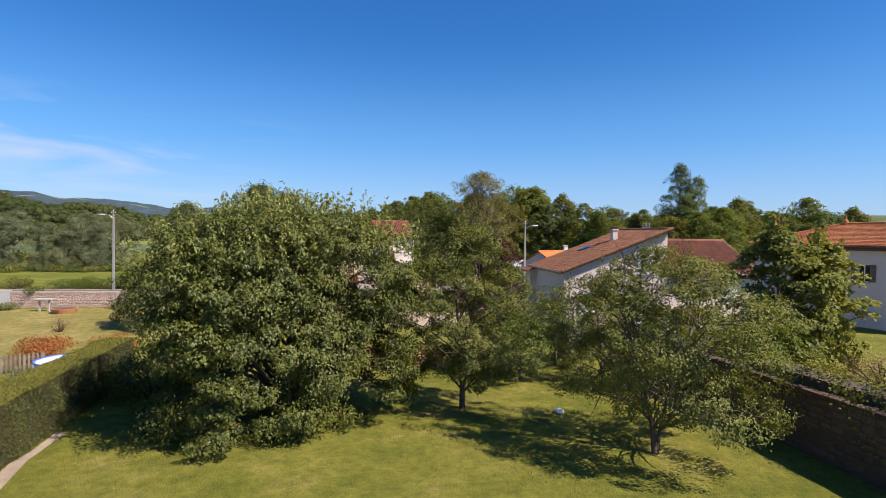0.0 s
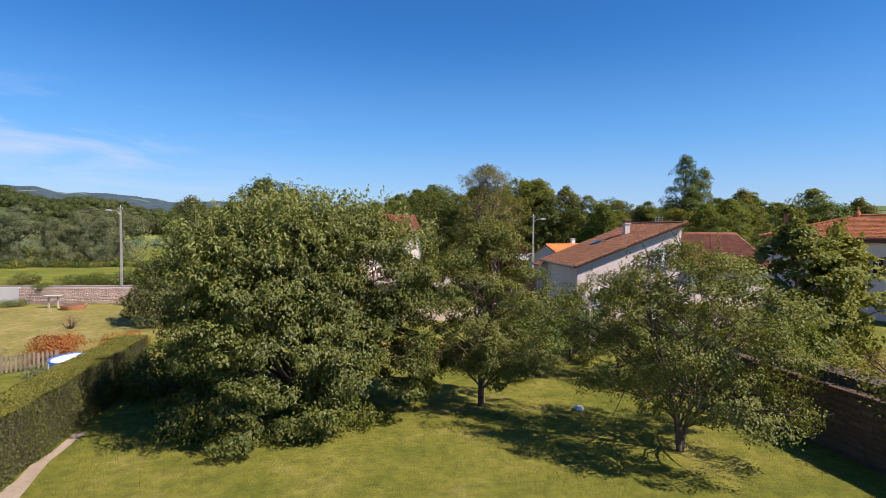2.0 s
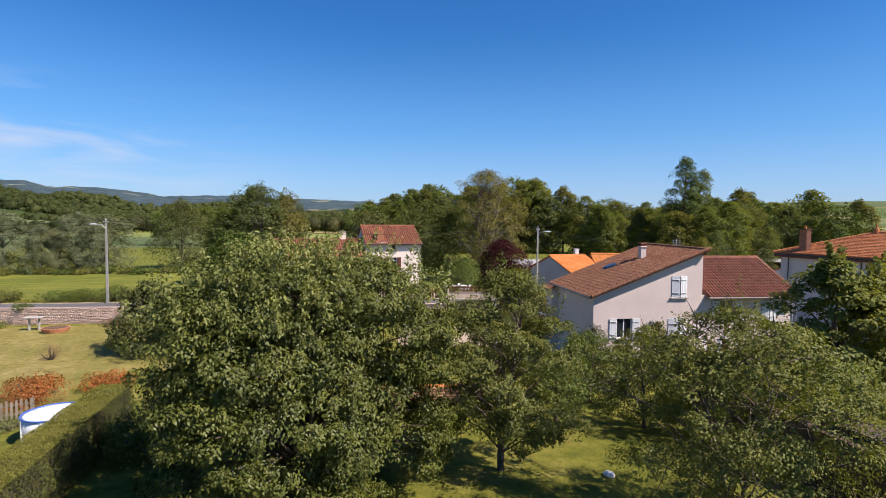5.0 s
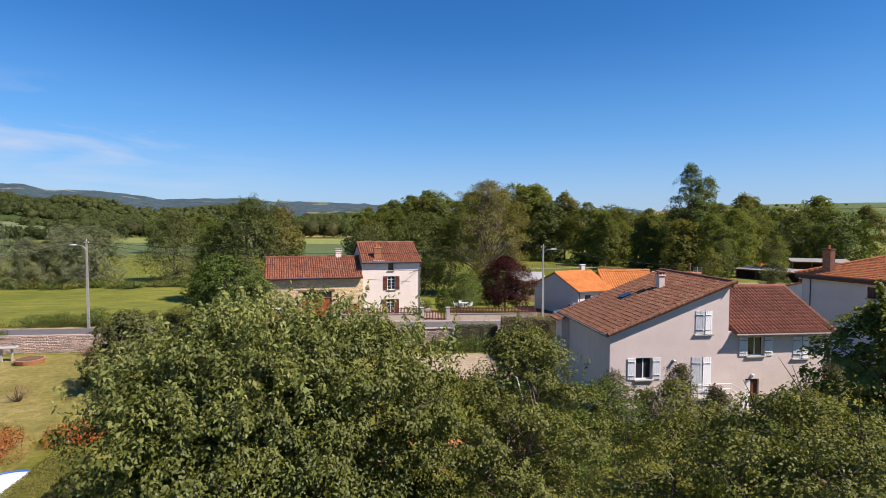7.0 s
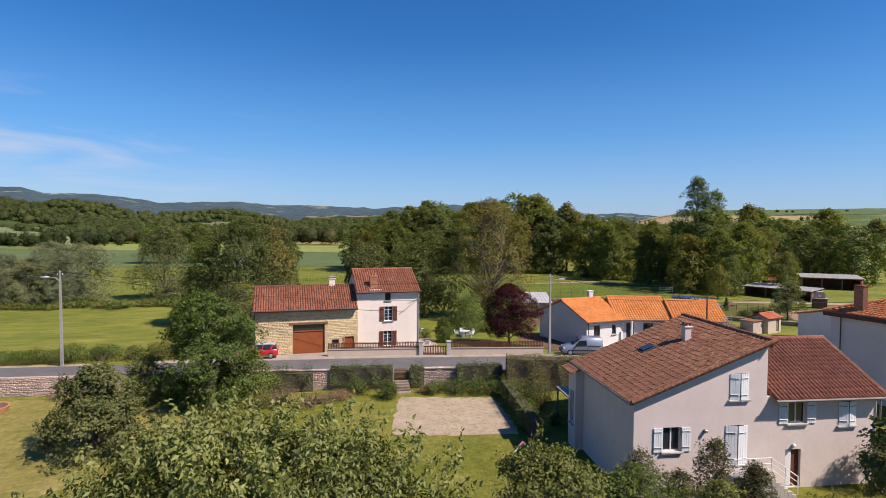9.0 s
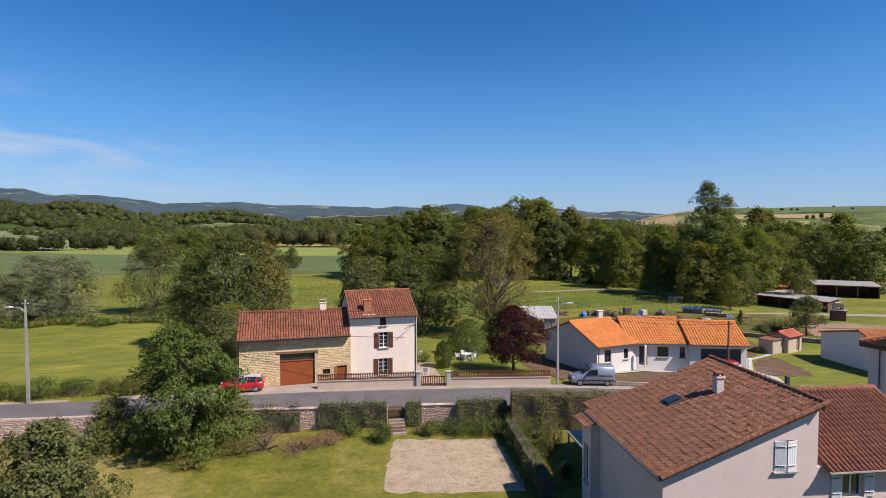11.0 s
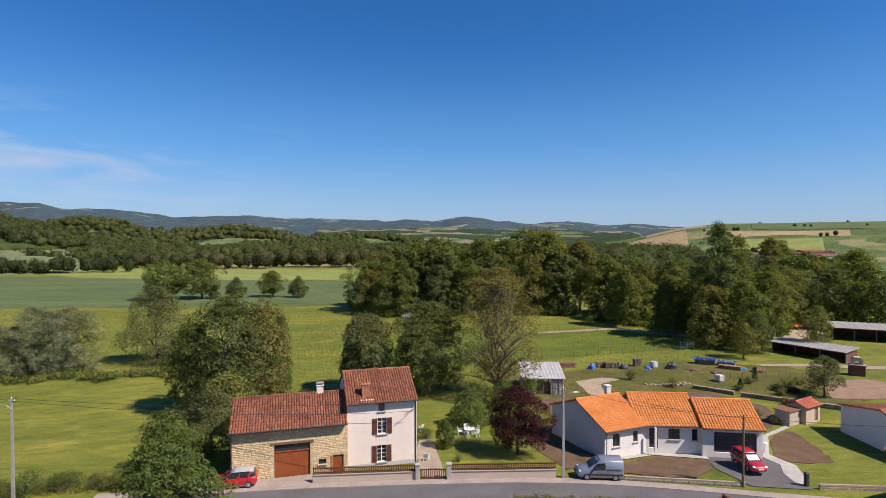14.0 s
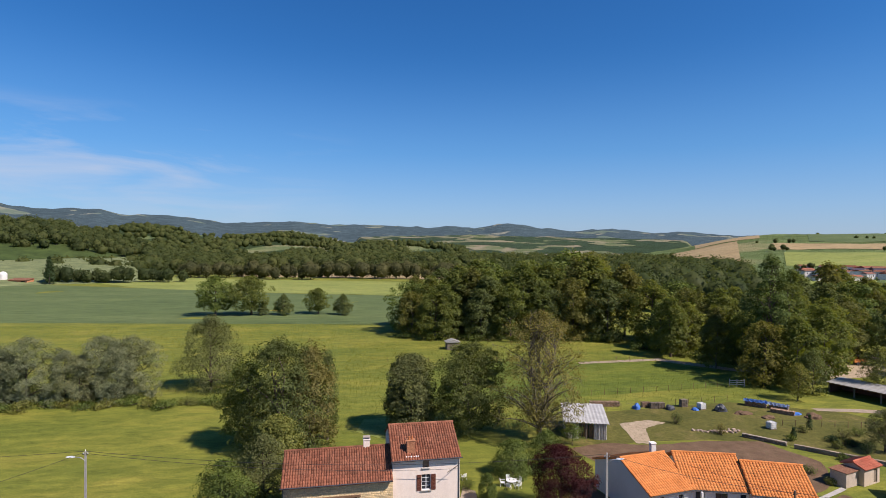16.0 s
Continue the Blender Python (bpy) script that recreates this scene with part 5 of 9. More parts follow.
part("wall", slab([(0.302, -1.7), (8.3, -1.7), (8.3, 6.95), (0.302, 6.95)], [], 0.28, pose(7.498, 0, 0, 0, 0, 90)), M["render_house"], house)
part("wall", slab([(0.32, -1.7), (8.0, -1.7), (8.0, 4.1), (4.2, 6.2), (0.32, 4.25)], [], 0.3, pose(14.1, 0, 0, 0, 0, 90)), M["render_house"], house)
part("wall", slab([(0, -1.7), (6.3, -1.7), (6.3, 4.1), (0, 4.1)], [], 0.3, pose(13.8, 8.0, 0, 0, 0, 180)), M["render_house"], house)
tiled(house, slope_map((-0.3, 8.62, 4.1 - 0.3 * K_ + 0.13), (0, -1, 0), (1, 0, K_)), 9.02, math.hypot(7.95, 7.95 * K_), 0.33, 0.37, M["tile_brown"], 300, 0.055, False, 4, label="weathered brown tile slope with lichen", hole=(2.72, 3.57, 3.55, 4.55))
tiled(house, slope_map((7.78, -0.45, 4.1 - 0.45 * 0.5 + 0.13), (1, 0, 0), (0, 1, 0.5)), 6.6, math.hypot(4.65, 4.65 * 0.5), 0.235, 0.36, M["tile_dark"], 120, 0.11, True, 5, label="brown tile slope of the lower wing")
tiled(house, slope_map((14.38, 8.45, 4.1 - 0.45 * 0.55 + 0.13), (-1, 0, 0), (0, -1, 0.55)), 6.6, math.hypot(4.2, 4.2 * 0.55), 0.30, 0.36, M["tile_brown"], 0, 0.08, True, 6)
ridge_caps(house, (7.62, -0.4, 7.17), (7.62, 8.62, 7.17), M["tile_brown"], 0.14, 0.38)
part("verge_board", boxed((7.50, 7.56, -0.36, 8.55, 6.82, 7.12)), M["beam"], house, "dark timber fascia under the ridge")
ridge_caps(house, (7.8, 4.2, 6.36), (14.4, 4.2, 6.36), M["tile_dark"], 0.14, 0.38)
ridge_caps(house, (-0.3, -0.36, 4.1 - 0.3 * K_ + 0.17), (7.7, -0.36, 7.0 + 0.2 * K_ + 0.17), M["tile_brown"], 0.12, 0.37, "verge_tiles")
ridge_caps(house, (14.36, -0.42, 4.1 - 0.2 + 0.17), (14.36, 4.2, 6.2 + 0.17), M["tile_brown"], 0.1, 0.37, "verge_tiles")
window(house, I4, 1.62, 2.65, 1.32, 2.62, shutters="lr", bars=1)
window(house, I4, 5.35, 6.4, 4.0, 5.4, shutters="lr", closed=True, open_turn=12)
window(house, I4, 5.15, 6.4, 0.42, 2.6, shutters="lr", closed=True, sill=False, open_turn=12)
F7 = pose(7.502, 0.012, 0)
window(house, F7, 1.27, 2.36, 2.58, 3.75, shutters="lr")
window(house, F7, 4.3, 5.3, 2.37, 3.71, shutters="lr", closed=True, open_turn=13)
plank_door(house, F7, 1.18, 2.1, -0.95, 1.15, "oak", 4, 0.16)
part("door_leaf", boxed((8.72, 9.1, 0.10, 0.14, -0.9, 1.06), bevel=0.01), M["white_paint"], house, "white half-open door leaf")
gutter(house, (7.7, -0.5, 3.98), (14.4, -0.5, 3.98), 0.07, (14.2, -0.12, -1.0, 3.95))
gutter(house, (-0.36, 8.55, 4.04), (-0.36, -0.4, 4.04), 0.07)
chimney(house, 5.45, 4.45, 5.6, 7.1, 0.4, 0.42, "render_house", cowl="tile_dark")
sk = part("skylight", boxed((0, 0.85, 0, 1.0, 0.0, 0.07), bevel=0.02), M["dark_grey"], house, "dark framed roof window")
sk.matrix_local = slope_map((-0.3, 8.62, 4.1 - 0.3 * K_ + 0.13), (0, -1, 0), (1, 0, K_)) @ pose(2.72, 3.55, 0)
skg = part("pane", boxed((0.09, 0.76, 0.09, 0.91, 0.141, 0.15)), M["glass"], sk, "sky-reflecting glass")
aer = part("aerial", tube([(7.9, 4.12, 5.9), (7.9, 4.12, 7.75)], 0.025, 6), M["zinc"], house, "grey metal television aerial")
for zz in (7.05, 7.2, 7.35, 7.5, 7.65):
    part("aerial_rod", tube([(7.55, 4.05, zz), (8.3, 4.2, zz)], 0.012, 5), M["zinc"], aer)
for uu in (-0.3, 0.0, 0.3):
    part("aerial_frame", tube([(7.92 + uu, 4.12 + uu * 0.2, 7.0), (7.92 + uu, 4.12 + uu * 0.2, 7.7)], 0.016, 5), M["zinc"], aer)
part("wall_lamp", boxed((3.9, 4.05, -0.2, -0.001, 2.3, 2.48), bevel=0.02), M["zinc"], house, "small outdoor wall lamp")
part("wall_lamp", boxed((9.05, 9.2, -0.16, 0.01, 1.27, 1.47), bevel=0.03), M["lamp_glass"], house, "white lamp over the door")
# small bay under its own eave at the back
part("bay_wall", slab([(0, -1.7), (1.3, -1.7), (1.3, 3.8), (0, 3.8)], [(0.3, 1.0, 0.2, 2.4)], 0.2, pose(-0.55, 8.4, 0, 0, 0, -90)), M["render_house"], house)
part("bay_wall", slab([(0.202, -1.7), (0.548, -1.7), (0.548, 3.9), (0.202, 3.8)], [], 0.2, pose(-0.55, 7.1, 0)), M["render_house"], house)
window(house, pose(-0.55, 8.4, 0, 0, 0, -90), 0.3, 1.0, 0.2, 2.4, bars=1, cross=1)
tiled(house, slope_map((-0.95, 8.7, 3.78), (0, -1, 0), (1, 0, K_)), 1.85, 0.75, 0.33, 0.37, M["tile_brown"], 0, 0.034, False, 10)
# outside stair
stair = part("landing", boxed((4.85, 6.95, -1.25, -0.002, -1.4, 0.33), bevel=0.01), M["concrete"], house, "concrete landing of the outside stair")
for i in range(6):
    part("step", boxed((6.952 + 0.24 * i, 6.95 + 0.24 * (i + 1), -1.25, -0.002, -1.3, 0.33 - 0.175 * (i + 1)), bevel=0.01), M["concrete"], stair)
bm = bmesh.new()
for zz in (0.35, 0.65, 0.95):
    ring(bm, [(4.87, -1.2, 0.33 + zz), (6.95, -1.2, 0.33 + zz), (8.5, -1.2, -0.75 + zz)], 0.026, 6)
for px_, pz in ((4.88, 0.33), (5.6, 0.33), (6.3, 0.33), (6.95, 0.33), (7.75, -0.2), (8.48, -0.74)):
    ring(bm, [(px_, -1.2, pz), (px_, -1.2, pz + 0.96)], 0.028, 6)
part("railing", bm, M["white_paint"], stair, "white tubular handrail")
# back annex and flat shelter
part("wall", slab([(0, -1.7), (6.2, -1.7), (6.2, 2.5), (0, 2.5)], [(0.6, 1.9, -0.2, 1.7), (2.4, 3.9, -0.2, 1.7)], 0.25, pose(2.3, 14.8, 0, 0, 0, -90)), M["render_house"], house)
part("wall", slab([(0, -1.7), (5.0, -1.7), (5.0, 3.6), (0, 2.5)], [], 0.25, pose(2.56, 14.55, 0)), M["render_house"], house)
FA = pose(2.3, 14.8, 0, 0, 0, -90)
window(house, FA, 0.6, 1.9, -0.2, 1.7, bars=1, cross=2)
window(house, FA, 2.4, 3.9, -0.2, 1.7, bars=1, cross=2)
tiled(house, slope_map((1.95, 15.0, 2.45), (0, -1, 0), (1, 0, 0.24)), 6.3, 5.4, 0.33, 0.37, M["tile_brown"], 0, 0.08, False, 9)
shel = thing("shelter", pose(12.95, 37.75, 0, 0, 0, -5), "flat grey garden shelter on thin posts beside the annex", "shelter")
part("flat_roof", boxed((0.5, 2.2, 9.6, 14.2, 0.62, 0.74), bevel=0.02), M["sheet"], shel, "flat grey roof sheet")
for sx in (0.6, 2.1):
    for sy in (9.75, 14.05):
        part("post", boxed((sx - 0.05, sx + 0.05, sy - 0.05, sy + 0.05, -1.45, 0.618)), M["old_wood"], shel)

# farmhouse: white house and stone barn
farm = thing("farmhouse", pose(0.15, 70.6, 0, 0, 0, 4.8), "white rendered farmhouse with brown shutters and red tile roof", "house")
gable_block(farm, I4, 6.75, 8.2, 6.2, 8.15, -1.2, "render_cream", "tile_canal", 0.245, 0.34, [(2.87, 3.81, 3.0, 4.55), (2.82, 3.76, 0.28, 1.9), (2.98, 3.6, 5.22, 6.02)], over=(0.38, 0.38, 0.12, 0.1), seed=21, singles=120, rise=0.095)
window(farm, I4, 2.87, 3.81, 3.0, 4.55, shutters="lr", shut="oak", bars=1, cross=3)
window(farm, I4, 2.82, 3.76, 0.28, 1.9, shutters="lr", shut="oak", bars=1, cross=3)
window(farm, I4, 2.98, 3.6, 5.22, 6.02, frame="oak", bars=0)
part("lintel", boxed((2.85, 3.73, -0.02, 0.2, 6.022, 6.15)), M["beam"], farm, "brown timber lintel")
part("plinth", boxed((0.02, 2.8, -0.03, -0.002, -0.6, 0.25), (3.78, 6.73, -0.03, -0.002, -0.6, 0.25)), M["render_grey"], farm, "grey plinth band")
chimney(farm, 1.85, 0.75, 6.3, 7.75, 0.8, 0.6, "brick", False, 2, True)
part("flashing", boxed((1.2, 2.6, -0.05, 0.42, 6.15, 6.42)), M["white_paint"], farm, "white mortar flashing")
gutter(farm, (-0.2, -0.45, 6.16), (6.95, -0.45, 6.16), 0.06, (6.65, -0.06, -0.1, 6.1), "dark_grey")
part("bracket", tube([(6.5, -0.02, 5.2), (5.7, -0.55, 5.0), (5.3, -0.75, 4.9)], 0.03, 6), M["iron"], farm, "iron bracket under the eave")

barn = thing("stone_barn", pose(0.15, 70.6, 0, 0, 0, 4.8) @ pose(-10.4, -0.5, 0), "tan rubble-stone barn with rust-brown door and red tile roof", "barn")
BO = [(3.75, 6.95, -0.3, 3.05), (9.0, 10.0, -0.3, 1.6), (7.7, 8.4, 0.85, 1.35)]
gable_block(barn, I4, 10.39, 6.6, 4.75, 6.55, -1.3, "mortar_tan", "tile_canal", 0.245, 0.36, BO, over=(0.55, 0.4, 0.12, -0.04), seed=31, singles=150, rise=0.095)
cells = lay_stones(np.random.default_rng(7), 10.38, -0.25, lambda u: 4.62, 0.16, 0.34, BO, proud=0.022, gap=0.026)
set_stones(barn, cells, I4, M["stone_tan"], 300, 8, near=7.0)
cells = lay_stones(np.random.default_rng(9), 6.5, -0.25, lambda u: 4.7 + 1.7 * (1 - abs(u - 3.3) / 3.3), 0.16, 0.34, proud=0.022, gap=0.026)
set_stones(barn, cells, pose(0, 6.55, 0, 0, 0, -90), M["stone_tan"], 0, 10)
big = part("barn_door", boxed((3.77, 6.93, 0.20, 0.25, -0.25, 2.36)), M["rust_door"], barn, "large rust-brown sliding barn door")
for k in range(6):
    part("board", boxed((3.77 + 0.529 * k, 3.77 + 0.529 * (k + 1) - 0.004, 0.16, 0.198, -0.25, 2.36), bevel=0.003), M["rust_door"], big)
part("transom", boxed((3.77, 6.93, 0.17, 0.2, 2.4, 3.03)), M["glass"], big, "dark glazed strip over the door")
part("rail", boxed((3.7, 7.0, 0.10, 0.155, 2.3, 2.42), bevel=0.01), M["rust_door"], big, "door rail")
part("lintel", boxed((3.4, 7.3, -0.08, 0.1, 3.06, 3.3), bevel=0.02), M["beam"], barn, "heavy timber lintel")
plank_door(barn, I4, 9.02, 9.98, -0.3, 1.58, "rust_door", 4, 0.12, label="small rust-brown plank door")
window(barn, I4, 7.7, 8.4, 0.85, 1.35, frame="oak", bars=0)
part("brick_jamb", boxed(*[(8.76, 8.98, -0.03, 0.1, -0.2 + 0.22 * k, -0.01 + 0.22 * k) for k in range(8)], bevel=0.008), M["brick"], barn, "brick door jamb")
chimney(barn, 8.0, 3.4, 5.9, 7.35, 0.65, 0.5, "render_cream")
gutter(barn, (-0.2, -0.62, 4.62), (10.3, -0.62, 4.62), 0.06, (0.08, -0.12, -0.2, 4.55), "dark_grey")

# V-shaped bungalow
bung = thing("bungalow", pose(0, 0, 0), "pale new bungalow with bright orange tile roof", "house")
B1, B2, B3 = pose(25.6, 68.8, 0, 0, 0, 12), pose(30.75, 69.9, 0, 0, 0, -13), pose(36.0, 68.05, 0, 0, 0, -18)
gable_block(bung, B1, 5.6, 9.4, 2.55, 4.35, -1.2, "render_new", "tile_orange", 0.30, 0.36, [(1.0, 1.9, 0.75, 2.05), (3.6, 4.2, 0.9, 2.0)], over=(0.4, 0.4, 0.15, 0.1), seed=41)
gable_block(bung, B2, 5.7, 8.4, 2.55, 4.5, -1.2, "render_new", "tile_orange", 0.30, 0.36, [(0.35, 1.25, 0.05, 2.15), (2.3, 3.5, 1.0, 2.1), (4.7, 5.3, 0.9, 2.1)], over=(0.4, 0.4, 0.9, 0.1), seed=43)
gable_block(bung, B3, 5.75, 7.4, 2.6, 4.3, -1.2, "render_new", "tile_orange", 0.30, 0.36, [(1.1, 5.2, 0.0, 2.1)], over=(0.4, 0.4, 0.12, 0.2), seed=45)
window(bung, B1, 1.0, 1.9, 0.75, 2.05, frame="dark_grey")
window(bung, B1, 3.6, 4.2, 0.9, 2.0, frame="dark_grey", bars=0)
window(bung, B2, 2.3, 3.5, 1.0, 2.1, frame="dark_grey")
window(bung, B2, 4.7, 5.3, 0.9, 2.1, frame="dark_grey", bars=0)
plank_door(bung, B2, 0.35, 1.25, 0.05, 2.15, "dark_grey", 3, 0.2, label="dark grey front door")
bm = bmesh.new()
for k in range(5):
    block(bm, 1.1, 5.2, 0.15, 0.2, 0.02 + 0.418 * k, 0.418 * (k + 1), bevel=0.012, m=B3)
part("garage_door", bm, M["dark_grey"], bung, "dark grey sectional garage door")
part("porch_post", boxed((31.2, 31.4, 68.9, 69.1, 0.0, 2.45)), M["render_new"], bung)
gutter(bung, B1 @ Vector((-0.1, -0.46, 2.44)), B1 @ Vector((5.4, -0.46, 2.44)), 0.06, (25.72, 68.6, -0.1, 2.4), "dark_grey")
gutter(bung, B2 @ Vector((-0.4, -0.46, 2.44)), B2 @ Vector((5.4, -0.46, 2.44)), 0.06, None, "dark_grey")
gutter(bung, B3 @ Vector((0, -0.46, 2.5)), B3 @ Vector((5.9, -0.46, 2.5)), 0.06, None, "dark_grey")
ch = B1 @ Vector((4.9, 5.6, 0))
chimney(bung, ch.x, ch.y, 3.8, 5.2, 0.55, 0.55, "render_new", False)
bm = boxed((41.95, 42.3, 66.5, 66.8, 0.0, 1.05), bevel=0.04)
solid("heat_pump", bm, M["white_plastic"], pose(0, 0, 0), "white outdoor heat-pump cabinet beside the garage", "heat pump")

# two houses further along the road
rh = thing("corner_house", pose(40.05, 51.65, 0.1, 0, 0, -80), "tall grey-white house with orange-red hipped tile roof and brick chimney", "house")
HD, HK = 10.8, 0.35


def corner_walls():
    """Four walls, a hipped end and a gable end of the corner house."""
    part("wall", slab([(0, -1.4), (16, -1.4), (16, 6.0), (0, 6.0)], [(5.6, 6.35, 4.35, 5.3), (6.2, 7.1, 1.6, 3.0), (10.0, 11.0, 2.9, 4.4)], 0.3, I4), M["render_taupe"], rh)
    part("wall", slab([(0.302, -1.4), (HD - 0.302, -1.4), (HD - 0.302, 6.0), (0.302, 6.0)], [], 0.3, pose(0, HD, 0, 0, 0, -90)), M["render_taupe"], rh)
    part("wall", slab([(0.302, -1.4), (HD - 0.302, -1.4), (HD - 0.302, 6.0), (HD / 2, 7.8), (0.302, 6.0)], [], 0.3, pose(16, 0, 0, 0, 0, 90)), M["render_taupe"], rh)
    part("wall", slab([(0, -1.4), (16, -1.4), (16, 6.0), (0, 6.0)], [], 0.3, pose(16, HD, 0, 0, 0, 180)), M["render_taupe"], rh)


def corner_roof():
    e, z = 0.45, 6.0 - 0.45 * HK + 0.13
    half, c = HD / 2 + e, math.hypot(1, HK)
    sl, ln = half * c, 16 + e + 0.3
    tiled(rh, slope_map((-e, -e, z), (1, 0, 0), (0, 1, HK)), ln, sl, 0.30, 0.36, M["tile_red"], 0, 0.06, True, 51, (lambda s, q: s > q / c - 0.1, [(0, 0), (ln, 0), (ln, sl), (half, sl)]))
    tiled(rh, slope_map((16.3, HD + e, z), (-1, 0, 0), (0, -1, HK)), ln, sl, 0.30, 0.36, M["tile_red"], 0, 0.06, True, 52, (lambda s, q: s < ln - q / c + 0.1, [(0, 0), (ln, 0), (ln - half, sl), (0, sl)]))
    w = HD + 2 * e
    tiled(rh, slope_map((-e, HD + e, z), (0, -1, 0), (1, 0, HK)), w, sl, 0.30, 0.36, M["tile_red"], 0, 0.06, True, 53, (lambda s, q: q / c - 0.1 < s < w - q / c + 0.1, [(0, 0), (w, 0), (w / 2, sl)]))
    top = z + half * HK
    ridge_caps(rh, (-e, -e, z + 0.05), (-e + half, -e + half, top + 0.05), M["tile_red"], 0.13, 0.4, "hip_tiles")
    ridge_caps(rh, (-e, HD + e, z + 0.05), (-e + half, HD / 2, top + 0.05), M["tile_red"], 0.13, 0.4, "hip_tiles")
    ridge_caps(rh, (-e + half, HD / 2, top + 0.04), (16.3, HD / 2, top + 0.04), M["tile_red"])
    part("finial", tube([(-e + half, HD / 2, top), (-e + half, HD / 2, top + 0.35), (-e + half, HD / 2, top + 0.5), (-e + half, HD / 2, top + 0.95)], [0.3, 0.2, 0.09, 0.03], 10), M["tile_red"], rh, "red clay roof finial")


corner_walls()
corner_roof()
window(rh, I4, 5.6, 6.35, 4.35, 5.3, frame="oak")
window(rh, I4, 6.2, 7.1, 1.6, 3.0, shutters="lr", shut="old_wood")
window(rh, I4, 10.0, 11.0, 2.9, 4.4, shutters="lr", shut="old_wood")
chimney(rh, 1.9, 0.7, 5.9, 8.25, 0.72, 0.62, "old_brick", False, 1, True)
part("fascia", boxed((-0.43, 16.2, -0.47, -0.42, 5.56, 5.86)), M["oak"], rh, "red-brown eave board")
gutter(rh, (-0.3, -0.54, 5.82), (16, -0.54, 5.82), 0.07, (0.85, -0.1, -1.2, 5.8), "dark_grey")
part("downpipe", tube([(7.5, -0.1, -1.2), (7.5, -0.1, 5.75)], [0.05, 0.05], 8), M["dark_grey"], rh, "grey downpipe")
nh = thing("low_white_house", pose(55.0, 62.0, 0, 0, 0, -16), "low white gabled house with red tile roof", "house")
gable_block(nh, I4, 11, 12.0, 1.9, 3.35, -1.8, "render_new", "tile_red", 0.30, 0.36, [(2.0, 3.0, 0.2, 1.4)], over=(0.4, 0.4, 0.15, 0.2), seed=55, ridge=0.42)
window(nh, I4, 2.0, 3.0, 0.2, 1.4, frame="dark_grey")
sd = thing("brick_shed", pose(56.2, 76.3, 0, 0, 0, 20), "small rendered garden shed with red tile roof", "shed")
gable_block(sd, I4, 3.3, 2.4, 0.75, 1.2, -1.7, "render_tan", "tile_shed", 0.30, 0.36, [(2.0, 2.8, -1.2, 0.5)], over=(0.25, 0.25, 0.2, 0.2), seed=57)
plank_door(sd, I4, 2.0, 2.8, -1.2, 0.5, "old_wood", 4)
part("annex_wall", boxed((-2.6, -0.002, 0.6, 2.4, -1.7, 0.5), bevel=0.01), M["render_brown"], sd, "brown block wall of the lower annex")
part("annex_roof", boxed((-2.75, -0.02, 0.45, 2.55, 0.502, 0.58), bevel=0.01), M["tile_brown"], sd, "low brown tile annex roof")


def open_shed(x, y, turn, L_, D, h0, h1, label):
    """An open-fronted farm shed: posts, back wall and a sloping sheet roof with ridged sheets."""
    z = gz(x, y)
    s = thing("open_shed", pose(x, y, z, 0, 0, turn), label, "shed", "open farm sheds")
    n = max(2, int(L_ / 4))
    for k in range(n + 1):
        part("post", boxed((k * L_ / n - 0.1, k * L_ / n + 0.1, -0.1, 0.1, -0.2, h0 - 0.03)), M["old_wood"], s)
    part("back_wall", boxed((0, L_, D - 0.2, D, -0.2, h1 - 0.15)), M["old_brick"], s, "dark red-brown back wall")
    part("side_wall", boxed((-0.1, 0.05, 0.1, D - 0.202, -0.2, h0)), M["old_brick"], s, "dark red-brown end wall")
    part("side_wall", boxed((L_ - 0.05, L_ + 0.1, 0.1, D - 0.202, -0.2, h0)), M["old_brick"], s, "dark red-brown end wall")
    part("beam", boxed((-0.2, L_ + 0.2, -0.08, 0.08, h0 - 0.3, h0 - 0.032)), M["beam"], s)
    bm = bmesh.new()
    k, rows = int(L_ / 0.45), []
    for i in range(k + 1):
        u, w = -0.4 + (L_ + 0.8) * i / k, 0.05 * (i % 2)
        rows.append([bm.verts.new(p) for p in ((u, -0.8, h0 + w), (u, D + 0.4, h1 + w), (u, -0.8, h0 + w - 0.03), (u, D + 0.4, h1 + w - 0.03))])
    for a, b in zip(rows, rows[1:]):
        bm.faces.new((a[0], b[0], b[1], a[1]))
        bm.faces.new((a[2], a[3], b[3], b[2]))
        bm.faces.new((a[0], a[2], b[2], b[0]))
    part("roof", bm, M["sheet"], s, "pale corrugated sheet roof")
    return s


open_shed(86.0, 115.6, -68, 13, 4.5, 2.1, 2.45, "long low open shed with a pale corrugated roof")
open_shed(109.5, 124.5, -36, 12, 6.5, 2.8, 3.3, "wide open farm shed with a pale corrugated roof")
# a field shelter
fs = thing("field_shed", pose(16.0, 163.5, gz(16, 163), 0, 0, 6), "small grey wooden shed standing in the meadow", "shed")
part("wall", boxed((0, 3.4, 0, 2.4, -0.1, 2.0), bevel=0.02), M["old_wood"], fs)
part("roof", slab([(-0.3, 2.0), (3.7, 2.0), (3.7, 2.12), (1.7, 2.75), (-0.3, 2.12)], [], 3.0, pose(0, -0.3, 0)), M["sheet"], fs, "grey sheet roof")


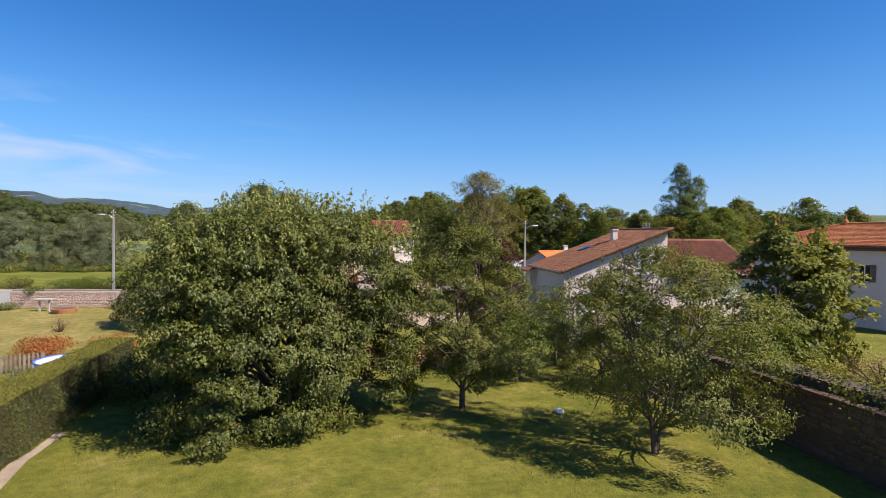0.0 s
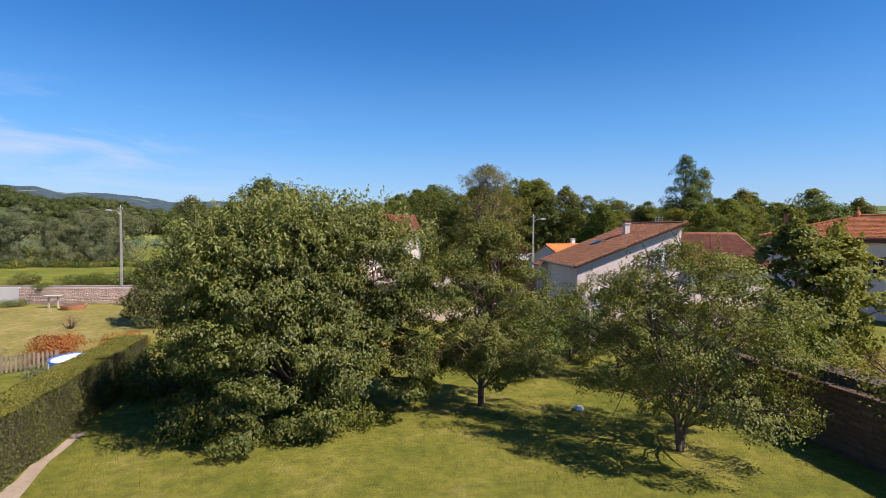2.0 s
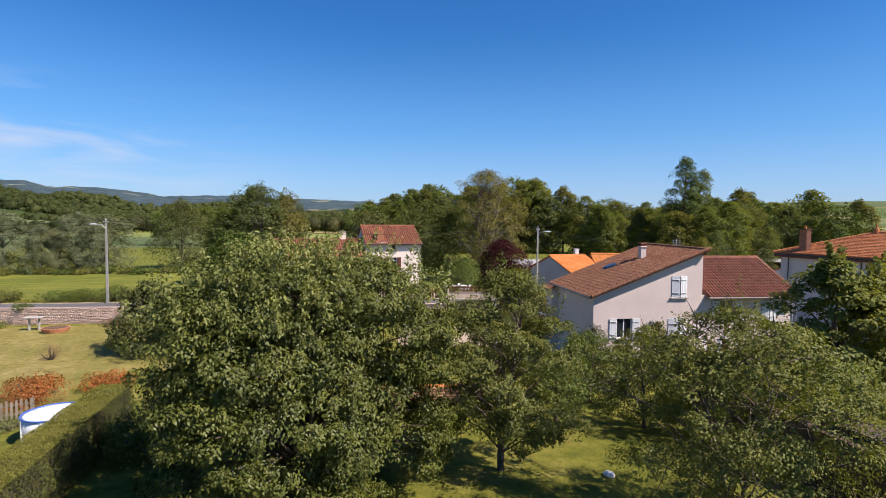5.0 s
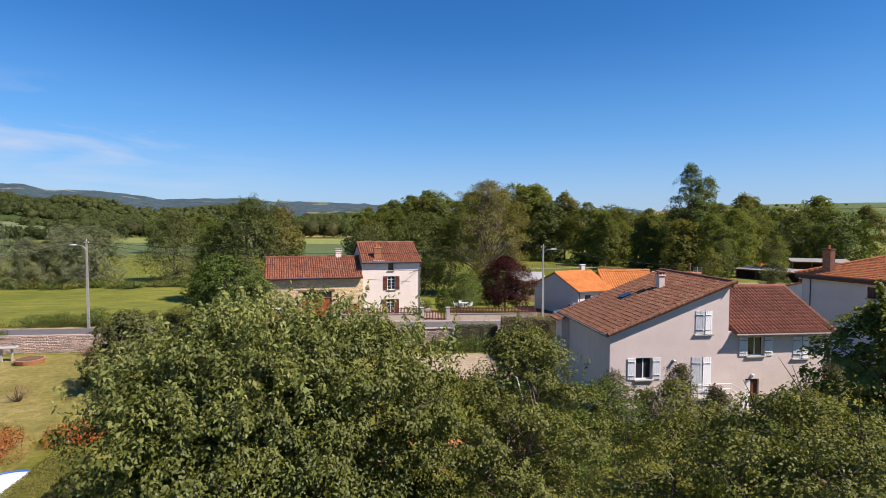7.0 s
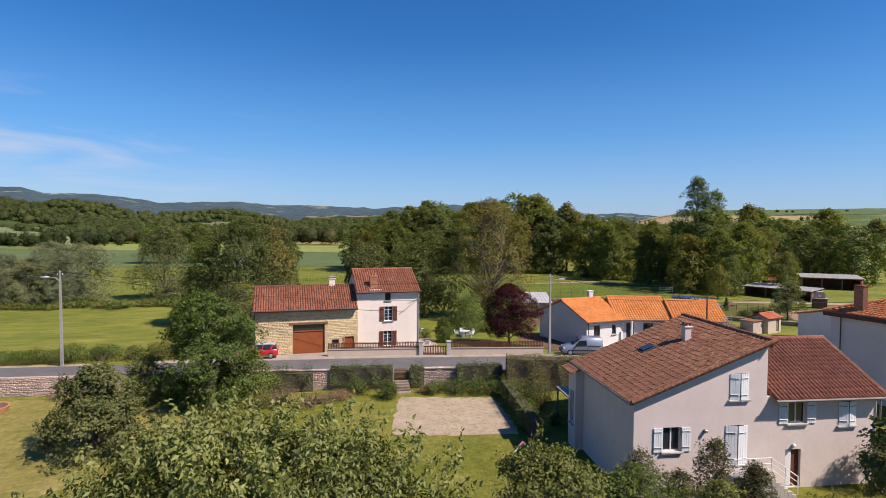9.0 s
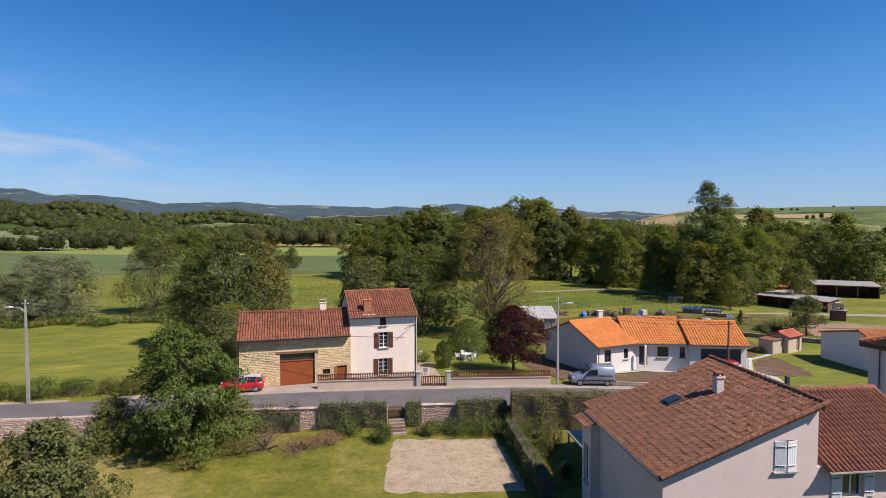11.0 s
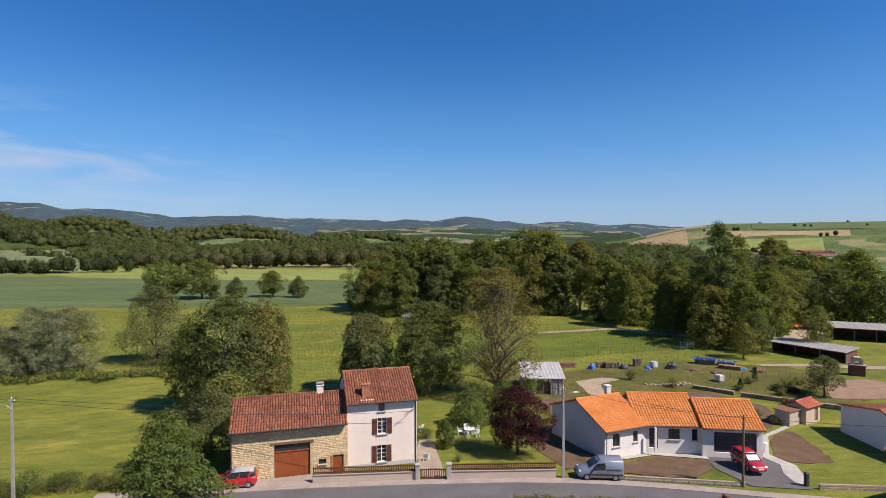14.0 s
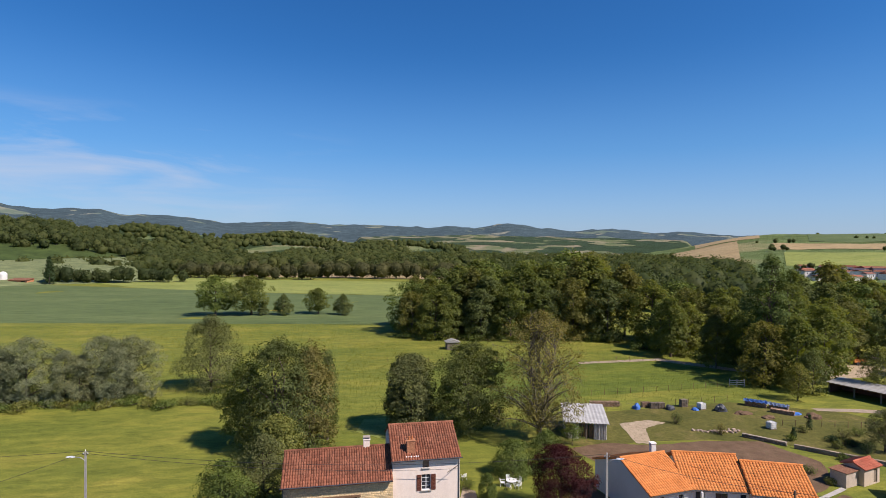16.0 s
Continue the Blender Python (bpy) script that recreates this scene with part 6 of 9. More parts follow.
# ---- garden walls and hedges ----
# garden side of the road: a stone retaining wall in stretches
def road_wall(xa, xb, top, singles, seed, label, cap=0.6):
    ya, yb = float(along(ROAD_S, xa)) - 0.36, float(along(ROAD_S, xb)) - 0.36
    return stone_wall("road_wall", (xa, ya), (xb, yb), -1.55, top, 0.34, 0.15, 0.24, "stone_road", singles, label, seed, cap=cap, proud=0.03, mortar="mortar_pink", rough=0.44)


ya_, yb_ = float(along(ROAD_S, -56)) - 0.36, float(along(ROAD_S, -35)) - 0.36
solid("road_wall", slab([(-56, -1.6), (-35, -1.6), (-35, 0.42), (-56, 0.5)], [], 0.3, Matrix(((1, 0, 0, 0), ((yb_ - ya_) / 21.0, 1, 0, ya_ + 56 * (yb_ - ya_) / 21.0), (0, 0, 1, 0), (0, 0, 0, 1)))), M["render_grey"], pose(0, 0, 0), "smooth grey rendered stretch of the road wall", "wall", kind="structure")
road_wall(-35, -17, 0.36, 260, 4, "pale rubble-stone wall holding the road above the gardens", 0)
road_wall(-17, -6, 0.36, 40, 5, "rubble-stone wall overgrown with bushes")
road_wall(-6, 2.9, 0.34, 160, 6, "rubble-stone wall overgrown with ivy")
road_wall(4.3, 12.6, 0.34, 200, 7, "rubble-stone wall overgrown with ivy")
# little gate in the road wall with steps down
rg = thing("garden_gate", pose(2.95, float(along(ROAD_S, 3.6)) - 0.2, 0, 0, 0, -6), "narrow brown picket gate between ivy-grown walls", "gate")
for k in range(6):
    part("picket", boxed((0.06 + 0.2 * k, 0.16 + 0.2 * k, -0.03, 0.0, -0.55, 0.42 + 0.03 * (k % 2)), bevel=0.006), M["beam"], rg)
part("crossbar", boxed((0.0, 1.26, 0.002, 0.04, -0.4, -0.3), (0.0, 1.26, 0.002, 0.04, 0.15, 0.25)), M["beam"], rg)
stp = bmesh.new()
for k in range(5):
    block(stp, 2.9, 4.2, 60.3 - 0.32 * (k + 1), 60.3 - 0.32 * k, -1.5, -0.55 - 0.16 * k, bevel=0.02)
solid("garden_steps", stp, M["stone_dark"], pose(0, 0, 0), "rough stone steps down from the gate", "steps")
ivy_path = lambda xa, xb, d: [(x, float(along(ROAD_S, x)) + d) for x in np.linspace(xa, xb, 4)]
hedge("ivy_hedge", ivy_path(-2.6, 2.8, -0.35), -0.9, 1.6, 0.75, 330, 0.12, L["ivy"], "ivy hanging over the stone wall", "ivy", 3, 0.4)
hedge("ivy_hedge", ivy_path(4.4, 5.6, -0.35), -1.2, 1.8, 0.7, 330, 0.12, L["ivy"], "ivy pillar beside the little gate", "ivy", 4, 0.3)
hedge("ivy_hedge", ivy_path(8.6, 12.6, -0.45), -1.2, 1.95, 0.8, 330, 0.12, L["ivy"], "ivy hanging over the stone wall", "ivy", 5, 0.42)
hedge("ivy_hedge", ivy_path(-12, -4.2, -0.5), -1.3, 1.7, 1.0, 260, 0.14, L["ivy"], "ivy and brambles over the road wall", "ivy", 6, 0.45)
hedge("ivy_hedge", [(12.2, 57.0), (11.7, 52.0), (11.2, 47.0)], -1.45, 1.5, 1.0, 260, 0.12, L["ivy"], "ivy and brambles over the low boundary wall", "ivy", 17, 0.3)
hedge("privet_hedge", ivy_path(12.9, 26.5, -1.0), -1.4, 2.95, 1.5, 320, 0.11, L["privet"], "clipped privet hedge with pale blossom along the road", "hedge", 7, 0.16)
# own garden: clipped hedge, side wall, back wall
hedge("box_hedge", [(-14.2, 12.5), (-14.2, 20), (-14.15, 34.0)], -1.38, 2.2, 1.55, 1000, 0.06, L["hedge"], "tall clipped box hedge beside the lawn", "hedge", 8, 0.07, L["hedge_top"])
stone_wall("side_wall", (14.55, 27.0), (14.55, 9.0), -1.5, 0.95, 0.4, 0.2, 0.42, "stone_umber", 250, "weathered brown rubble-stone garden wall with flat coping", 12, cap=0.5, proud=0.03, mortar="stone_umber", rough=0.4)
stone_wall("back_wall", (-1.2, 34.3), (6.2, 33.6), -1.5, -0.25, 0.4, 0.16, 0.3, "stone_red", 220, "low reddish rubble wall across the garden", 13, cap=0.34, proud=0.07)
stone_wall("boundary_wall", (12.75, 57.2), (11.5, 47.2), -1.7, -1.0, 0.25, 0.2, 0.4, "stone_dark", 60, "low grey wall between the gardens", 14, cap=0.6)
bm = bmesh.new()
rng = np.random.default_rng(3)
for k in range(24):
    x = -1.15 + 0.305 * k
    y = 34.3 - 0.0946 * (x + 1.2) + 0.2
    block(bm, x, x + 0.29, y - 0.2, y + 0.2, -0.172, -0.118, bevel=0.012)
solid("wall_tiles", bm, M["tile_orange"], pose(0, 0, 0), "orange clay tiles capping the low wall", "coping")

# climbing growth over the side wall
hedge("climber", [(15.6, 22.5), (15.9, 16.5), (16.1, 10)], -0.4, 1.9, 1.7, 210, 0.14, L["fruit"], "tangled climbing shrub spilling over the wall", "climber", 15, 0.45)
at_brush = shrub_mesh(16, 2.6, 2.3, 3200, 0.16, L["dry"], 0.2, 20)
plant("brush_pile", 24.5, 24.6, gz(24.5, 24.6), at_brush, "heap of cut brown branches behind the wall", "brush pile")
# farmhouse front wall with railing and gate
def low_wall(pa, pb, name_label, seed):
    ln = math.hypot(pb[0] - pa[0], pb[1] - pa[1])
    f = thing("front_wall", pose(pa[0], pa[1], 0, 0, 0, math.degrees(math.atan2(pb[1] - pa[1], pb[0] - pa[0]))), name_label, "wall", kind="structure")
    part("base", boxed((0, ln, 0, 0.3, -0.4, 0.72), bevel=0.01), M["render_tan"], f, "brownish rendered base")
    part("coping", boxed((-0.03, ln + 0.03, -0.05, 0.35, 0.722, 0.80), bevel=0.015), M["paving"], f, "pale concrete coping")
    n = int(ln / 0.16)
    rail = part("rail", boxed((0, ln, 0.12, 0.19, 0.90, 0.97), (0, ln, 0.12, 0.19, 1.28, 1.35)), M["oak"], f, "brown timber rail")
    me = bpy.data.meshes.new("baluster")
    b = boxed((-0.042, 0.042, 0.095, 0.118, 0.82, 1.46), bevel=0.006)
    b.to_mesh(me)
    b.free()
    me.materials.append(M["oak"])
    for k in range(n):
        o = hung(new("baluster", me), f)
        o.location = ((k + 0.5) * ln / n, 0, 0)
    return f


low_wall((-2.95, 67.75), (6.2, 66.85), "low grey wall with brown timber railing before the farmhouse", 1)
low_wall((9.4, 66.35), (18.9, 64.95), "low grey wall with brown timber railing before the garden", 2)
for x, y in ((6.38, 66.85), (9.2, 66.45)):
    gp = thing("gate_post", pose(x, y, 0, 0, 0, -6), "pale stone gate post with a cap", "gate post", "gate posts")
    part("shaft", boxed((-0.2, 0.2, -0.2, 0.2, -0.3, 1.4), bevel=0.02), M["concrete"], gp)
    part("cap", boxed((-0.26, 0.26, -0.26, 0.26, 1.402, 1.5), bevel=0.03), M["concrete"], gp)
gt = thing("yard_gate", pose(6.62, 66.82, 0, 0, 0, -8), "brown double-leaf timber yard gate", "gate")
for k in range(2):
    leaf_ = part("gate_leaf", boxed((0.02 + 1.18 * k, 1.17 + 1.18 * k, -0.03, 0.02, 0.2, 0.3), (0.02 + 1.18 * k, 1.17 + 1.18 * k, -0.03, 0.02, 0.9, 1.0)), M["oak"], gt)
    for i in range(7):
        zt = 1.15 - 0.03 * abs(i + 7 * k - 6.5)
        part("slat", boxed((0.05 + 1.18 * k + 0.165 * i, 0.13 + 1.18 * k + 0.165 * i, -0.052, -0.032, 0.1, zt), bevel=0.006), M["oak"], leaf_)
# bungalow kerb wall and pillar
stone_wall("plot_wall", (20.9, 64.75), (34.6, 60.2), -0.2, 0.38, 0.2, 0.19, 0.5, "mortar", 0, "low concrete block wall along the plot", 18, proud=0.01)
stone_wall("plot_wall", (40.6, 58.6), (52.5, 55.5), -0.3, 0.45, 0.2, 0.19, 0.5, "mortar", 0, "low concrete block wall along the plot", 19, proud=0.01)
solid("letterbox_pillar", boxed((-0.16, 0.16, -0.16, 0.16, -0.3, 1.2), bevel=0.02), M["dark_grey"], pose(40.0, 59.4, 0), "dark grey pillar at the driveway", "pillar")


# ---- trees of the gardens ----
def at(name, x, y, meshes, label, category="tree", group="", turn=0.0, size=1.0):
    return plant(name, x, y, gz(x, y) - 0.03, meshes, label, category, group, turn, size)


cherry = at("cherry_tree", -4.85, 26.1, grow(1, 8.95, 4.95, 0.3, "crate", 480, 0.9, 42, 0.1, 0.24, M["bark"], L["cherry"], 0.48, 0.8, 80, 0.45, 0.48, 2, forks=3, spray=0.25, lean=(0.2, 0.3), wild=0.6, tufts=13), "broad cherry tree with drooping dark green leaves to the ground")
def young_shoots(parent, n, h, r, base, lean, seed):
    """Pale young shoots standing out of the upper crown."""
    rng = np.random.default_rng(seed)
    t, a = rng.uniform(0.66, 1.0, n) ** 0.8, rng.uniform(0, 2 * np.pi, n)
    rr = r * PROFILE["crate"](t) * rng.uniform(0.55, 1.0, n) * (1 + 0.16 * np.sin(2 * a + 1) + 0.12 * np.sin(3 * a + 2.1))
    rr = np.where(t > 0.86, rr * rng.uniform(0.3, 1.0, n), rr)
    foot = np.stack([rr * np.cos(a) + lean[0] * t, rr * np.sin(a) + lean[1] * t, base + t * (h - base)], 1)
    way = unit(np.stack([0.45 * np.cos(a), 0.45 * np.sin(a), np.ones(n)], 1) + rng.normal(0, 0.22, (n, 3))) * rng.uniform(0.55, 1.15, (n, 1))
    m = 30
    k = rng.uniform(0, 1, (n, m, 1))
    pos = (foot[:, None] + way[:, None] * k + rng.normal(0, 0.075, (n, m, 3)) * (1.2 - k)).reshape(-1, 3)
    out = unit(rng.normal(0, 0.7, (n * m, 3)) + np.array([0.1, -0.2, 0.6]))
    co, fa = leaves_np(rng, pos, out, 0.165, 0.42, 0.6, 1.1, 0.18)
    raw_part("young_growth", co, fa, L["shoot"], parent, "pale young shoots of the crown", "stuff")


young_shoots(cherry, 480, 9.1, 4.9, 0.5, (0.1, 0.2), 5)
at("cherry_sucker", -11.3, 30.3, shrub_mesh(11, 2.3, 3.6, 7500, 0.13, L["cherry"]), "low leafy cherry growth reaching to the hedge", "bush")
at("plum_tree", 3.1, 26.2, grow(2, 8.4, 3.0, 1.2, "round", 112, 0.72, 42, 0.075, 0.12, M["bark"], L["fruit"], 0.65, 0.3, 40, 0.6, 0.3, 3, forks=2, spray=0.4, shoots=12, wild=0.8, tufts=12), "slender plum tree with fine green leaves and bare lower trunk")
at("apple_tree", 9.0, 20.0, grow(3, 7.7, 4.3, 1.7, "round", 120, 0.85, 46, 0.07, 0.1, M["bark"], L["fruit"], 0.65, 0.4, 60, 0.5, 0.3, 3, forks=2, spray=0.4, shoots=14, wild=0.8, tufts=12), "spreading apple tree with open crown on the lawn")
at("maple_tree", 21.9, 28.5, grow(4, 8.1, 2.8, 0.6, "round", 190, 0.6, 70, 0.17, 0.2, M["bark"], L["lime"], 0.8, 0.3, 26, 0.45, 0.35, 1, forks=2, shoots=10), "lime-green maple with layered leaves")
at("maple_tree", 24.5, 28.3, grow(5, 7.5, 2.3, 0.6, "round", 150, 0.6, 70, 0.17, 0.17, M["bark"], L["lime"], 0.8, 0.3, 22, 0.45, 0.35, 1, shoots=8), "lime-green maple with layered leaves")
for k, (x, y, h, r, sd_) in enumerate(((7.4, 30.6, 3.7, 2.1, 6), (11.6, 29.4, 5.2, 2.3, 7), (10.6, 33.4, 4.2, 2.1, 8), (5.6, 32.4, 3.6, 1.7, 9), (13.2, 26.8, 4.6, 2.3, 10), (16.6, 28.6, 4.4, 2.2, 101), (18.6, 25.4, 4.0, 2.2, 102))):
    at("fruit_tree", x, y, grow(sd_, h, r, 0.5, "round", 46, 0.7, 24, 0.1, 0.1, M["bark"], L["fruit"] if k % 2 else L["dark"], 0.5, 0.2, 18, 0.7, 0.3, 2, wild=0.8, tufts=9), "small bushy fruit tree in the back of the garden", "tree", "small fruit trees")
for x, y, h, r, sd_ in ((11.8, 35.2, 4.2, 1.15, 11), (15.9, 35.3, 4.2, 1.25, 12), (18.3, 35.3, 2.6, 1.0, 13), (26.2, 35.4, 3.2, 1.2, 14), (13.8, 35.0, 2.9, 1.2, 15)):
    at("photinia_shrub", x, y, grow(sd_, h, r, 0.2, "mop", 90, 0.42, 70, 0.085, 0.07, M["bark"], L["photinia"], 0.5, 0.0, 22, 0.9, 0.2, 2), "photinia shrub with red young shoots before the house wall", "shrub", "photinia shrubs")
at("hazel_bush", -17.3, 50.2, grow(21, 5.5, 3.4, 0.3, "dome", 80, 0.95, 26, 0.14, 0.14, M["bark"], L["hazel"], 0.6, 0.3, 30, 0.6, 0.3, 1, forks=3, tufts=11), "wide grey-green hazel bush on the lawn", "bush")
at("walnut_tree", -12.3, 58.4, grow(22, 9.2, 3.9, 0.5, "boxy", 110, 1.1, 30, 0.15, 0.26, M["bark"], L["walnut"], 0.5, 0.4, 30, 0.65, 0.3, 1, tufts=10), "dense dark green round-headed tree beside the road")
at("elder_bush", -9.2, 60.0, grow(23, 4.4, 2.7, 0.2, "dome", 110, 0.7, 70, 0.13, 0.08, M["bark"], L["dark"], 0.55, 0.2, 18, 0.8, 0.3, 1), "green elder bush against the road wall", "bush")
at("elder_bush", -17.6, 60.8, grow(24, 3.8, 2.4, 0.2, "dome", 100, 0.7, 70, 0.13, 0.08, M["bark"], L["fruit"], 0.55, 0.2, 18, 0.8, 0.3, 1), "green elder bush against the road wall", "bush")
at("laurel_bush", 2.0, 57.6, shrub_mesh(25, 1.15, 2.3, 2600, 0.11, L["dark"]), "dark round bush on the lawn", "bush")
# rough growth under the road wall
for k, (x, y, r, h, key) in enumerate(((-6.6, 58.2, 2.6, 1.9, "dry"), (-4.0, 57.4, 1.8, 1.3, "dry"), (-8.6, 57.4, 1.8, 1.5, "fruit"), (-1.8, 58.6, 1.3, 1.0, "dry"), (5.2, 58.9, 0.8, 0.9, "dry"), (3.6, 59.4, 0.7, 0.7, "dry"), (-11.0, 55.6, 1.7, 1.4, "fruit"))):
    at("brush_heap" if key == "dry" else "wild_shrub", x, y, shrub_mesh(30 + k, r, h, 2600 if r > 1 else 900, 0.12, L[key], 0.28, 18), "heap of dry brown brushwood and stems" if key == "dry" else "untidy green shrub below the road wall", "brushwood" if key == "dry" else "shrub")
for k, (x, y, r, h) in enumerate(((6.2, 58.6, 1.3, 1.7), (8.0, 58.3, 1.4, 1.9), (9.8, 58.0, 1.4, 1.8), (11.3, 57.8, 1.3, 1.7), (-0.6, 59.5, 1.2, 1.7))):
    at("cotoneaster", x, y, shrub_mesh(40 + k, r, h, 2400, 0.1, L["ivy"]), "green shrub growing against the stone wall", "shrub", "wall shrubs")
# bushes along the boundary wall
for x, y, r, h, key in ((13.9, 56.0, 1.7, 2.9, "hazel"), (14.6, 54.6, 1.2, 2.2, "hazel"), (13.7, 52.6, 0.8, 1.7, "bronze"), (13.6, 53.2, 0.8, 1.6, "ivy"), (13.4, 49.4, 0.7, 1.3, "ivy")):
    at("wall_shrub", x, y, shrub_mesh(int(x * 9 + y), r, h, 2200 if r > 1 else 900, 0.1, L[key]), "overhanging shrub along the boundary wall", "shrub", "boundary shrubs")
# neighbour's garden
at("azalea_bush", -20.2, 38.8, shrub_mesh(51, 2.6, 2.0, 4600, 0.11, L["orange"]), "orange-red azalea bush behind the picket fence", "bush")
at("azalea_bush", -16.9, 40.6, shrub_mesh(52, 1.5, 1.6, 2600, 0.11, L["orange"]), "orange-red azalea bush behind the hedge", "bush")
at("pale_shrub", -23.5, 37.6, shrub_mesh(53, 1.5, 1.6, 2200, 0.1, L["willow"]), "pale grey-green shrub by the fence", "shrub")
at("grass_clump", -18.9, 34.6, shrub_mesh(54, 0.9, 0.8, 1100, 0.16, L["willow"], 0.2), "tufted grey-green plant by the fence", "plant")
at("bare_shrub", -23.7, 48.9, shrub_mesh(55, 1.0, 1.8, 1500, 0.07, L["dry"], 0.3), "thin leafless round shrub on the lawn", "shrub")
for x, y, r, h, sd_ in ((-34.5, 62.0, 1.3, 1.2, 56), (-33.0, 64.3, 1.2, 1.2, 57), (-24.4, 62.0, 1.3, 0.9, 58)):
    at("box_bush", x, y, shrub_mesh(sd_, r, h, 1600, 0.1, L["dark"] if sd_ < 58 else L["dry"]), "low rounded bush before the stone wall", "bush")
# meadow edge north of the road
for k, (x, y, r, h) in enumerate(((-33, 70.9, 2.0, 1.9), (-30, 70.6, 1.8, 2.1), (-27.2, 70.4, 2.2, 2.7), (-24.4, 70.3, 2.0, 2.2), (-38, 71.2, 1.8, 1.8), (-21.5, 70.2, 1.5, 1.9), (-19.0, 70.0, 1.6, 2.6), (-43, 71.5, 2.2, 2.2))):
    at("roadside_bush", x, y, shrub_mesh(60 + k, r, h, 2400, 0.13, L["dark"] if k < 4 else L["fruit"]), "dark bramble bush on the road verge", "bush", "roadside bushes")
at("elder_tree", -13.6, 77.6, grow(71, 7.2, 3.6, 0.3, "dome", 190, 0.8, 70, 0.15, 0.14, M["bark"], L["hazel"], 0.55, 0.3, 22, 0.7, 0.3, 1), "pale green elder beside the barn")
at("wild_tree", -16.5, 73.0, grow(72, 6.0, 3.2, 0.3, "dome", 170, 0.8, 70, 0.15, 0.12, M["bark"], L["dark"], 0.55, 0.3, 22, 0.7, 0.3, 1), "dark green young tree beside the barn")
# farmhouse garden
at("red_plum_tree", 17.4, 71.6, grow(73, 7.0, 3.3, 1.0, "round", 330, 0.65, 90, 0.12, 0.16, M["bark"], L["plum"], 0.55, 0.2, 24, 0.8, 0.25, 1), "round-headed plum tree with dark red leaves")
at("topiary_bush", 10.5, 75.4, grow(74, 2.9, 1.05, 0.05, "round", 160, 0.3, 70, 0.085, 0.06, M["bark"], L["dark"], 0.6, 0.0, 8, 1.0, 0.5), "clipped egg-shaped evergreen on the lawn", "bush")
at("laurel_bush", 14.9, 82.2, grow(75, 4.6, 3.1, 0.2, "dome", 150, 0.75, 70, 0.14, 0.12, M["bark"], L["dark"], 0.55, 0.2, 16, 0.7, 0.3), "dark spreading bush behind the garden table", "bush")
at("lilac_bush", 19.4, 83.4, grow(76, 5.2, 2.8, 0.4, "dome", 130, 0.75, 70, 0.14, 0.1, M["bark"], L["dark"], 0.55, 0.2, 16, 0.7, 0.3), "green bush beneath the bare tree", "bush")
at("garden_shrub", 8.9, 78.6, shrub_mesh(77, 1.3, 1.9, 1800, 0.1, L["ivy"]), "leafy shrub beside the house wall", "shrub")
at("garden_shrub", 11.0, 70.6, shrub_mesh(78, 0.55, 1.2, 500, 0.07, L["dark"]), "small round shrub behind the railing", "shrub")
at("young_tree", 26.0, 92.6, grow(79, 3.0, 1.9, 1.1, "round", 50, 0.5, 60, 0.13, 0.07, M["bark"], L["dark"], 0.5, 0.2, 10, 0.7, 0.3), "small young garden tree")
# trees behind the houses
at("poplar_tree", 3.3, 101, grow(81, 11.6, 4.5, 0.9, "boxy", 330, 1.0, 84, 0.24, 0.22, M["bark_pale"], L["hazel"], 0.6, 0.3, 26, 0.8, 0.3, 1), "grey-green poplar behind the farmhouse")
at("poplar_tree", 12.1, 99.5, grow(82, 13.6, 5.3, 0.9, "boxy", 380, 1.0, 84, 0.22, 0.24, M["bark_pale"], L["ash"], 0.6, 0.3, 28, 0.8, 0.3, 1), "broad fresh green poplar behind the farmhouse")
at("thin_tree", 21.8, 94.7, grow(83, 19.0, 6.6, 2.4, "round", 340, 1.05, 58, 0.21, 0.34, M["bark_pale"], L["bronze"], 0.5, 0.2, 120, 0.8, 0.2, 5, forks=3), "tall thinly leaved tree with bronze young foliage")
at("ash_tree", -14.6, 92.7, grow(84, 15.6, 5.4, 0.7, "boxy", 90, 1.9, 22, 0.24, 0.36, M["bark"], L["ash"], 0.5, 0.4, 34, 0.8, 0.4, 1, forks=2, tufts=14), "massive olive-green ash tree at the edge of the meadow")
at("ash_tree", -10.6, 95.0, grow(87, 14.4, 3.8, 0.7, "boxy", 60, 1.7, 22, 0.24, 0.3, M["bark"], L["bronze"], 0.5, 0.4, 24, 0.85, 0.4, 1, tufts=14), "olive-brown ash tree with young foliage")
at("ash_tree", -19.6, 96.0, grow(85, 12.4, 4.2, 0.4, "boxy", 60, 1.7, 22, 0.24, 0.3, M["bark"], L["forest"], 0.5, 0.4, 24, 0.85, 0.4, 1, tufts=14), "dark green tree at the edge of the meadow")
at("maple_bush", -13.8, 87.6, grow(88, 6.8, 3.2, 0.3, "dome", 80, 1.1, 95, 0.22, 0.14, M["bark"], L["lime"], 0.7, 0.3, 14, 0.8, 0.4), "bright green young maple before the ash trees", "tree")
at("white_willow", -34.6, 128.0, grow(89, 14.2, 6.3, 0.3, "dome", 200, 1.35, 110, 0.26, 0.26, M["bark"], L["hazel"], 0.4, 0.3, 24, 0.85, 0.4, 1), "full grey-green willow at the edge of the meadow")
at("weeping_birch", -9.0, 98.2, grow(86, 12.6, 2.1, 1.0, "column", 90, 0.8, 80, 0.2, 0.16, M["bark_pale"], L["ash"], 0.35, 1.4, 20, 1.8, 0.3, 1), "weeping birch with hanging twigs")
willow_kinds = [grow(90 + k, 12.2, 5.4, 0.2, "boxy" if k else "dome", 210, 1.05, 105, 0.22, 0.22, M["bark"], L["willow"], 0.5, 0.3, 14, 0.8, 0.3, sides=4, tri=True) for k in range(3)]
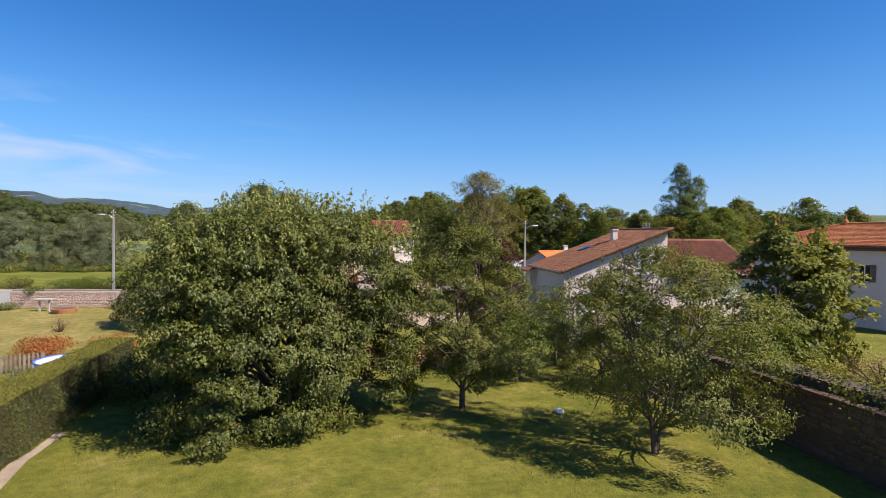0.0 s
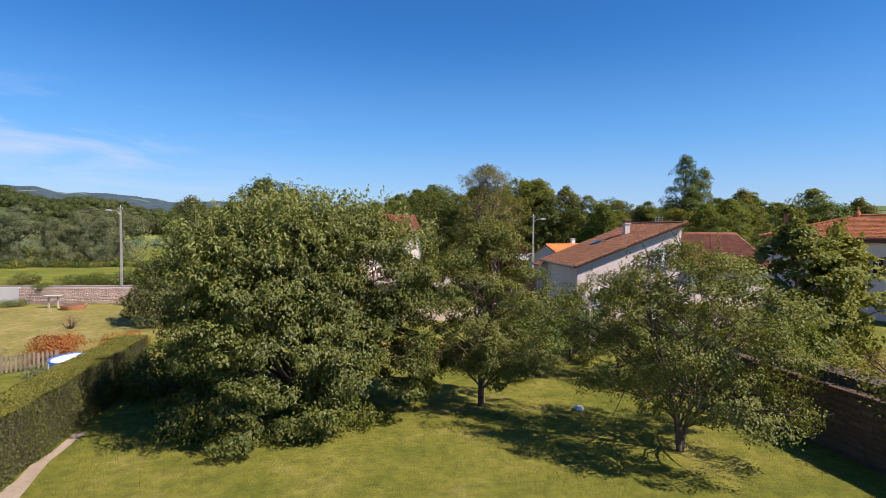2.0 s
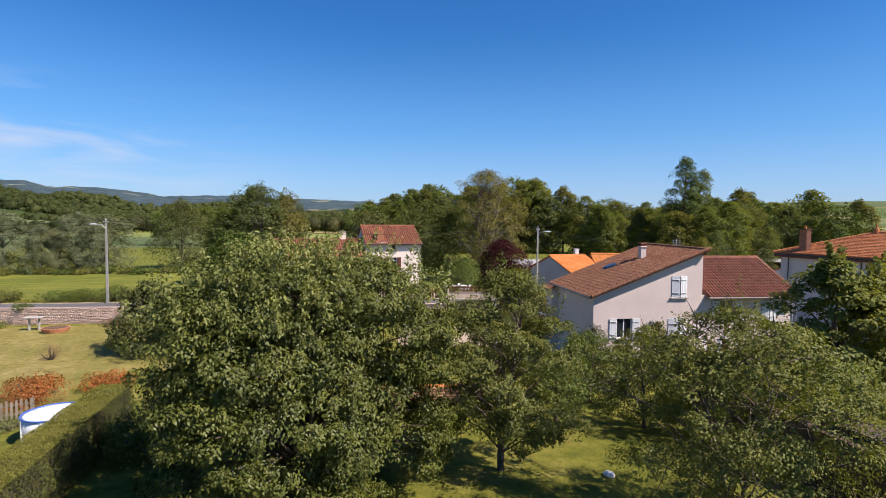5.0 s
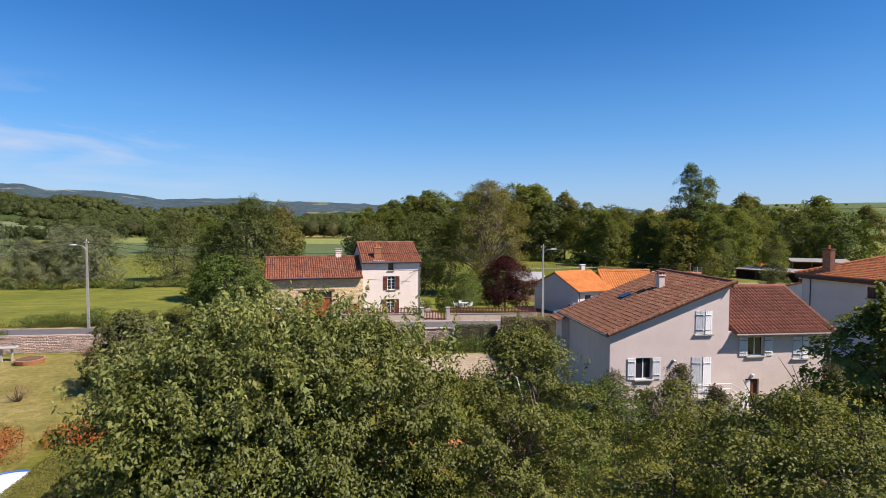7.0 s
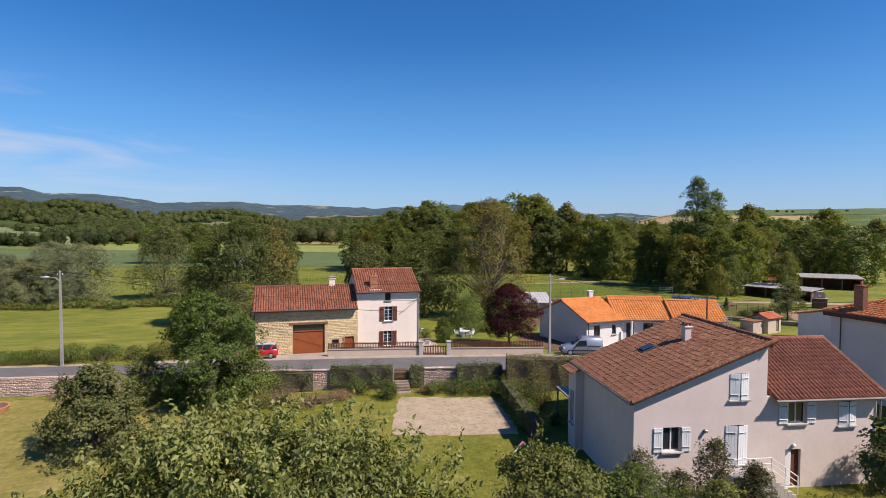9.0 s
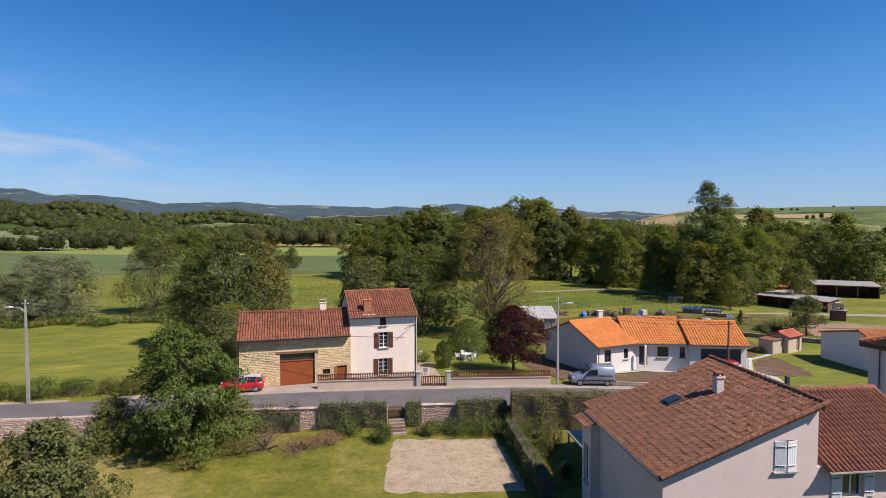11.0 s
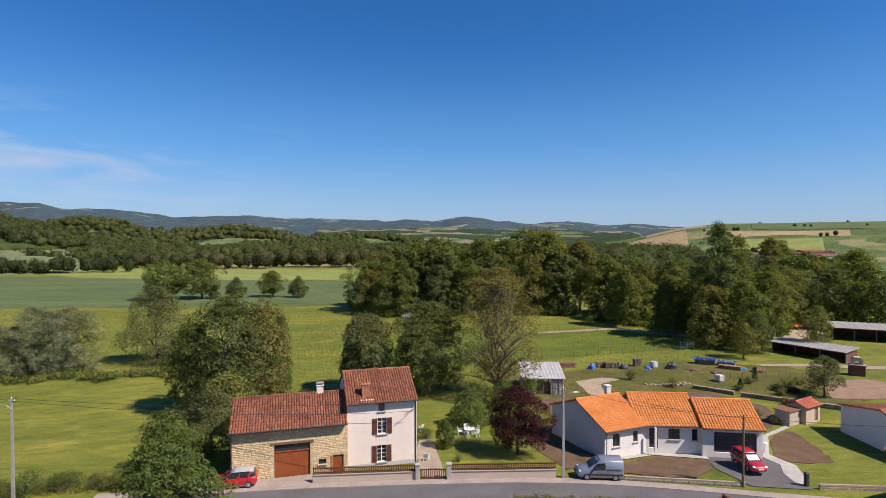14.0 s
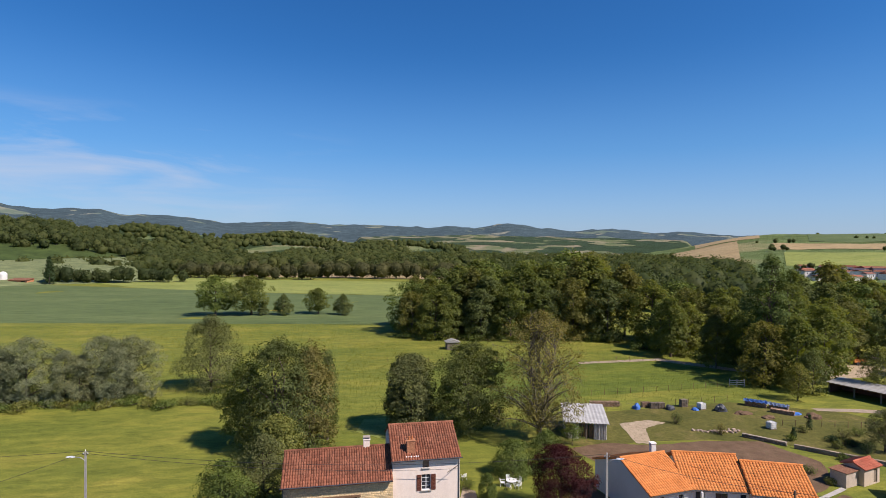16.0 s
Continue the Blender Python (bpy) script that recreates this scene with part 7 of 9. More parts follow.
for k, (x, y, s) in enumerate(((-78, 120, 1.0), (-71, 122, 0.85), (-64, 121, 0.95), (-58, 122, 0.75), (-52, 122.5, 0.95), (-47.3, 124, 0.92), (-88, 121, 1.0), (-97, 119, 1.1), (-74.5, 120.5, 0.7), (-67.5, 121, 0.75), (-55, 121, 0.7), (-49, 122, 0.85))):
    at("willow_tree", x, y, willow_kinds[(k * 2) % 3], "grey-green willow in the hedgerow between meadows", "tree", "hedgerow willows", 47 * k, s)
low_kinds = [shrub_mesh(95 + k, 2.0, 1.3, 900, 0.24, L["fruit" if k else "dark"]) for k in range(2)]
for k in range(26):
    x = -86 + 3.4 * k
    if -18 < x:
        break
    at("hedgerow_shrub", x, 117.5 + 1.2 * math.sin(k * 1.7), low_kinds[k % 2], "low bramble in the hedgerow", "shrub", "hedgerow brambles", 31 * k, 1.15 + 0.3 * ((k * 7) % 5) / 5)
# field trees far out
field_kinds = [grow(110 + k, 11.5, 5.6, 2.2 if k < 2 else 0.4, "round" if k < 2 else "dome", 130, 1.35, 70, 0.4, 0.3, M["bark"], L[("dark", "forest", "ash")[k]], 0.6, 0.2, 10, 0.75, 0.3, sides=5, tri=True) for k in range(3)]
for x, y, k, s in ((-67, 240, 0, 1.32), (-53.5, 241, 1, 1.35), (-49, 240, 2, 0.45), (-41, 240, 2, 0.72), (-27.7, 243, 1, 0.9), (-17.6, 239, 2, 0.72), (22, 195, 2, 0.5)):
    at("field_tree", x, y, field_kinds[k], "round-headed tree standing at the edge of the wheat field", "tree", "field trees", 70 * s, s)

# the wood along the river
wood_kinds = []
for k in range(7):
    shape = ("round", "boxy", "dome", "round", "boxy", "round", "dome")[k]
    key = ("forest", "forest_warm", "forest", "dark", "ash", "forest", "forest_warm")[k]
    wood_kinds.append(grow(130 + k, 19.0, (6.6, 7.2, 6.2, 7.0, 6.4, 7.4, 6.0)[k], (1.2, 0.8, 1.5, 0.4, 1.4, 0.6, 2.4)[k], shape, 120, 1.75, 62, 0.46, 0.3, M["bark_pale" if k % 3 == 0 else "bark"], L[key], 0.8, 0.25, 14, 0.75, 0.5, sides=4, tri=True))
rng = np.random.default_rng(77)
FRONT = [(2, 190), (8, 184), (22, 181), (40, 180), (55, 178), (64, 178), (70, 164), (76, 152), (86, 142), (90, 132), (100, 152), (120, 158), (150, 165)]
CROWN = [(0, 13), (6, 17.2), (17, 19.2), (33, 21.8), (45, 23.2), (56, 22.6), (64, 25.2), (74, 23.4), (87, 21.6), (98, 19), (106, 16), (120, 16), (133, 20.4), (146, 23.4), (160, 17)]
spots = []
for x in np.arange(6, 172, 6.6):
    y0 = float(along(FRONT, x))
    for row in range(3):
        spots.append((x + rng.uniform(-2.8, 2.8) + row * 2.2, y0 + 1 + row * 9.5 + rng.uniform(-3.5, 3.5), row))
for k, (x, y, row) in enumerate(spots):
    top = float(along(CROWN, x)) * (y - 10) / 175 + 0.0
    s = top / 19.0 * rng.uniform(*((0.62, 0.92), (0.84, 1.0), (0.88, 1.04))[row])
    at("forest_tree", x, y, wood_kinds[int(rng.integers(7))], "tall green deciduous tree in the river wood", "tree", "river wood", float(rng.uniform(0, 360)), s)
# undergrowth at the foot of the wood
for k in range(30):
    x = 6 + 4.6 * k
    y = float(along(FRONT, x)) - 2.2 + rng.uniform(-1.2, 1)
    at("thicket_bush", x, y, low_kinds[k % 2], "dark thicket at the foot of the wood", "bush", "wood edge thickets", 53 * k, rng.uniform(1.2, 2.3))
at("forest_tree", 88.0, 128.5, grow(151, 23.5, 4.2, 3.0, "boxy", 75, 1.5, 150, 0.34, 0.35, M["bark"], L["forest"], 0.6, 0.3, 24, 0.8, 0.25, 1, tri=True), "green deciduous tree beside the tall poplar", "tree", "river wood")
at("tall_poplar", 82.2, 127.5, grow(150, 27.0, 5.4, 1.0, "round", 105, 1.5, 190, 0.3, 0.36, M["bark"], L["dark"], 0.6, 0.3, 60, 0.8, 0.35, 2, tri=True), "very tall dark poplar standing above the wood")
for k, (x, y, s) in enumerate(((92, 124, 0.82), (89, 134, 0.95), (76, 137, 0.75), (97, 131, 0.8), (104, 137, 0.85), (112, 140, 0.8), (122, 136, 0.8), (132, 140, 1.05), (128, 128, 0.85), (140, 132, 0.9), (72, 150, 0.8))):
    at("forest_tree", x, y, wood_kinds[(k * 3) % 7], "tall green deciduous tree near the open sheds", "tree", "river wood", 61 * k, s)
for x, y, s, k in ((76.6, 121.5, 0.7, 1), (82.6, 120.0, 0.74, 0)):
    at("forest_tree", x, y, wood_kinds[k], "spreading green tree behind the stacked firewood", "tree", "river wood", 140 * k, s)
at("young_tree", 81.6, 114.6, grow(156, 8.2, 3.2, 0.6, "round", 120, 0.85, 60, 0.2, 0.12, M["bark"], L["ash"], 0.5, 0.2, 16, 0.8, 0.3), "yellow-green young tree at the edge of the wood")
at("young_ash", 93.5, 112.5, grow(153, 9.5, 2.9, 2.0, "round", 130, 0.8, 60, 0.2, 0.16, M["bark_pale"], L["lime"], 0.5, 0.2, 20, 0.8, 0.3), "light green young tree beside the open shed")
at("young_tree", 75.3, 110.6, grow(155, 7.0, 2.6, 1.2, "round", 90, 0.8, 60, 0.18, 0.1, M["bark"], L["fruit"], 0.5, 0.2, 14, 0.8, 0.3), "light green young tree beside the low shed")
at("garden_tree", 69.0, 86.4, grow(152, 5.9, 2.5, 1.3, "round", 110, 0.7, 60, 0.17, 0.14, M["bark"], L["hazel"], 0.5, 0.2, 16, 0.8, 0.3), "bushy tree in the allotment")
for x, y, h, r, key in ((60.3, 92.8, 1.5, 0.5, "conifer"), (58.8, 91.4, 1.4, 0.8, "dark"), (65.2, 89.1, 2.2, 1.3, "fruit"), (65.9, 85.9, 2.9, 1.25, "conifer_ball"), (66.1, 88.4, 1.6, 1.1, "conifer_ball"), (64.6, 90.6, 1.4, 1.2, "conifer_ball"), (67.8, 92.0, 2.2, 1.6, "hazel"), (52.9, 77.6, 1.3, 1.2, "fruit"), (65.2, 95.6, 2.4, 0.6, "conifer"), (63.3, 94.6, 1.5, 1.0, "hazel"), (63.2, 88.0, 1.8, 1.0, "fruit"), (70.5, 92.4, 2.2, 1.1, "dark"), (46.0, 100.5, 2.6, 1.3, "ash"), (50.0, 95.0, 2.2, 1.1, "bronze"), (52.5, 80.5, 1.5, 1.2, "ivy"), (75, 93, 2.0, 1.3, "fruit"), (60.5, 84.0, 1.3, 0.9, "ivy"), (27.0, 96.4, 2.4, 1.4, "dark")):
    if key == "conifer":
        ms = grow(int(x * 7), h, r, 0.05, "cone", 60, 0.22, 60, 0.09, 0.05, M["bark"], L[key], 0.3, 0.0, 6, 1.0, 0.4)
    else:
        ms = shrub_mesh(int(x * 7 + y), r, h, 1500 if key == "conifer_ball" else 900, 0.12, L["conifer" if key == "conifer_ball" else key])
    at("garden_conifer" if key == "conifer" else "garden_shrub", x, y, ms, "dark pointed conifer in the allotment" if key == "conifer" else "rounded shrub in the allotment", "conifer" if key == "conifer" else "shrub")
spruce = grow(160, 19, 4.2, 0.5, "cone", 120, 1.2, 40, 0.6, 0.3, M["bark"], L["conifer"], 0.4, 0.3, 10, 0.6, 0.4)
at("spruce_tree", -224, 408, spruce, "dark spruce at the far field corner")


# ---- distant woods ----
def lump_sphere(level):
    bm = bmesh.new()
    bmesh.ops.create_icosphere(bm, subdivisions=level, radius=1.0)
    co = np.array([v.co[:] for v in bm.verts])
    fa = np.array([[v.index for v in f.verts] for f in bm.faces])
    bm.free()
    return co, fa


LUMPS = {k: lump_sphere(k) for k in (1, 2)}


def far_wood(name, spots_, hmin, hmax, foliage, label, seed, per=46, zf=gz, level=2, fine=1.0):
    """Far trees, each an uneven leafy crown over a stem, joined because nobody could count them."""
    rng = np.random.default_rng(seed)
    pos, out, stems, cores = [], [], [], []
    ball, ball_f = LUMPS[level]
    for x, y in spots_:
        h = rng.uniform(hmin, hmax)
        r = h * rng.uniform(0.38, 0.6)
        z = zf(x, y)
        ph = rng.uniform(0, 6.28, 3)
        swell = lambda q: 1 + 0.16 * np.sin(q[:, :1] * 4 + ph[0]) * np.sin(q[:, 2:] * 5 + ph[1]) + 0.1 * np.sin(q[:, 1:2] * 7 + ph[2])
        mid, ax = np.array([x, y, z + h * 0.5]), np.array([r, r, h * 0.5])
        d = unit(rng.normal(0, 1, (per, 3)) + np.array([0, -0.45, 0.25]))
        pos.append(mid + d * (rng.uniform(0.74, 1.06, (per, 1)) * swell(d)) * ax)
        out.append(d)
        cores.append(mid + ball * (0.8 * swell(ball) * rng.uniform(0.93, 1.07, (len(ball), 1))) * ax)
        stems.append((np.array([[x, y, z - 0.5], [x + rng.normal(0, 0.3), y, z + h * 0.5]]), np.array([0.3, 0.15])))
    pos, out = np.concatenate(pos), np.concatenate(out)
    ln = (hmin + hmax) / 2 * 0.13 * fine
    co, fa = leaves_np(rng, pos, out, ln, 0.9, 0.1, 0.8, 0.18, False, True)
    core_f = np.concatenate([ball_f + len(co) + i * len(ball) for i in range(len(cores))])
    ob = new(name, fast_mesh(name, np.concatenate([co] + cores), np.concatenate([fa, core_f]), foliage))
    ob.data.polygons.foreach_set("use_smooth", np.arange(len(fa) + len(core_f)) >= len(fa))
    tagged(ob, label, "wood", kind="stuff")
    co, fa = tubes_np(stems, 4)
    hung(new("stems", fast_mesh("stems", co, fa, M["bark"])), ob)
    return ob


rng = np.random.default_rng(5)
far_wood("field_edge_trees", [(x + rng.uniform(-2, 2), 462 - 0.30 * x * (x > -60) + 0.0 * x + rng.uniform(-7, 10) + (20 if x < -100 else 0)) for x in np.arange(-165, 130, 7.0)], 9, 16, L["far_warm"], "row of trees along the far field edge", 1, 260, fine=0.7)
far_wood("valley_wood", [(x + rng.uniform(-9, 9), y + rng.uniform(-9, 9)) for y in np.arange(520, 900, 20) for x in np.arange(-330 - (y - 520) * 0.35, 640, 14) if not (-130 < x < 60 and y < 560) and rng.uniform() < 0.9], 11, 17, L["far"], "broad mixed wood filling the valley floor", 2, 90)
far_wood("river_wood_back", [(x + rng.uniform(-5, 5), y + rng.uniform(-5, 5)) for y in np.arange(238, 500, 15) for x in np.arange(60 + max(0, y - 330) * 0.35, 260 + (y - 238) * 0.8, 13) if rng.uniform() < 0.85 and not (x > 235 and y < 420) and not (math.atan2(x, y - 17) > 0.62 and y > 200)], 13, 19, L["far"], "river wood continuing behind the first trees", 3, 260, fine=0.55)
far_wood("left_field_bushes", [(-226 + 6.5 * k + rng.uniform(-2, 2), 418 + rng.uniform(-5, 5) + 1.2 * k) for k in range(13)], 8, 14, L["far"], "bushes along the corner of the wheat field", 4, 240, fine=0.7)
far_wood("right_trees", [(x + rng.uniform(-6, 6), y + rng.uniform(-6, 6)) for y in np.arange(165, 330, 22) for x in np.arange(165, 330, 19) if rng.uniform() < 0.6 and x < 170 + (y - 165) * 1.1 and math.atan2(x, y - 17) < 0.62], 10, 17, L["far"], "trees behind the open sheds", 6, 200, fine=0.6)


def hill_spots(n, az0, az1, d0, d1, seed):
    rng = np.random.default_rng(seed)
    a, d = np.radians(rng.uniform(az0, az1, n)), rng.uniform(d0, d1, n)
    return [(float(q * math.sin(p)), float(q * math.cos(p))) for p, q in zip(a, d)]


hill_ob = bpy.data.objects["near_wooded_hill"]
hv = np.empty(len(hill_ob.data.vertices) * 3, np.float32)
hill_ob.data.vertices.foreach_get("co", hv)
hv = hv.reshape(-1, 3)


def on_hill(x, y):
    i = np.argmin((hv[:, 0] - x) ** 2 + (hv[:, 1] - y) ** 2)
    return float(hv[i, 2]) - 1


far_wood("hillside_wood", [q for q in hill_spots(1750, -60, -17, 570, 960, 12) if math.hypot(*q) > 700 or q[0] > -0.36 * q[1]], 10, 16, L["far"], "broad-leaved wood covering the hillside", 7, 64, on_hill, 1)
mid_ob = bpy.data.objects["middle_hills"]
mv = np.empty(len(mid_ob.data.vertices) * 3, np.float32)
mid_ob.data.vertices.foreach_get("co", mv)
mv = mv.reshape(-1, 3)


def on_middle(x, y):
    i = np.argmin((mv[:, 0] - x) ** 2 + (mv[:, 1] - y) ** 2)
    return float(mv[i, 2]) - 2


def clearing(x, y):
    return noise.noise(Vector((x * 0.006, y * 0.006, 3.3))) > 0.27


far_wood("middle_hill_wood", [q for q in hill_spots(3400, -48, 14, 900, 1750, 15) if not clearing(*q)], 13, 20, L["far"], "mixed wood with clearings over the lower hills", 8, 22, on_middle, 1)

rng = np.random.default_rng(29)
far_wood("hillside_hedge", [(q * math.sin(radians(az)), q * math.cos(radians(az))) for az, q in [(a0 + rng.uniform(0, w0), q0 + rng.uniform(-14, 14)) for a0, w0, q0, n0 in ((36, 2.4, 745, 5), (42, 3, 752, 3), (35, 3, 866, 4), (37, 12, 1210, 3), (37, 3, 540, 4), (42, 6, 960, 4)) for _ in range(n0)]], 4, 8, L["far"], "hedge trees between the fields of the slope", 9, 70, lambda x, y: 44 * float(ease(24, 37, math.degrees(math.atan2(x, y)))) * math.sin(min(1, max(0, (math.hypot(x, y) - 430) / 1070 / 0.8)) * math.pi / 2) ** 1.2 + 1)

# far village on the slope
rng = np.random.default_rng(41)
hf = bpy.data.objects["field_hillside"]
hv2 = np.empty(len(hf.data.vertices) * 3, np.float32)
hf.data.vertices.foreach_get("co", hv2)
hv2 = hv2.reshape(-1, 3)


def far_house(x, y, z, turn, s, wall, roof):
    h = thing("village_house", pose(x, y, z, 0, 0, turn), "distant village house with pale walls and red roof", "house", "village houses")
    part("wall", slab([(-5 * s, -3), (5 * s, -3), (5 * s, 4 * s), (-5 * s, 4 * s)], [(-3 * s, -1.8 * s, 1.2 * s, 2.6 * s), (1.8 * s, 3 * s, 1.2 * s, 2.6 * s), (-0.5 * s, 0.6 * s, 0, 2.2 * s)], 0.4, pose(0, -4 * s, 0)), M[wall], h)
    part("wall", boxed((-5 * s, 5 * s, -4 * s + 0.45, 4 * s, -3, 4 * s)), M[wall], h)
    part("roof", slab([(-4.5 * s, 4 * s + 0.05), (4.5 * s, 4 * s + 0.05), (0, 5.4 * s)], [], 10.8 * s, pose(-5.4 * s, 0, 0, 0, 0, -90)), M[roof], h)
    for u in (-2.4, 2.4):
        part("window", boxed((u * s - 0.6 * s, u * s + 0.6 * s, -4 * s + 0.2, -4 * s + 0.3, 1.2 * s, 2.6 * s)), M["glass"], h)


for k in range(34):
    a = radians(39.0 + 7.0 * k / 34 + rng.uniform(-0.4, 0.4))
    d = 515 + rng.uniform(-22, 45)
    x, y = d * math.sin(a), 17 + d * math.cos(a)
    i = np.argmin((hv2[:, 0] - x) ** 2 + (hv2[:, 1] - y) ** 2)
    far_house(x, y, float(hv2[i, 2]) + 0.3, rng.uniform(-60, 60), rng.uniform(0.65, 1.05), ("render_new", "render_white", "render_new")[k % 3], ("tile_canal", "tile_brown", "tile_dark")[k % 3])
bn = thing("field_barn", pose(-252, 412, gz(-252, 412), 0, 0, -8), "low brown farm barn at the corner of the wheat field", "barn")
part("wall", slab([(0, -0.5), (13, -0.5), (13, 2.7), (0, 2.7)], [(1.5, 5.0, 0, 2.2), (8.5, 11.5, 0, 2.2)], 0.3, I4), M["brick"], bn, "brown brick wall")
part("wall", boxed((0, 13, 5.7, 6.0, -0.5, 3.6)), M["brick"], bn, "brown brick wall")
part("wall", slab([(0, -0.5), (5.4, -0.5), (5.4, 2.7), (0, 3.5)], [], 0.3, pose(0, 5.7, 0, 0, 0, -90)), M["brick"], bn, "brown brick wall")
part("wall", slab([(0, -0.5), (5.4, -0.5), (5.4, 3.5), (0, 2.7)], [], 0.3, pose(13, 0.3, 0, 0, 0, 90)), M["brick"], bn, "brown brick wall")
part("roof", slab([(-0.6, 2.62), (6.6, 3.75), (6.6, 3.9), (-0.6, 2.77)], [], 14, pose(13.5, 0, 0, 0, 0, 90)), M["tile_brown"], bn, "shallow brown tile roof")
sl_ = thing("white_silo", pose(-259, 418, gz(-259, 418)), "round white farm silo beside the barn", "silo")
part("shell", tube([(0, 0, -0.5), (0, 0, 6.2)], [2.4, 2.4], 20), M["render_new"], sl_)
part("dome", tube([(0, 0, 6.202), (0, 0, 7.3), (0, 0, 8.0), (0, 0, 8.2)], [2.45, 2.0, 1.1, 0.2], 20), M["render_new"], sl_, "domed white cap")
far_house(-279, 424, gz(-279, 424), -10, 0.7, "render_new", "tile_canal")


# ---- grass that stands ----
def blades(name, n, x0, x1, y0, y1, length, foliage, label, seed, ok=lambda x, y: True, ratio=0.12):
    """Blades of grass over a stretch of ground."""
    rng = np.random.default_rng(seed)
    x, y = rng.uniform(x0, x1, n), rng.uniform(y0, y1, n)
    clump = np.sin(x * 1.7 + np.sin(y * 1.3)) * np.sin(y * 1.9 + np.sin(x * 0.9))
    keep = (clump + rng.normal(0, 0.6, n) > -0.2) & ok(x, y)
    x, y = x[keep], y[keep]
    pos = np.stack([x, y, ground_z(x, y) - 0.01], 1)
    out = np.tile([0, 0, 1.4], (len(x), 1)) + rng.normal(0, 0.3, (len(x), 3))
    co, fa = leaves_np(rng, pos, out, length, ratio, 0.0, 0.35, 0.1, True, True)
    return tagged(new(name, fast_mesh(name, co, fa, foliage)), label, "grass", kind="stuff")


blades("lawn_grass", 70000, -13, 14.3, 11, 34, 0.075, L["blade"], "short dry-tipped lawn grass", 1, ratio=0.2)
blades("garden_grass", 30000, -12, 12, 36, 58, 0.09, L["blade"], "short lawn grass of the back garden", 2, lambda x, y: ~((x > 1.2) & (x < 11.2) & (y > 47.5)), 0.2)
blades("meadow_grass", 34000, -75, -10, 71, 118, 0.16, L["stalk"], "tall yellowing meadow grass", 3, lambda x, y: (y > along(ROAD_N, x) + 1.2) & ~((x > -12) & (y < 82)))
blades("pasture_grass", 60000, -10, 85, 100, 176, 0.4, L["stalk"], "tall meadow grass before the wood", 4, lambda x, y: (y > 112) | (x < 25))
blades("far_meadow_grass", 40000, -130, 5, 124, 215, 0.55, L["stalk"], "yellow meadow grass before the wheat", 5)
blades("verge_grass", 9000, -60, -17, 69.5, 72.5, 0.4, L["tuft"], "rough grass on the road verge", 6, lambda x, y: y > along(ROAD_N, x) + 0.4)


# ---- vehicles ----
def loft(secs):
    """A closed hull through rings of points."""
    bm = bmesh.new()
    rows = [[bm.verts.new(p) for p in s] for s in secs]
    n = len(rows[0])
    for a, b in zip(rows, rows[1:]):
        for k in range(n):
            bm.faces.new((a[k], a[(k + 1) % n], b[(k + 1) % n], b[k]))
    bm.faces.new(rows[0][::-1])
    bm.faces.new(rows[-1])
    bmesh.ops.recalc_face_normals(bm, faces=list(bm.faces))
    return bm


def hoop(x, w, z0, z1, b=0.12, top=None):
    """A rounded cross-section; top narrows its upper edge."""
    t = w if top is None else top
    return [(x, -w + b, z0), (x, w - b, z0), (x, w, z0 + b), (x, (w + t) / 2 + 0.01, (z0 + z1) / 2), (x, t, z1 - b * 0.7), (x, t - b, z1), (x, -t + b, z1), (x, -t, z1 - b * 0.7), (x, -(w + t) / 2 - 0.01, (z0 + z1) / 2), (x, -w, z0 + b)]


def smooth(ob):
    ob.data.polygons.foreach_set("use_smooth", np.ones(len(ob.data.polygons), bool))
    return ob


def wheels(car, L_, W, r, xs_):
    for x in xs_:
        for s in (-1, 1):
            y = s * (W / 2 - 0.1)
            bm = bmesh.new()
            ring(bm, [(x, y - 0.1, r), (x, y - 0.09, r), (x, y + 0.09, r), (x, y + 0.1, r)], [r * 0.88, r, r, r * 0.88], 20)
            wh = part("wheel", bm, M["rubber"], car, "black tyre")
            bm = bmesh.new()
            ring(bm, [(x, y + s * 0.1005, r), (x, y + s * 0.112, r)], [r * 0.62, r * 0.55], 16)
            for k in range(5):
                a = k * 2 * math.pi / 5
                ring(bm, [(x, y + s * 0.116, r), (x + r * 0.56 * math.cos(a), y + s * 0.116, r + r * 0.56 * math.sin(a))], 0.03, 5)
            part("rim", bm, M["rim"], wh, "grey alloy rim")


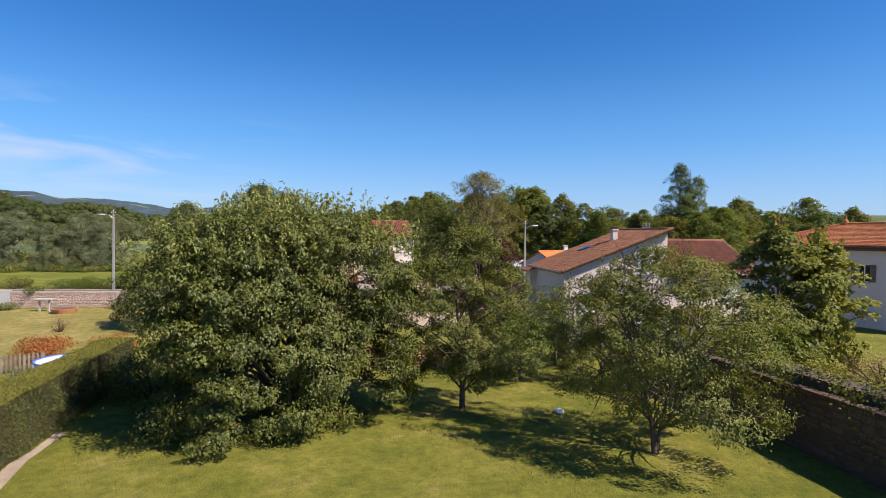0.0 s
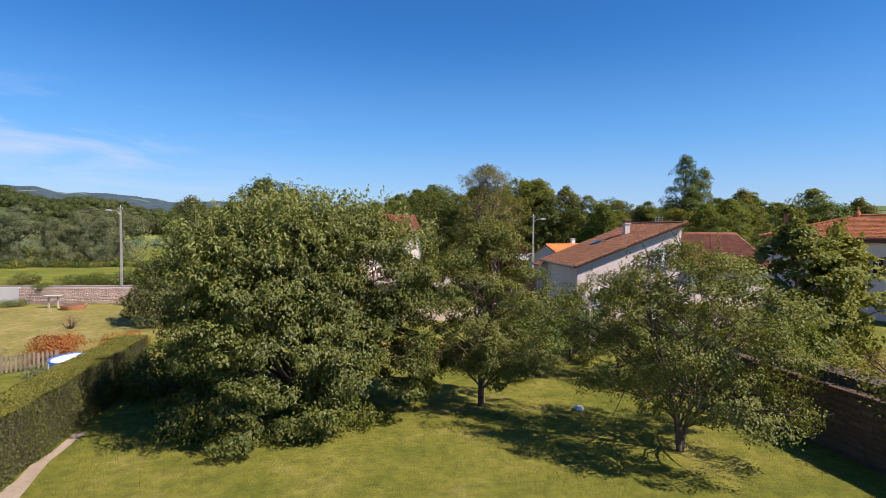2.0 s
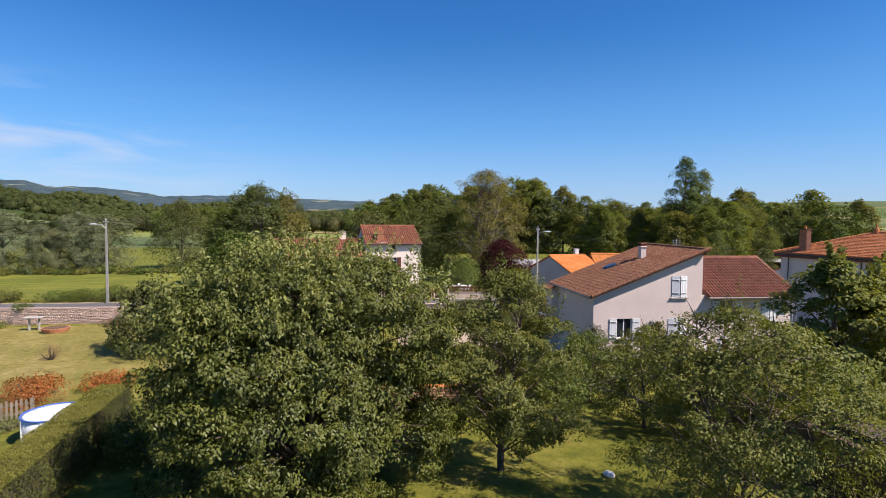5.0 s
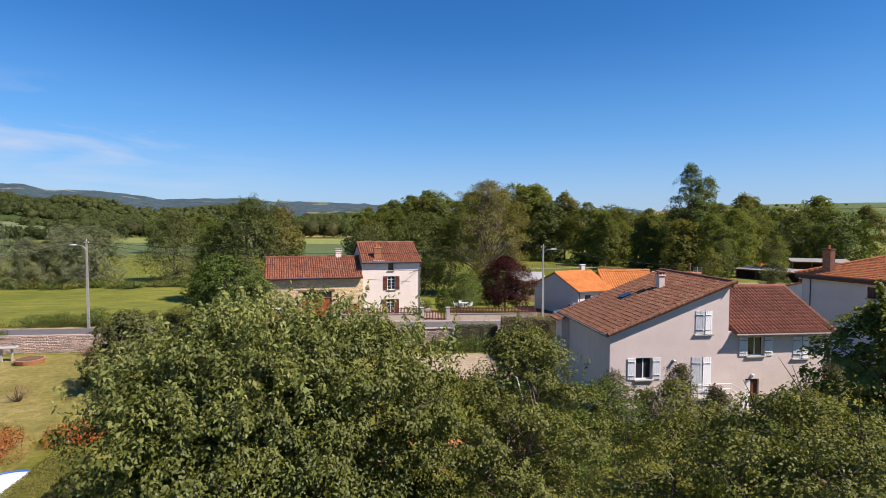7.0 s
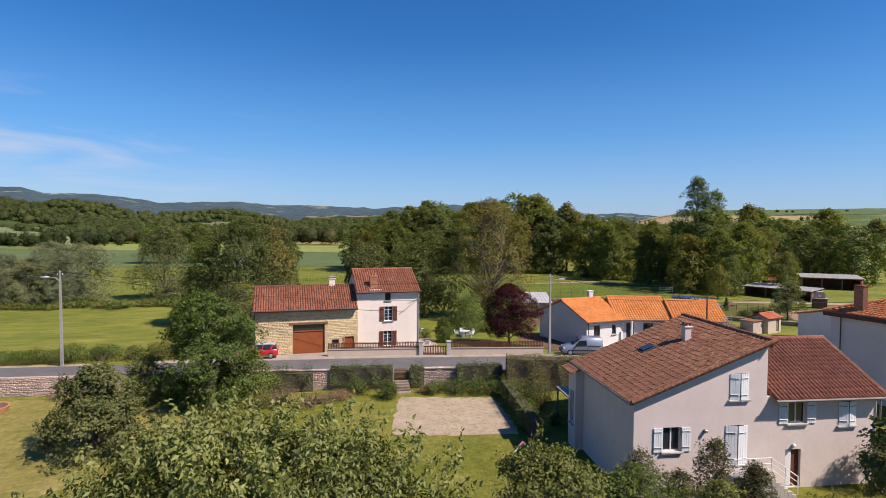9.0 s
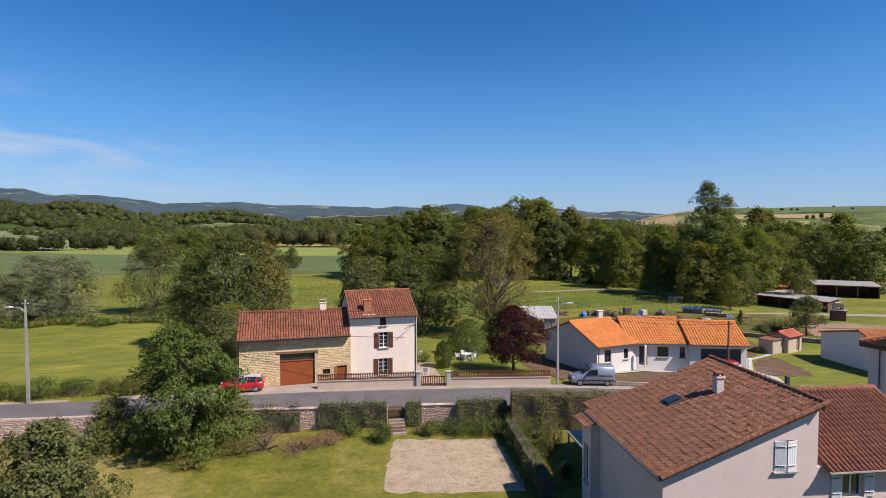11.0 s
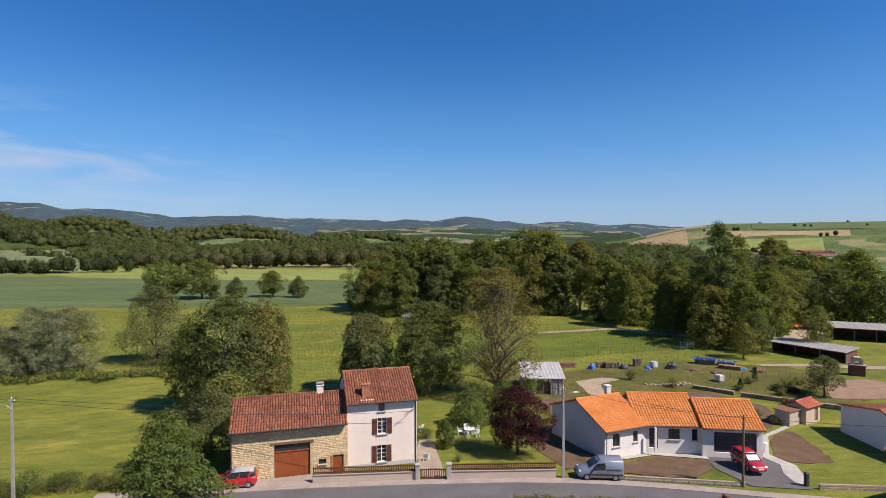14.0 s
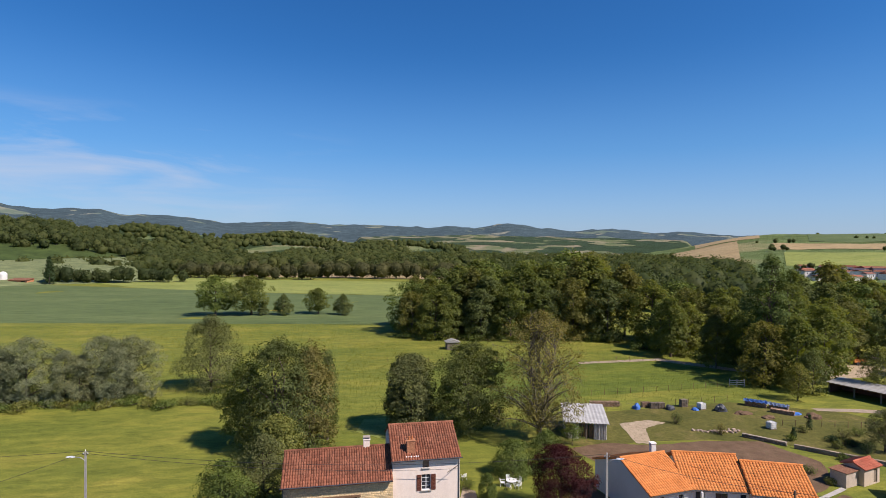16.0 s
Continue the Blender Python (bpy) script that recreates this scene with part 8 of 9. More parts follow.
def hatchback(x, y, z, turn, paint, roof, label, L_=3.95, W=1.7, H=1.46, shade=False):
    c = thing("car", pose(x, y, z, 0, 0, turn) @ pose(-L_ / 2, 0, 0), label, "car")
    w = W / 2
    secs = [hoop(0.0, w * 0.82, 0.38, 0.86), hoop(0.12, w * 0.93, 0.26, 0.98), hoop(0.6, w, 0.2, 1.0, top=w * 0.95), hoop(1.6, w, 0.2, 0.96, top=w * 0.95), hoop(2.7, w, 0.2, 0.93, top=w * 0.93), hoop(3.3, w * 0.98, 0.2, 0.86, top=w * 0.88), hoop(3.75, w * 0.9, 0.24, 0.74, top=w * 0.8), hoop(L_, w * 0.72, 0.34, 0.6)]
    smooth(part("body", loft(secs), M[paint], c, "glossy painted body"))
    t = w * 0.74
    secs = [hoop(0.12, w * 0.86, 0.9, 1.0, 0.05), hoop(0.32, w * 0.9, 0.9, H - 0.12, 0.08, t), hoop(0.7, w * 0.92, 0.9, H - 0.06, 0.08, t), hoop(1.7, w * 0.92, 0.88, H - 0.05, 0.08, t), hoop(2.15, w * 0.9, 0.86, H - 0.1, 0.08, t * 0.97), hoop(2.95, w * 0.86, 0.84, 0.93, 0.04)]
    smooth(part("glasshouse", loft(secs), M["car_glass"], c, "dark tinted windows"))
    secs = [hoop(0.28, t * 0.95, H - 0.16, H - 0.08, 0.03), hoop(0.7, t + 0.03, H - 0.08, H - 0.005, 0.04), hoop(1.7, t + 0.03, H - 0.07, H, 0.04), hoop(2.2, t * 0.96, H - 0.13, H - 0.07, 0.03)]
    smooth(part("roof", loft(secs), M[roof], c, "roof panel"))
    for s in (-1, 1):
        part("pillar", tube([(1.5, s * (w * 0.95), 0.92), (1.42, s * (t + 0.02), H - 0.06)], 0.05, 6), M[paint], c)
        part("pillar", tube([(0.75, s * (w * 0.95), 0.95), (0.5, s * (t + 0.01), H - 0.09)], 0.09, 6), M[paint], c)
        part("windscreen_pillar", tube([(2.9, s * (w * 0.86), 0.92), (2.15, s * (t * 0.97), H - 0.1)], 0.035, 6), M[paint], c)
        part("mirror", boxed((2.35, 2.5, s * (w + 0.02) - 0.07, s * (w + 0.02) + 0.07, 0.92, 1.05), bevel=0.03), M[paint], c)
        part("headlight", boxed((3.62, 3.86, s * w * 0.66 - 0.14, s * w * 0.66 + 0.14, 0.6, 0.74), bevel=0.04), M["lamp_glass"], c, "clear headlight")
        part("taillight", boxed((-0.02, 0.14, s * w * 0.74 - 0.09, s * w * 0.74 + 0.09, 0.68, 0.92), bevel=0.03), M["red_lens"], c, "red tail light")
        part("sill_trim", boxed((0.9, 2.9, s * w - 0.02, s * w + 0.02, 0.24, 0.32)), M["rim"] if roof != paint else M["rubber"], c)
    wheels(c, L_, W, 0.31, (0.72, 3.15))
    for xx in (-0.025, L_ + 0.0):
        part("number_plate", boxed((xx - 0.01, xx + 0.025, -0.25, 0.25, 0.46, 0.56)), M["white_plastic"], c, "blank plate bar")
    if shade:
        bm = boxed((0, 0.62, -0.55, 0.55, 0, 0.012), bevel=0.004)
        bmesh.ops.transform(bm, matrix=pose(2.92, 0, 0.97, 0, 0, 180) @ pose(0, 0, 0, 0, -32, 0), verts=list(bm.verts))
        part("sunshade", bm, M["white_plastic"], c, "white windscreen cover")
    return c


def panel_van(x, y, z, turn, label, L_=4.15, W=1.74, H=1.82):
    c = thing("van", pose(x, y, z, 0, 0, turn) @ pose(-L_ / 2, 0, 0), label, "van")
    w = W / 2
    secs = [hoop(0.0, w * 0.95, 0.3, H - 0.06, 0.1, w * 0.84), hoop(0.06, w, 0.24, H, 0.1, w * 0.88), hoop(1.6, w, 0.22, H, 0.1, w * 0.88), hoop(2.2, w, 0.22, H - 0.03, 0.1, w * 0.86), hoop(2.42, w, 0.22, 1.5, 0.1, w * 0.88), hoop(2.98, w, 0.22, 1.08, 0.1, w * 0.9), hoop(3.5, w * 0.98, 0.22, 0.97, 0.1, w * 0.86), hoop(3.95, w * 0.9, 0.26, 0.82, 0.1, w * 0.76), hoop(L_, w * 0.74, 0.34, 0.64, 0.1)]
    smooth(part("body", loft(secs), M["grey_paint"], c, "grey-blue panel body"))
    bm = bmesh.new()
    q = [bm.verts.new(p) for p in ((2.99, -w * 0.74, 1.10), (2.99, w * 0.74, 1.10), (2.33, w * 0.68, 1.72), (2.33, -w * 0.68, 1.72))]
    bm.faces.new(q)
    ext = bmesh.ops.extrude_face_region(bm, geom=list(bm.faces))
    bmesh.ops.translate(bm, vec=(0.035, 0, 0.035), verts=[v for v in ext["geom"] if isinstance(v, bmesh.types.BMVert)])
    bmesh.ops.recalc_face_normals(bm, faces=list(bm.faces))
    part("windscreen", bm, M["car_glass"], c, "dark sloping windscreen")
    for s in (-1, 1):
        bm = bmesh.new()
        y0 = s * (w * 0.945)
        q = [bm.verts.new(p) for p in ((1.62, y0 + s * 0.02, 1.06), (2.78, y0 + s * 0.02, 1.06), (2.36, y0 - s * 0.02, 1.52), (1.66, y0 - s * 0.02, 1.6))]
        bm.faces.new(q)
        ext = bmesh.ops.extrude_face_region(bm, geom=list(bm.faces))
        bmesh.ops.translate(bm, vec=(0, s * 0.03, 0), verts=[v for v in ext["geom"] if isinstance(v, bmesh.types.BMVert)])
        bmesh.ops.recalc_face_normals(bm, faces=list(bm.faces))
        part("side_window", bm, M["car_glass"], c)
        part("rub_strip", boxed((0.1, 3.2, s * w - 0.02, s * w + 0.025, 0.5, 0.62), bevel=0.01), M["rubber"], c, "black rubbing strip")
        part("sliding_rail", boxed((0.2, 1.5, s * w - 0.03, s * w + 0.012, 1.02, 1.06)), M["dark_grey"], c)
        part("mirror", boxed((2.5, 2.62, s * (w + 0.08) - 0.09, s * (w + 0.08) + 0.09, 1.06, 1.26), bevel=0.03), M["rubber"], c)
        part("headlight", boxed((3.78, 3.98, s * w * 0.66 - 0.14, s * w * 0.66 + 0.14, 0.66, 0.84), bevel=0.04), M["lamp_glass"], c)
        part("taillight", boxed((-0.02, 0.06, s * w * 0.86 - 0.06, s * w * 0.86 + 0.06, 0.7, 1.15), bevel=0.02), M["red_lens"], c)
    part("bumper", boxed((-0.06, 0.1, -w * 0.93, w * 0.93, 0.32, 0.5), bevel=0.03), M["rubber"], c, "dark plastic bumper")
    part("bumper", boxed((L_ - 0.16, L_ + 0.05, -w * 0.72, w * 0.72, 0.32, 0.52), bevel=0.04), M["rubber"], c, "dark plastic bumper")
    part("roof_rail", boxed((2.1, 2.2, -w * 0.8, w * 0.8, H + 0.002, H + 0.06), bevel=0.01), M["dark_grey"], c)
    wheels(c, L_, W, 0.31, (0.75, 3.3))
    return c


hatchback(-9.75, 68.6, 0.06, 183, "red_paint", "grey_roof_paint", "red hatchback with silver roof parked by the barn")
panel_van(22.75, 64.35, 0.06, 166, "grey-blue panel van parked on the pavement")
hatchback(37.9, 63.9, 0.05, -98, "red_paint", "red_paint", "red hatchback with white windscreen cover on the driveway", L_=3.95, W=1.66, shade=True)

# ---- poles and cables ----
def lamp_pole(x, y, z0, top, side, label, r=0.125):
    p = thing("street_lamp", pose(x, y, z0), label, "street lamp", "street lamps")
    part("mast", loft([[(s * r * k, t * r * k, zz) for s, t in ((-1, -0.7), (1, -0.7), (1, 0.7), (-1, 0.7))] for k, zz in ((1.0, -0.3), (0.78, (top - z0) * 0.5), (0.55, top - z0))]), M["pole"], p, "tapered concrete mast")
    h = top - z0
    part("arm", tube([(0, -0.05, h - 0.85), (side * 0.35, -0.12, h - 0.5), (side * 0.85, -0.2, h - 0.42)], 0.03, 6), M["zinc"], p)
    part("lamp_head", loft([hoop(0, 0.06, -0.05, 0.05, 0.03), hoop(0.2, 0.14, -0.07, 0.08, 0.04), hoop(0.55, 0.12, -0.05, 0.07, 0.04), hoop(0.72, 0.05, -0.02, 0.04, 0.02)]), M["lamp_glass"], p, "pale lamp head").matrix_local = pose(side * 0.8, -0.2, h - 0.42, 0, 0, 0 if side > 0 else 180)
    part("crossarm", boxed((-0.25, 0.25, -0.04, 0.04, h - 0.3, h - 0.22)), M["iron"], p)
    for k in (-0.2, 0.0, 0.2):
        part("insulator", tube([(k, 0, h - 0.22 + (0.22 if k == 0 else 0)), (k, 0, h - 0.1 + (0.24 if k == 0 else 0))], [0.04, 0.03], 6), M["white_plastic"], p)
    return p


lamp_pole(-27.1, 68.5, gz(-27.1, 69.5), 8.8, -1, "tapered concrete street lamp on the meadow verge")
lamp_pole(19.6, 65.0, 0.0, 8.25, 1, "tapered concrete street lamp beside the garden railing")
dp = thing("telephone_pole", pose(34.4, 60.3, 0), "thin dark wooden telephone pole at the driveway", "pole")
part("mast", tube([(0, 0, -0.3), (0, 0, 6.4)], [0.11, 0.08], 8), M["beam"], dp)
part("bracket", boxed((-0.2, 0.2, -0.03, 0.03, 6.05, 6.12)), M["iron"], dp)


def cable(a, b, sag, r=0.016, label="thin black overhead cable"):
    a, b = Vector(a), Vector(b)
    pts = [a.lerp(b, k / 14) - Vector((0, 0, sag * 4 * (k / 14) * (1 - k / 14))) for k in range(15)]
    bm = tube(pts, r, 4)
    return solid("cable", bm, M["rubber"], pose(0, 0, 0), label, "cable", "overhead cables")


cable((-27.1, 68.5, 8.8), (19.4, 65.0, 8.25), 1.1)
cable((19.7, 65.0, 8.25), (34.4, 60.3, 6.2), 0.5)
cable((-27.2, 68.5, 8.8), (-75, 72.5, 9.0), 1.0)
cable((-27.2, 68.45, 8.7), (-52, 52, 6.0), 0.8)
cable((34.4, 60.3, 6.2), (60, 50.4, 7.2), 0.6)
cable((34.3, 60.3, 6.1), (29, 74.0, 4.6), 0.3)
cable((-27.1, 68.5, 8.6), (6.6, 70.35, 5.2), 0.7)

# ---- garden furniture and small things ----
def garden_chair(x, y, z, turn):
    c = thing("garden_chair", pose(x, y, z, 0, 0, turn), "white moulded plastic garden chair", "chair", "garden chairs")
    part("seat", boxed((-0.25, 0.25, -0.24, 0.24, 0.4, 0.44), bevel=0.02), M["white_plastic"], c)
    bk = boxed((-0.25, 0.25, 0, 0.04, 0, 0.45), bevel=0.018)
    bmesh.ops.transform(bk, matrix=pose(0, 0.22, 0.44, -14), verts=list(bk.verts))
    part("backrest", bk, M["white_plastic"], c)
    for sx in (-1, 1):
        part("armrest", boxed((sx * 0.27 - 0.03, sx * 0.27 + 0.03, -0.24, 0.26, 0.62, 0.655), bevel=0.012), M["white_plastic"], c)
        for sy in (-0.21, 0.21):
            part("leg", tube([(sx * 0.22, sy, 0.399), (sx * 0.27, sy * 1.2, 0)], 0.025, 6), M["white_plastic"], c)
    return c


tx, ty = 14.0, 79.0
tz = gz(tx, ty)
tb = thing("garden_table", pose(tx, ty, tz), "round white plastic garden table on the lawn", "table")
part("tabletop", tube([(0, 0, 0.70), (0, 0, 0.735), (0, 0, 0.74)], [0.62, 0.64, 0.62], 24), M["white_plastic"], tb)
for k in range(4):
    a = math.pi / 4 + k * math.pi / 2
    part("leg", tube([(0.3 * math.cos(a), 0.3 * math.sin(a), 0.699), (0.5 * math.cos(a), 0.5 * math.sin(a), 0)], 0.03, 6), M["white_plastic"], tb)
for k in range(5):
    a = 0.4 + k * 2 * math.pi / 5
    garden_chair(tx + 1.0 * math.cos(a), ty + 1.0 * math.sin(a), tz, math.degrees(a) - 90)
garden_chair(8.75, 81.4, gz(8.75, 81.4), 200)
garden_chair(7.9, 71.4, gz(7.9, 71.4), 160)
# round pool behind the end of the hedge
po = thing("garden_pool", pose(-16.35, 33.0, gz(-16.35, 33.0)), "round above-ground pool with white cover and blue rim behind the hedge", "pool")
smooth(part("wall", tube([(0, 0, -0.05), (0, 0, 0.6), (0, 0, 1.2)], [1.31, 1.33, 1.31], 40), M["white_paint"], po, "white pool wall"))
part("rim", tube([(1.33 * math.cos(a * math.pi / 24), 1.33 * math.sin(a * math.pi / 24), 1.225) for a in range(49)], 0.036, 8), M["hose_blue"], po, "blue rim tube")
smooth(part("cover", tube([(0, 0, 1.202), (0, 0, 1.232), (0, 0, 1.27), (0, 0, 1.29)], [1.27, 1.22, 0.7, 0.05], 40), M["tarp_white"], po, "wrinkled white cover sheet"))
for k in range(8):
    a = k * math.pi / 4
    part("post", tube([(1.365 * math.cos(a), 1.365 * math.sin(a), -0.05), (1.365 * math.cos(a), 1.365 * math.sin(a), 1.17)], 0.032, 6), M["white_paint"], po)
# picket fence
pf = thing("picket_fence", pose(-23.4, 33.9, gz(-22, 34.5), 0, 0, 28), "weathered wooden picket fence beside the flower bed", "fence")
part("rail", boxed((0, 5.2, 0.0, 0.04, 0.25, 0.33), (0, 5.2, 0.0, 0.04, 0.68, 0.76)), M["old_wood"], pf)
for k in range(26):
    part("picket", boxed((0.2 * k, 0.2 * k + 0.11, -0.03, -0.002, 0.02, 0.92 + 0.04 * (k % 3)), bevel=0.008), M["old_wood"], pf)
for k in range(4):
    part("post", boxed((1.7 * k, 1.7 * k + 0.1, 0.042, 0.14, -0.1, 1.0), bevel=0.01), M["old_wood"], pf)
# bird table and planter
b_ = thing("bird_table", pose(-30.4, 60.8, gz(-30.4, 60.8)), "pale wooden bird table on two posts", "bird table")
for sx in (-0.4, 0.4):
    part("post", boxed((sx - 0.07, sx + 0.07, -0.07, 0.07, -0.1, 1.15), bevel=0.01), M["concrete"], b_)
part("tray", boxed((-0.75, 0.75, -0.4, 0.4, 1.152, 1.24), bevel=0.02), M["concrete"], b_)
pl = thing("planter", pose(-28.2, 59.8, gz(-28.2, 59.8)), "round terracotta planter on the lawn", "planter")
part("rim", tube([(0, 0, 0.0), (0, 0, 0.3), (0, 0, 0.42)], [0.95, 1.08, 1.12], 20), M["brick"], pl)
part("soil", tube([(0, 0, 0.421), (0, 0, 0.44)], [1.0, 0.95], 20), M["earth"], pl)
stn = bmesh.new()
bmesh.ops.create_icosphere(stn, subdivisions=2, radius=0.24)
for v in stn.verts:
    v.co = v.co * (1 + 0.25 * noise.noise(v.co * 5)) * (1, 0.8, 0.6)[0]
    v.co.z *= 0.55
solid("white_stone", stn, M["render_new"], pose(7.28, 24.9, gz(7.28, 24.9) + 0.08), "pale stone lying on the lawn", "stone")
# bent tube frame of a children's swing
sw = thing("swing_frame", pose(0, 0, 0), "bent white tube swing frame with a pink end on the lawn", "swing frame")
g0 = gz(7.5, 40)
part("frame_tube", tube([(6.9, 41.2, g0), (6.75, 40.2, 0.35), (7.05, 40.0, 0.75), (7.75, 40.3, 1.3)], 0.03, 6), M["white_paint"], sw)
part("frame_tube", tube([(7.75, 40.3, 1.3), (8.1, 40.4, 1.0), (8.35, 40.0, -0.2), (8.5, 39.7, g0)], 0.03, 6), M["white_paint"], sw)
part("grip", tube([(7.45, 40.2, 1.08), (7.75, 40.3, 1.315), (7.9, 40.35, 1.2)], 0.045, 6), M["pink"], sw, "pink padded bar")
# red-brown pot and bin bags by the lower house door
for k, (x, y, r, h, key) in enumerate(((26.6, 35.6, 0.2, 0.35, "brick"), (27.2, 35.5, 0.16, 0.3, "white_plastic"))):
    p_ = thing("flower_pot", pose(x, y, gz(x, y)), "small flower pot before the house", "pot")
    part("pot", tube([(0, 0, 0), (0, 0, h * 0.85), (0, 0, h * 0.86), (0, 0, h)], [r * 0.75, r, r * 1.12, r * 1.12], 12), M[key], p_)
    part("soil", tube([(0, 0, h + 0.001), (0, 0, h + 0.012)], [r, r * 0.95], 12), M["earth"], p_)

# ---- allotment ----
ag = lambda x, y: gz(x, y)
tn = thing("garden_shelter", pose(26.2, 95.6, ag(29, 97), 0, 0, -14) @ Matrix.Scale(1.42, 4), "makeshift shelter with corrugated roof and plastic film walls", "shelter")
bm = bmesh.new()
rows = []
for i in range(25):
    u, w = -0.3 + 4.6 * i / 24, 0.03 * (i % 2)
    rows.append([bm.verts.new(p) for p in ((u, -0.3, 1.75 + w), (u, 4.8, 2.35 + w), (u, -0.3, 1.72 + w), (u, 4.8, 2.32 + w))])
for a, b in zip(rows, rows[1:]):
    for f in ((0, 1, 3, 2),):
        bm.faces.new((a[0], b[0], b[1], a[1]))
        bm.faces.new((a[2], a[3], b[3], b[2]))
        bm.faces.new((a[0], a[2], b[2], b[0]))
part("roof", bm, M["sheet_pale"], tn, "pale weathered corrugated roof")
for k in range(9):
    part("board", boxed((1.15 + 0.2 * k, 1.27 + 0.2 * k, 0.25 + 0.13 * (k % 3), 0.3 + 0.13 * (k % 3), 0.0, 1.2 + 0.12 * ((k * 5) % 4)), bevel=0.01), M["firewood"], tn, "brown board leaning in the shelter")
for sx in (0.05, 2.0, 3.95):
    for sy in (0.0, 4.5):
        part("post", boxed((sx - 0.06, sx + 0.06, sy - 0.06, sy + 0.06, -0.1, 1.72 if sy < 1 else 2.25)), M["old_wood"], tn)
for (ax_, ay, bx, by) in ((0.05, -0.08, 1.2, -0.08), (2.75, -0.08, 3.95, -0.08), (4.03, 0, 4.03, 4.5), (-0.03, 0, -0.03, 4.5)):
    bm, n = bmesh.new(), 26
    prev = None
    for i in range(n + 1):
        k = i / n
        wv = 0.06 * math.sin(i * 1.9)
        px_, py_ = ax_ + (bx - ax_) * k + (wv if ax_ == bx else 0), ay + (by - ay) * k + (wv if ay == by else 0)
        cur = (bm.verts.new((px_, py_, 0.02)), bm.verts.new((px_, py_, 1.68 + (0.5 * k if ax_ == bx else 0))))
        if prev:
            bm.faces.new((prev[0], cur[0], cur[1], prev[1]))
        prev = cur
    bmesh.ops.solidify(bm, geom=list(bm.faces), thickness=0.012)
    part("film_wall", bm, M["plastic_film"], tn, "milky plastic film")


def log_pile(x, y, turn, L_, h, label, tarp=None):
    rng = np.random.default_rng(int(x * 10))
    w = thing("wood_pile", pose(x, y, ag(x, y), 0, 0, turn), label, "wood pile", "wood piles")
    me = bpy.data.meshes.new("log")
    b = tube([(0, 0, 0), (0.02, 0.9, 0.01)], 0.095, 6)
    b.to_mesh(me)
    b.free()
    me.materials.append(M["firewood"])
    for row in range(int(h / 0.17)):
        for i in range(int(L_ / 0.2)):
            lg = hung(new("log", me), w)
            lg.matrix_local = pose(0.1 + 0.2 * i + (0.1 if row % 2 else 0) + rng.normal(0, 0.02), rng.normal(0, 0.06), 0.1 + 0.165 * row, 0, 0, rng.normal(0, 3))
    if tarp:
        b, n = bmesh.new(), 18
        grid = [[b.verts.new((-0.15 + (L_ + 0.3) * i / n, -0.25 + 1.4 * j / 6, h + 0.10 + 0.10 * math.sin(i * 1.7 + j * 1.3) + 0.06 * math.sin(i * 3.1 + j * 2.2) - 0.3 * (abs(j - 3) / 3) ** 2)) for j in range(7)] for i in range(n + 1)]
        for i in range(n):
            for j in range(6):
                b.faces.new((grid[i][j], grid[i + 1][j], grid[i + 1][j + 1], grid[i][j + 1]))
        bmesh.ops.solidify(b, geom=list(b.faces), thickness=0.02)
        part("tarpaulin", b, M[tarp], w, "crumpled blue tarpaulin")
    return w


log_pile(35.6, 110.6, -6, 5.2, 1.0, "stack of brown firewood at the plot edge")
log_pile(63.4, 108.6, -38, 3.4, 1.1, "firewood stack half covered with blue sheets", "tarp")
log_pile(66.6, 106.8, -50, 3.0, 0.9, "loose firewood stack with a torn blue sheet", "tarp_pale")
log_pile(65.2, 104.6, -46, 3.6, 0.7, "low stack of brown firewood")
log_pile(44.6, 109.3, -4, 1.6, 0.9, "small stack of split firewood")


def heap(name, x, y, sx, sy, h, material, label, category, seed):
    """A sagging covered heap."""
    bm = bmesh.new()
    bmesh.ops.create_icosphere(bm, subdivisions=3, radius=1.0)
    for v in bm.verts:
        n = noise.noise(v.co * 1.7 + Vector((seed, 0, 0))) * 0.35 + noise.noise(v.co * 5 + Vector((0, seed, 0))) * 0.1
        v.co = Vector((v.co.x * sx, v.co.y * sy, max(-0.05, v.co.z) * h)) * (1 + n)
    return solid(name, bm, M[material], pose(x, y, ag(x, y) - 0.05), label, category)


heap("tarp_heap", 68.6, 103.2, 1.3, 0.9, 0.4, "tarp", "crumpled blue tarpaulin over a heap", "tarpaulin", 2)
heap("tarp_heap", 43.2, 108.6, 0.7, 0.6, 1.0, "tarp", "barrel heap under a blue cover", "tarpaulin", 3)
heap("tarp_heap", 53.1, 107.0, 0.6, 0.6, 0.5, "tarp", "rolled bundle of blue tarpaulin", "tarpaulin", 8)
heap("earth_mound", 70.4, 101.0, 1.3, 1.0, 0.8, "earth", "dark brown heap of earth", "heap", 4)
heap("earth_mound", 60.2, 104.2, 1.6, 0.9, 0.5, "earth", "brown heap of earth and roots", "heap", 5)
heap("earth_mound", 62.8, 101.6, 1.2, 0.8, 0.5, "earth", "brown heap of earth and roots", "heap", 6)
heap("covered_machine", 57.2, 106.0, 1.0, 0.8, 1.2, "dark_grey", "machine under a dark grey cover", "cover", 7)
heap("covered_machine", 49.0, 107.8, 0.9, 0.7, 0.9, "dark_grey", "stack under a dark cover", "cover", 9)


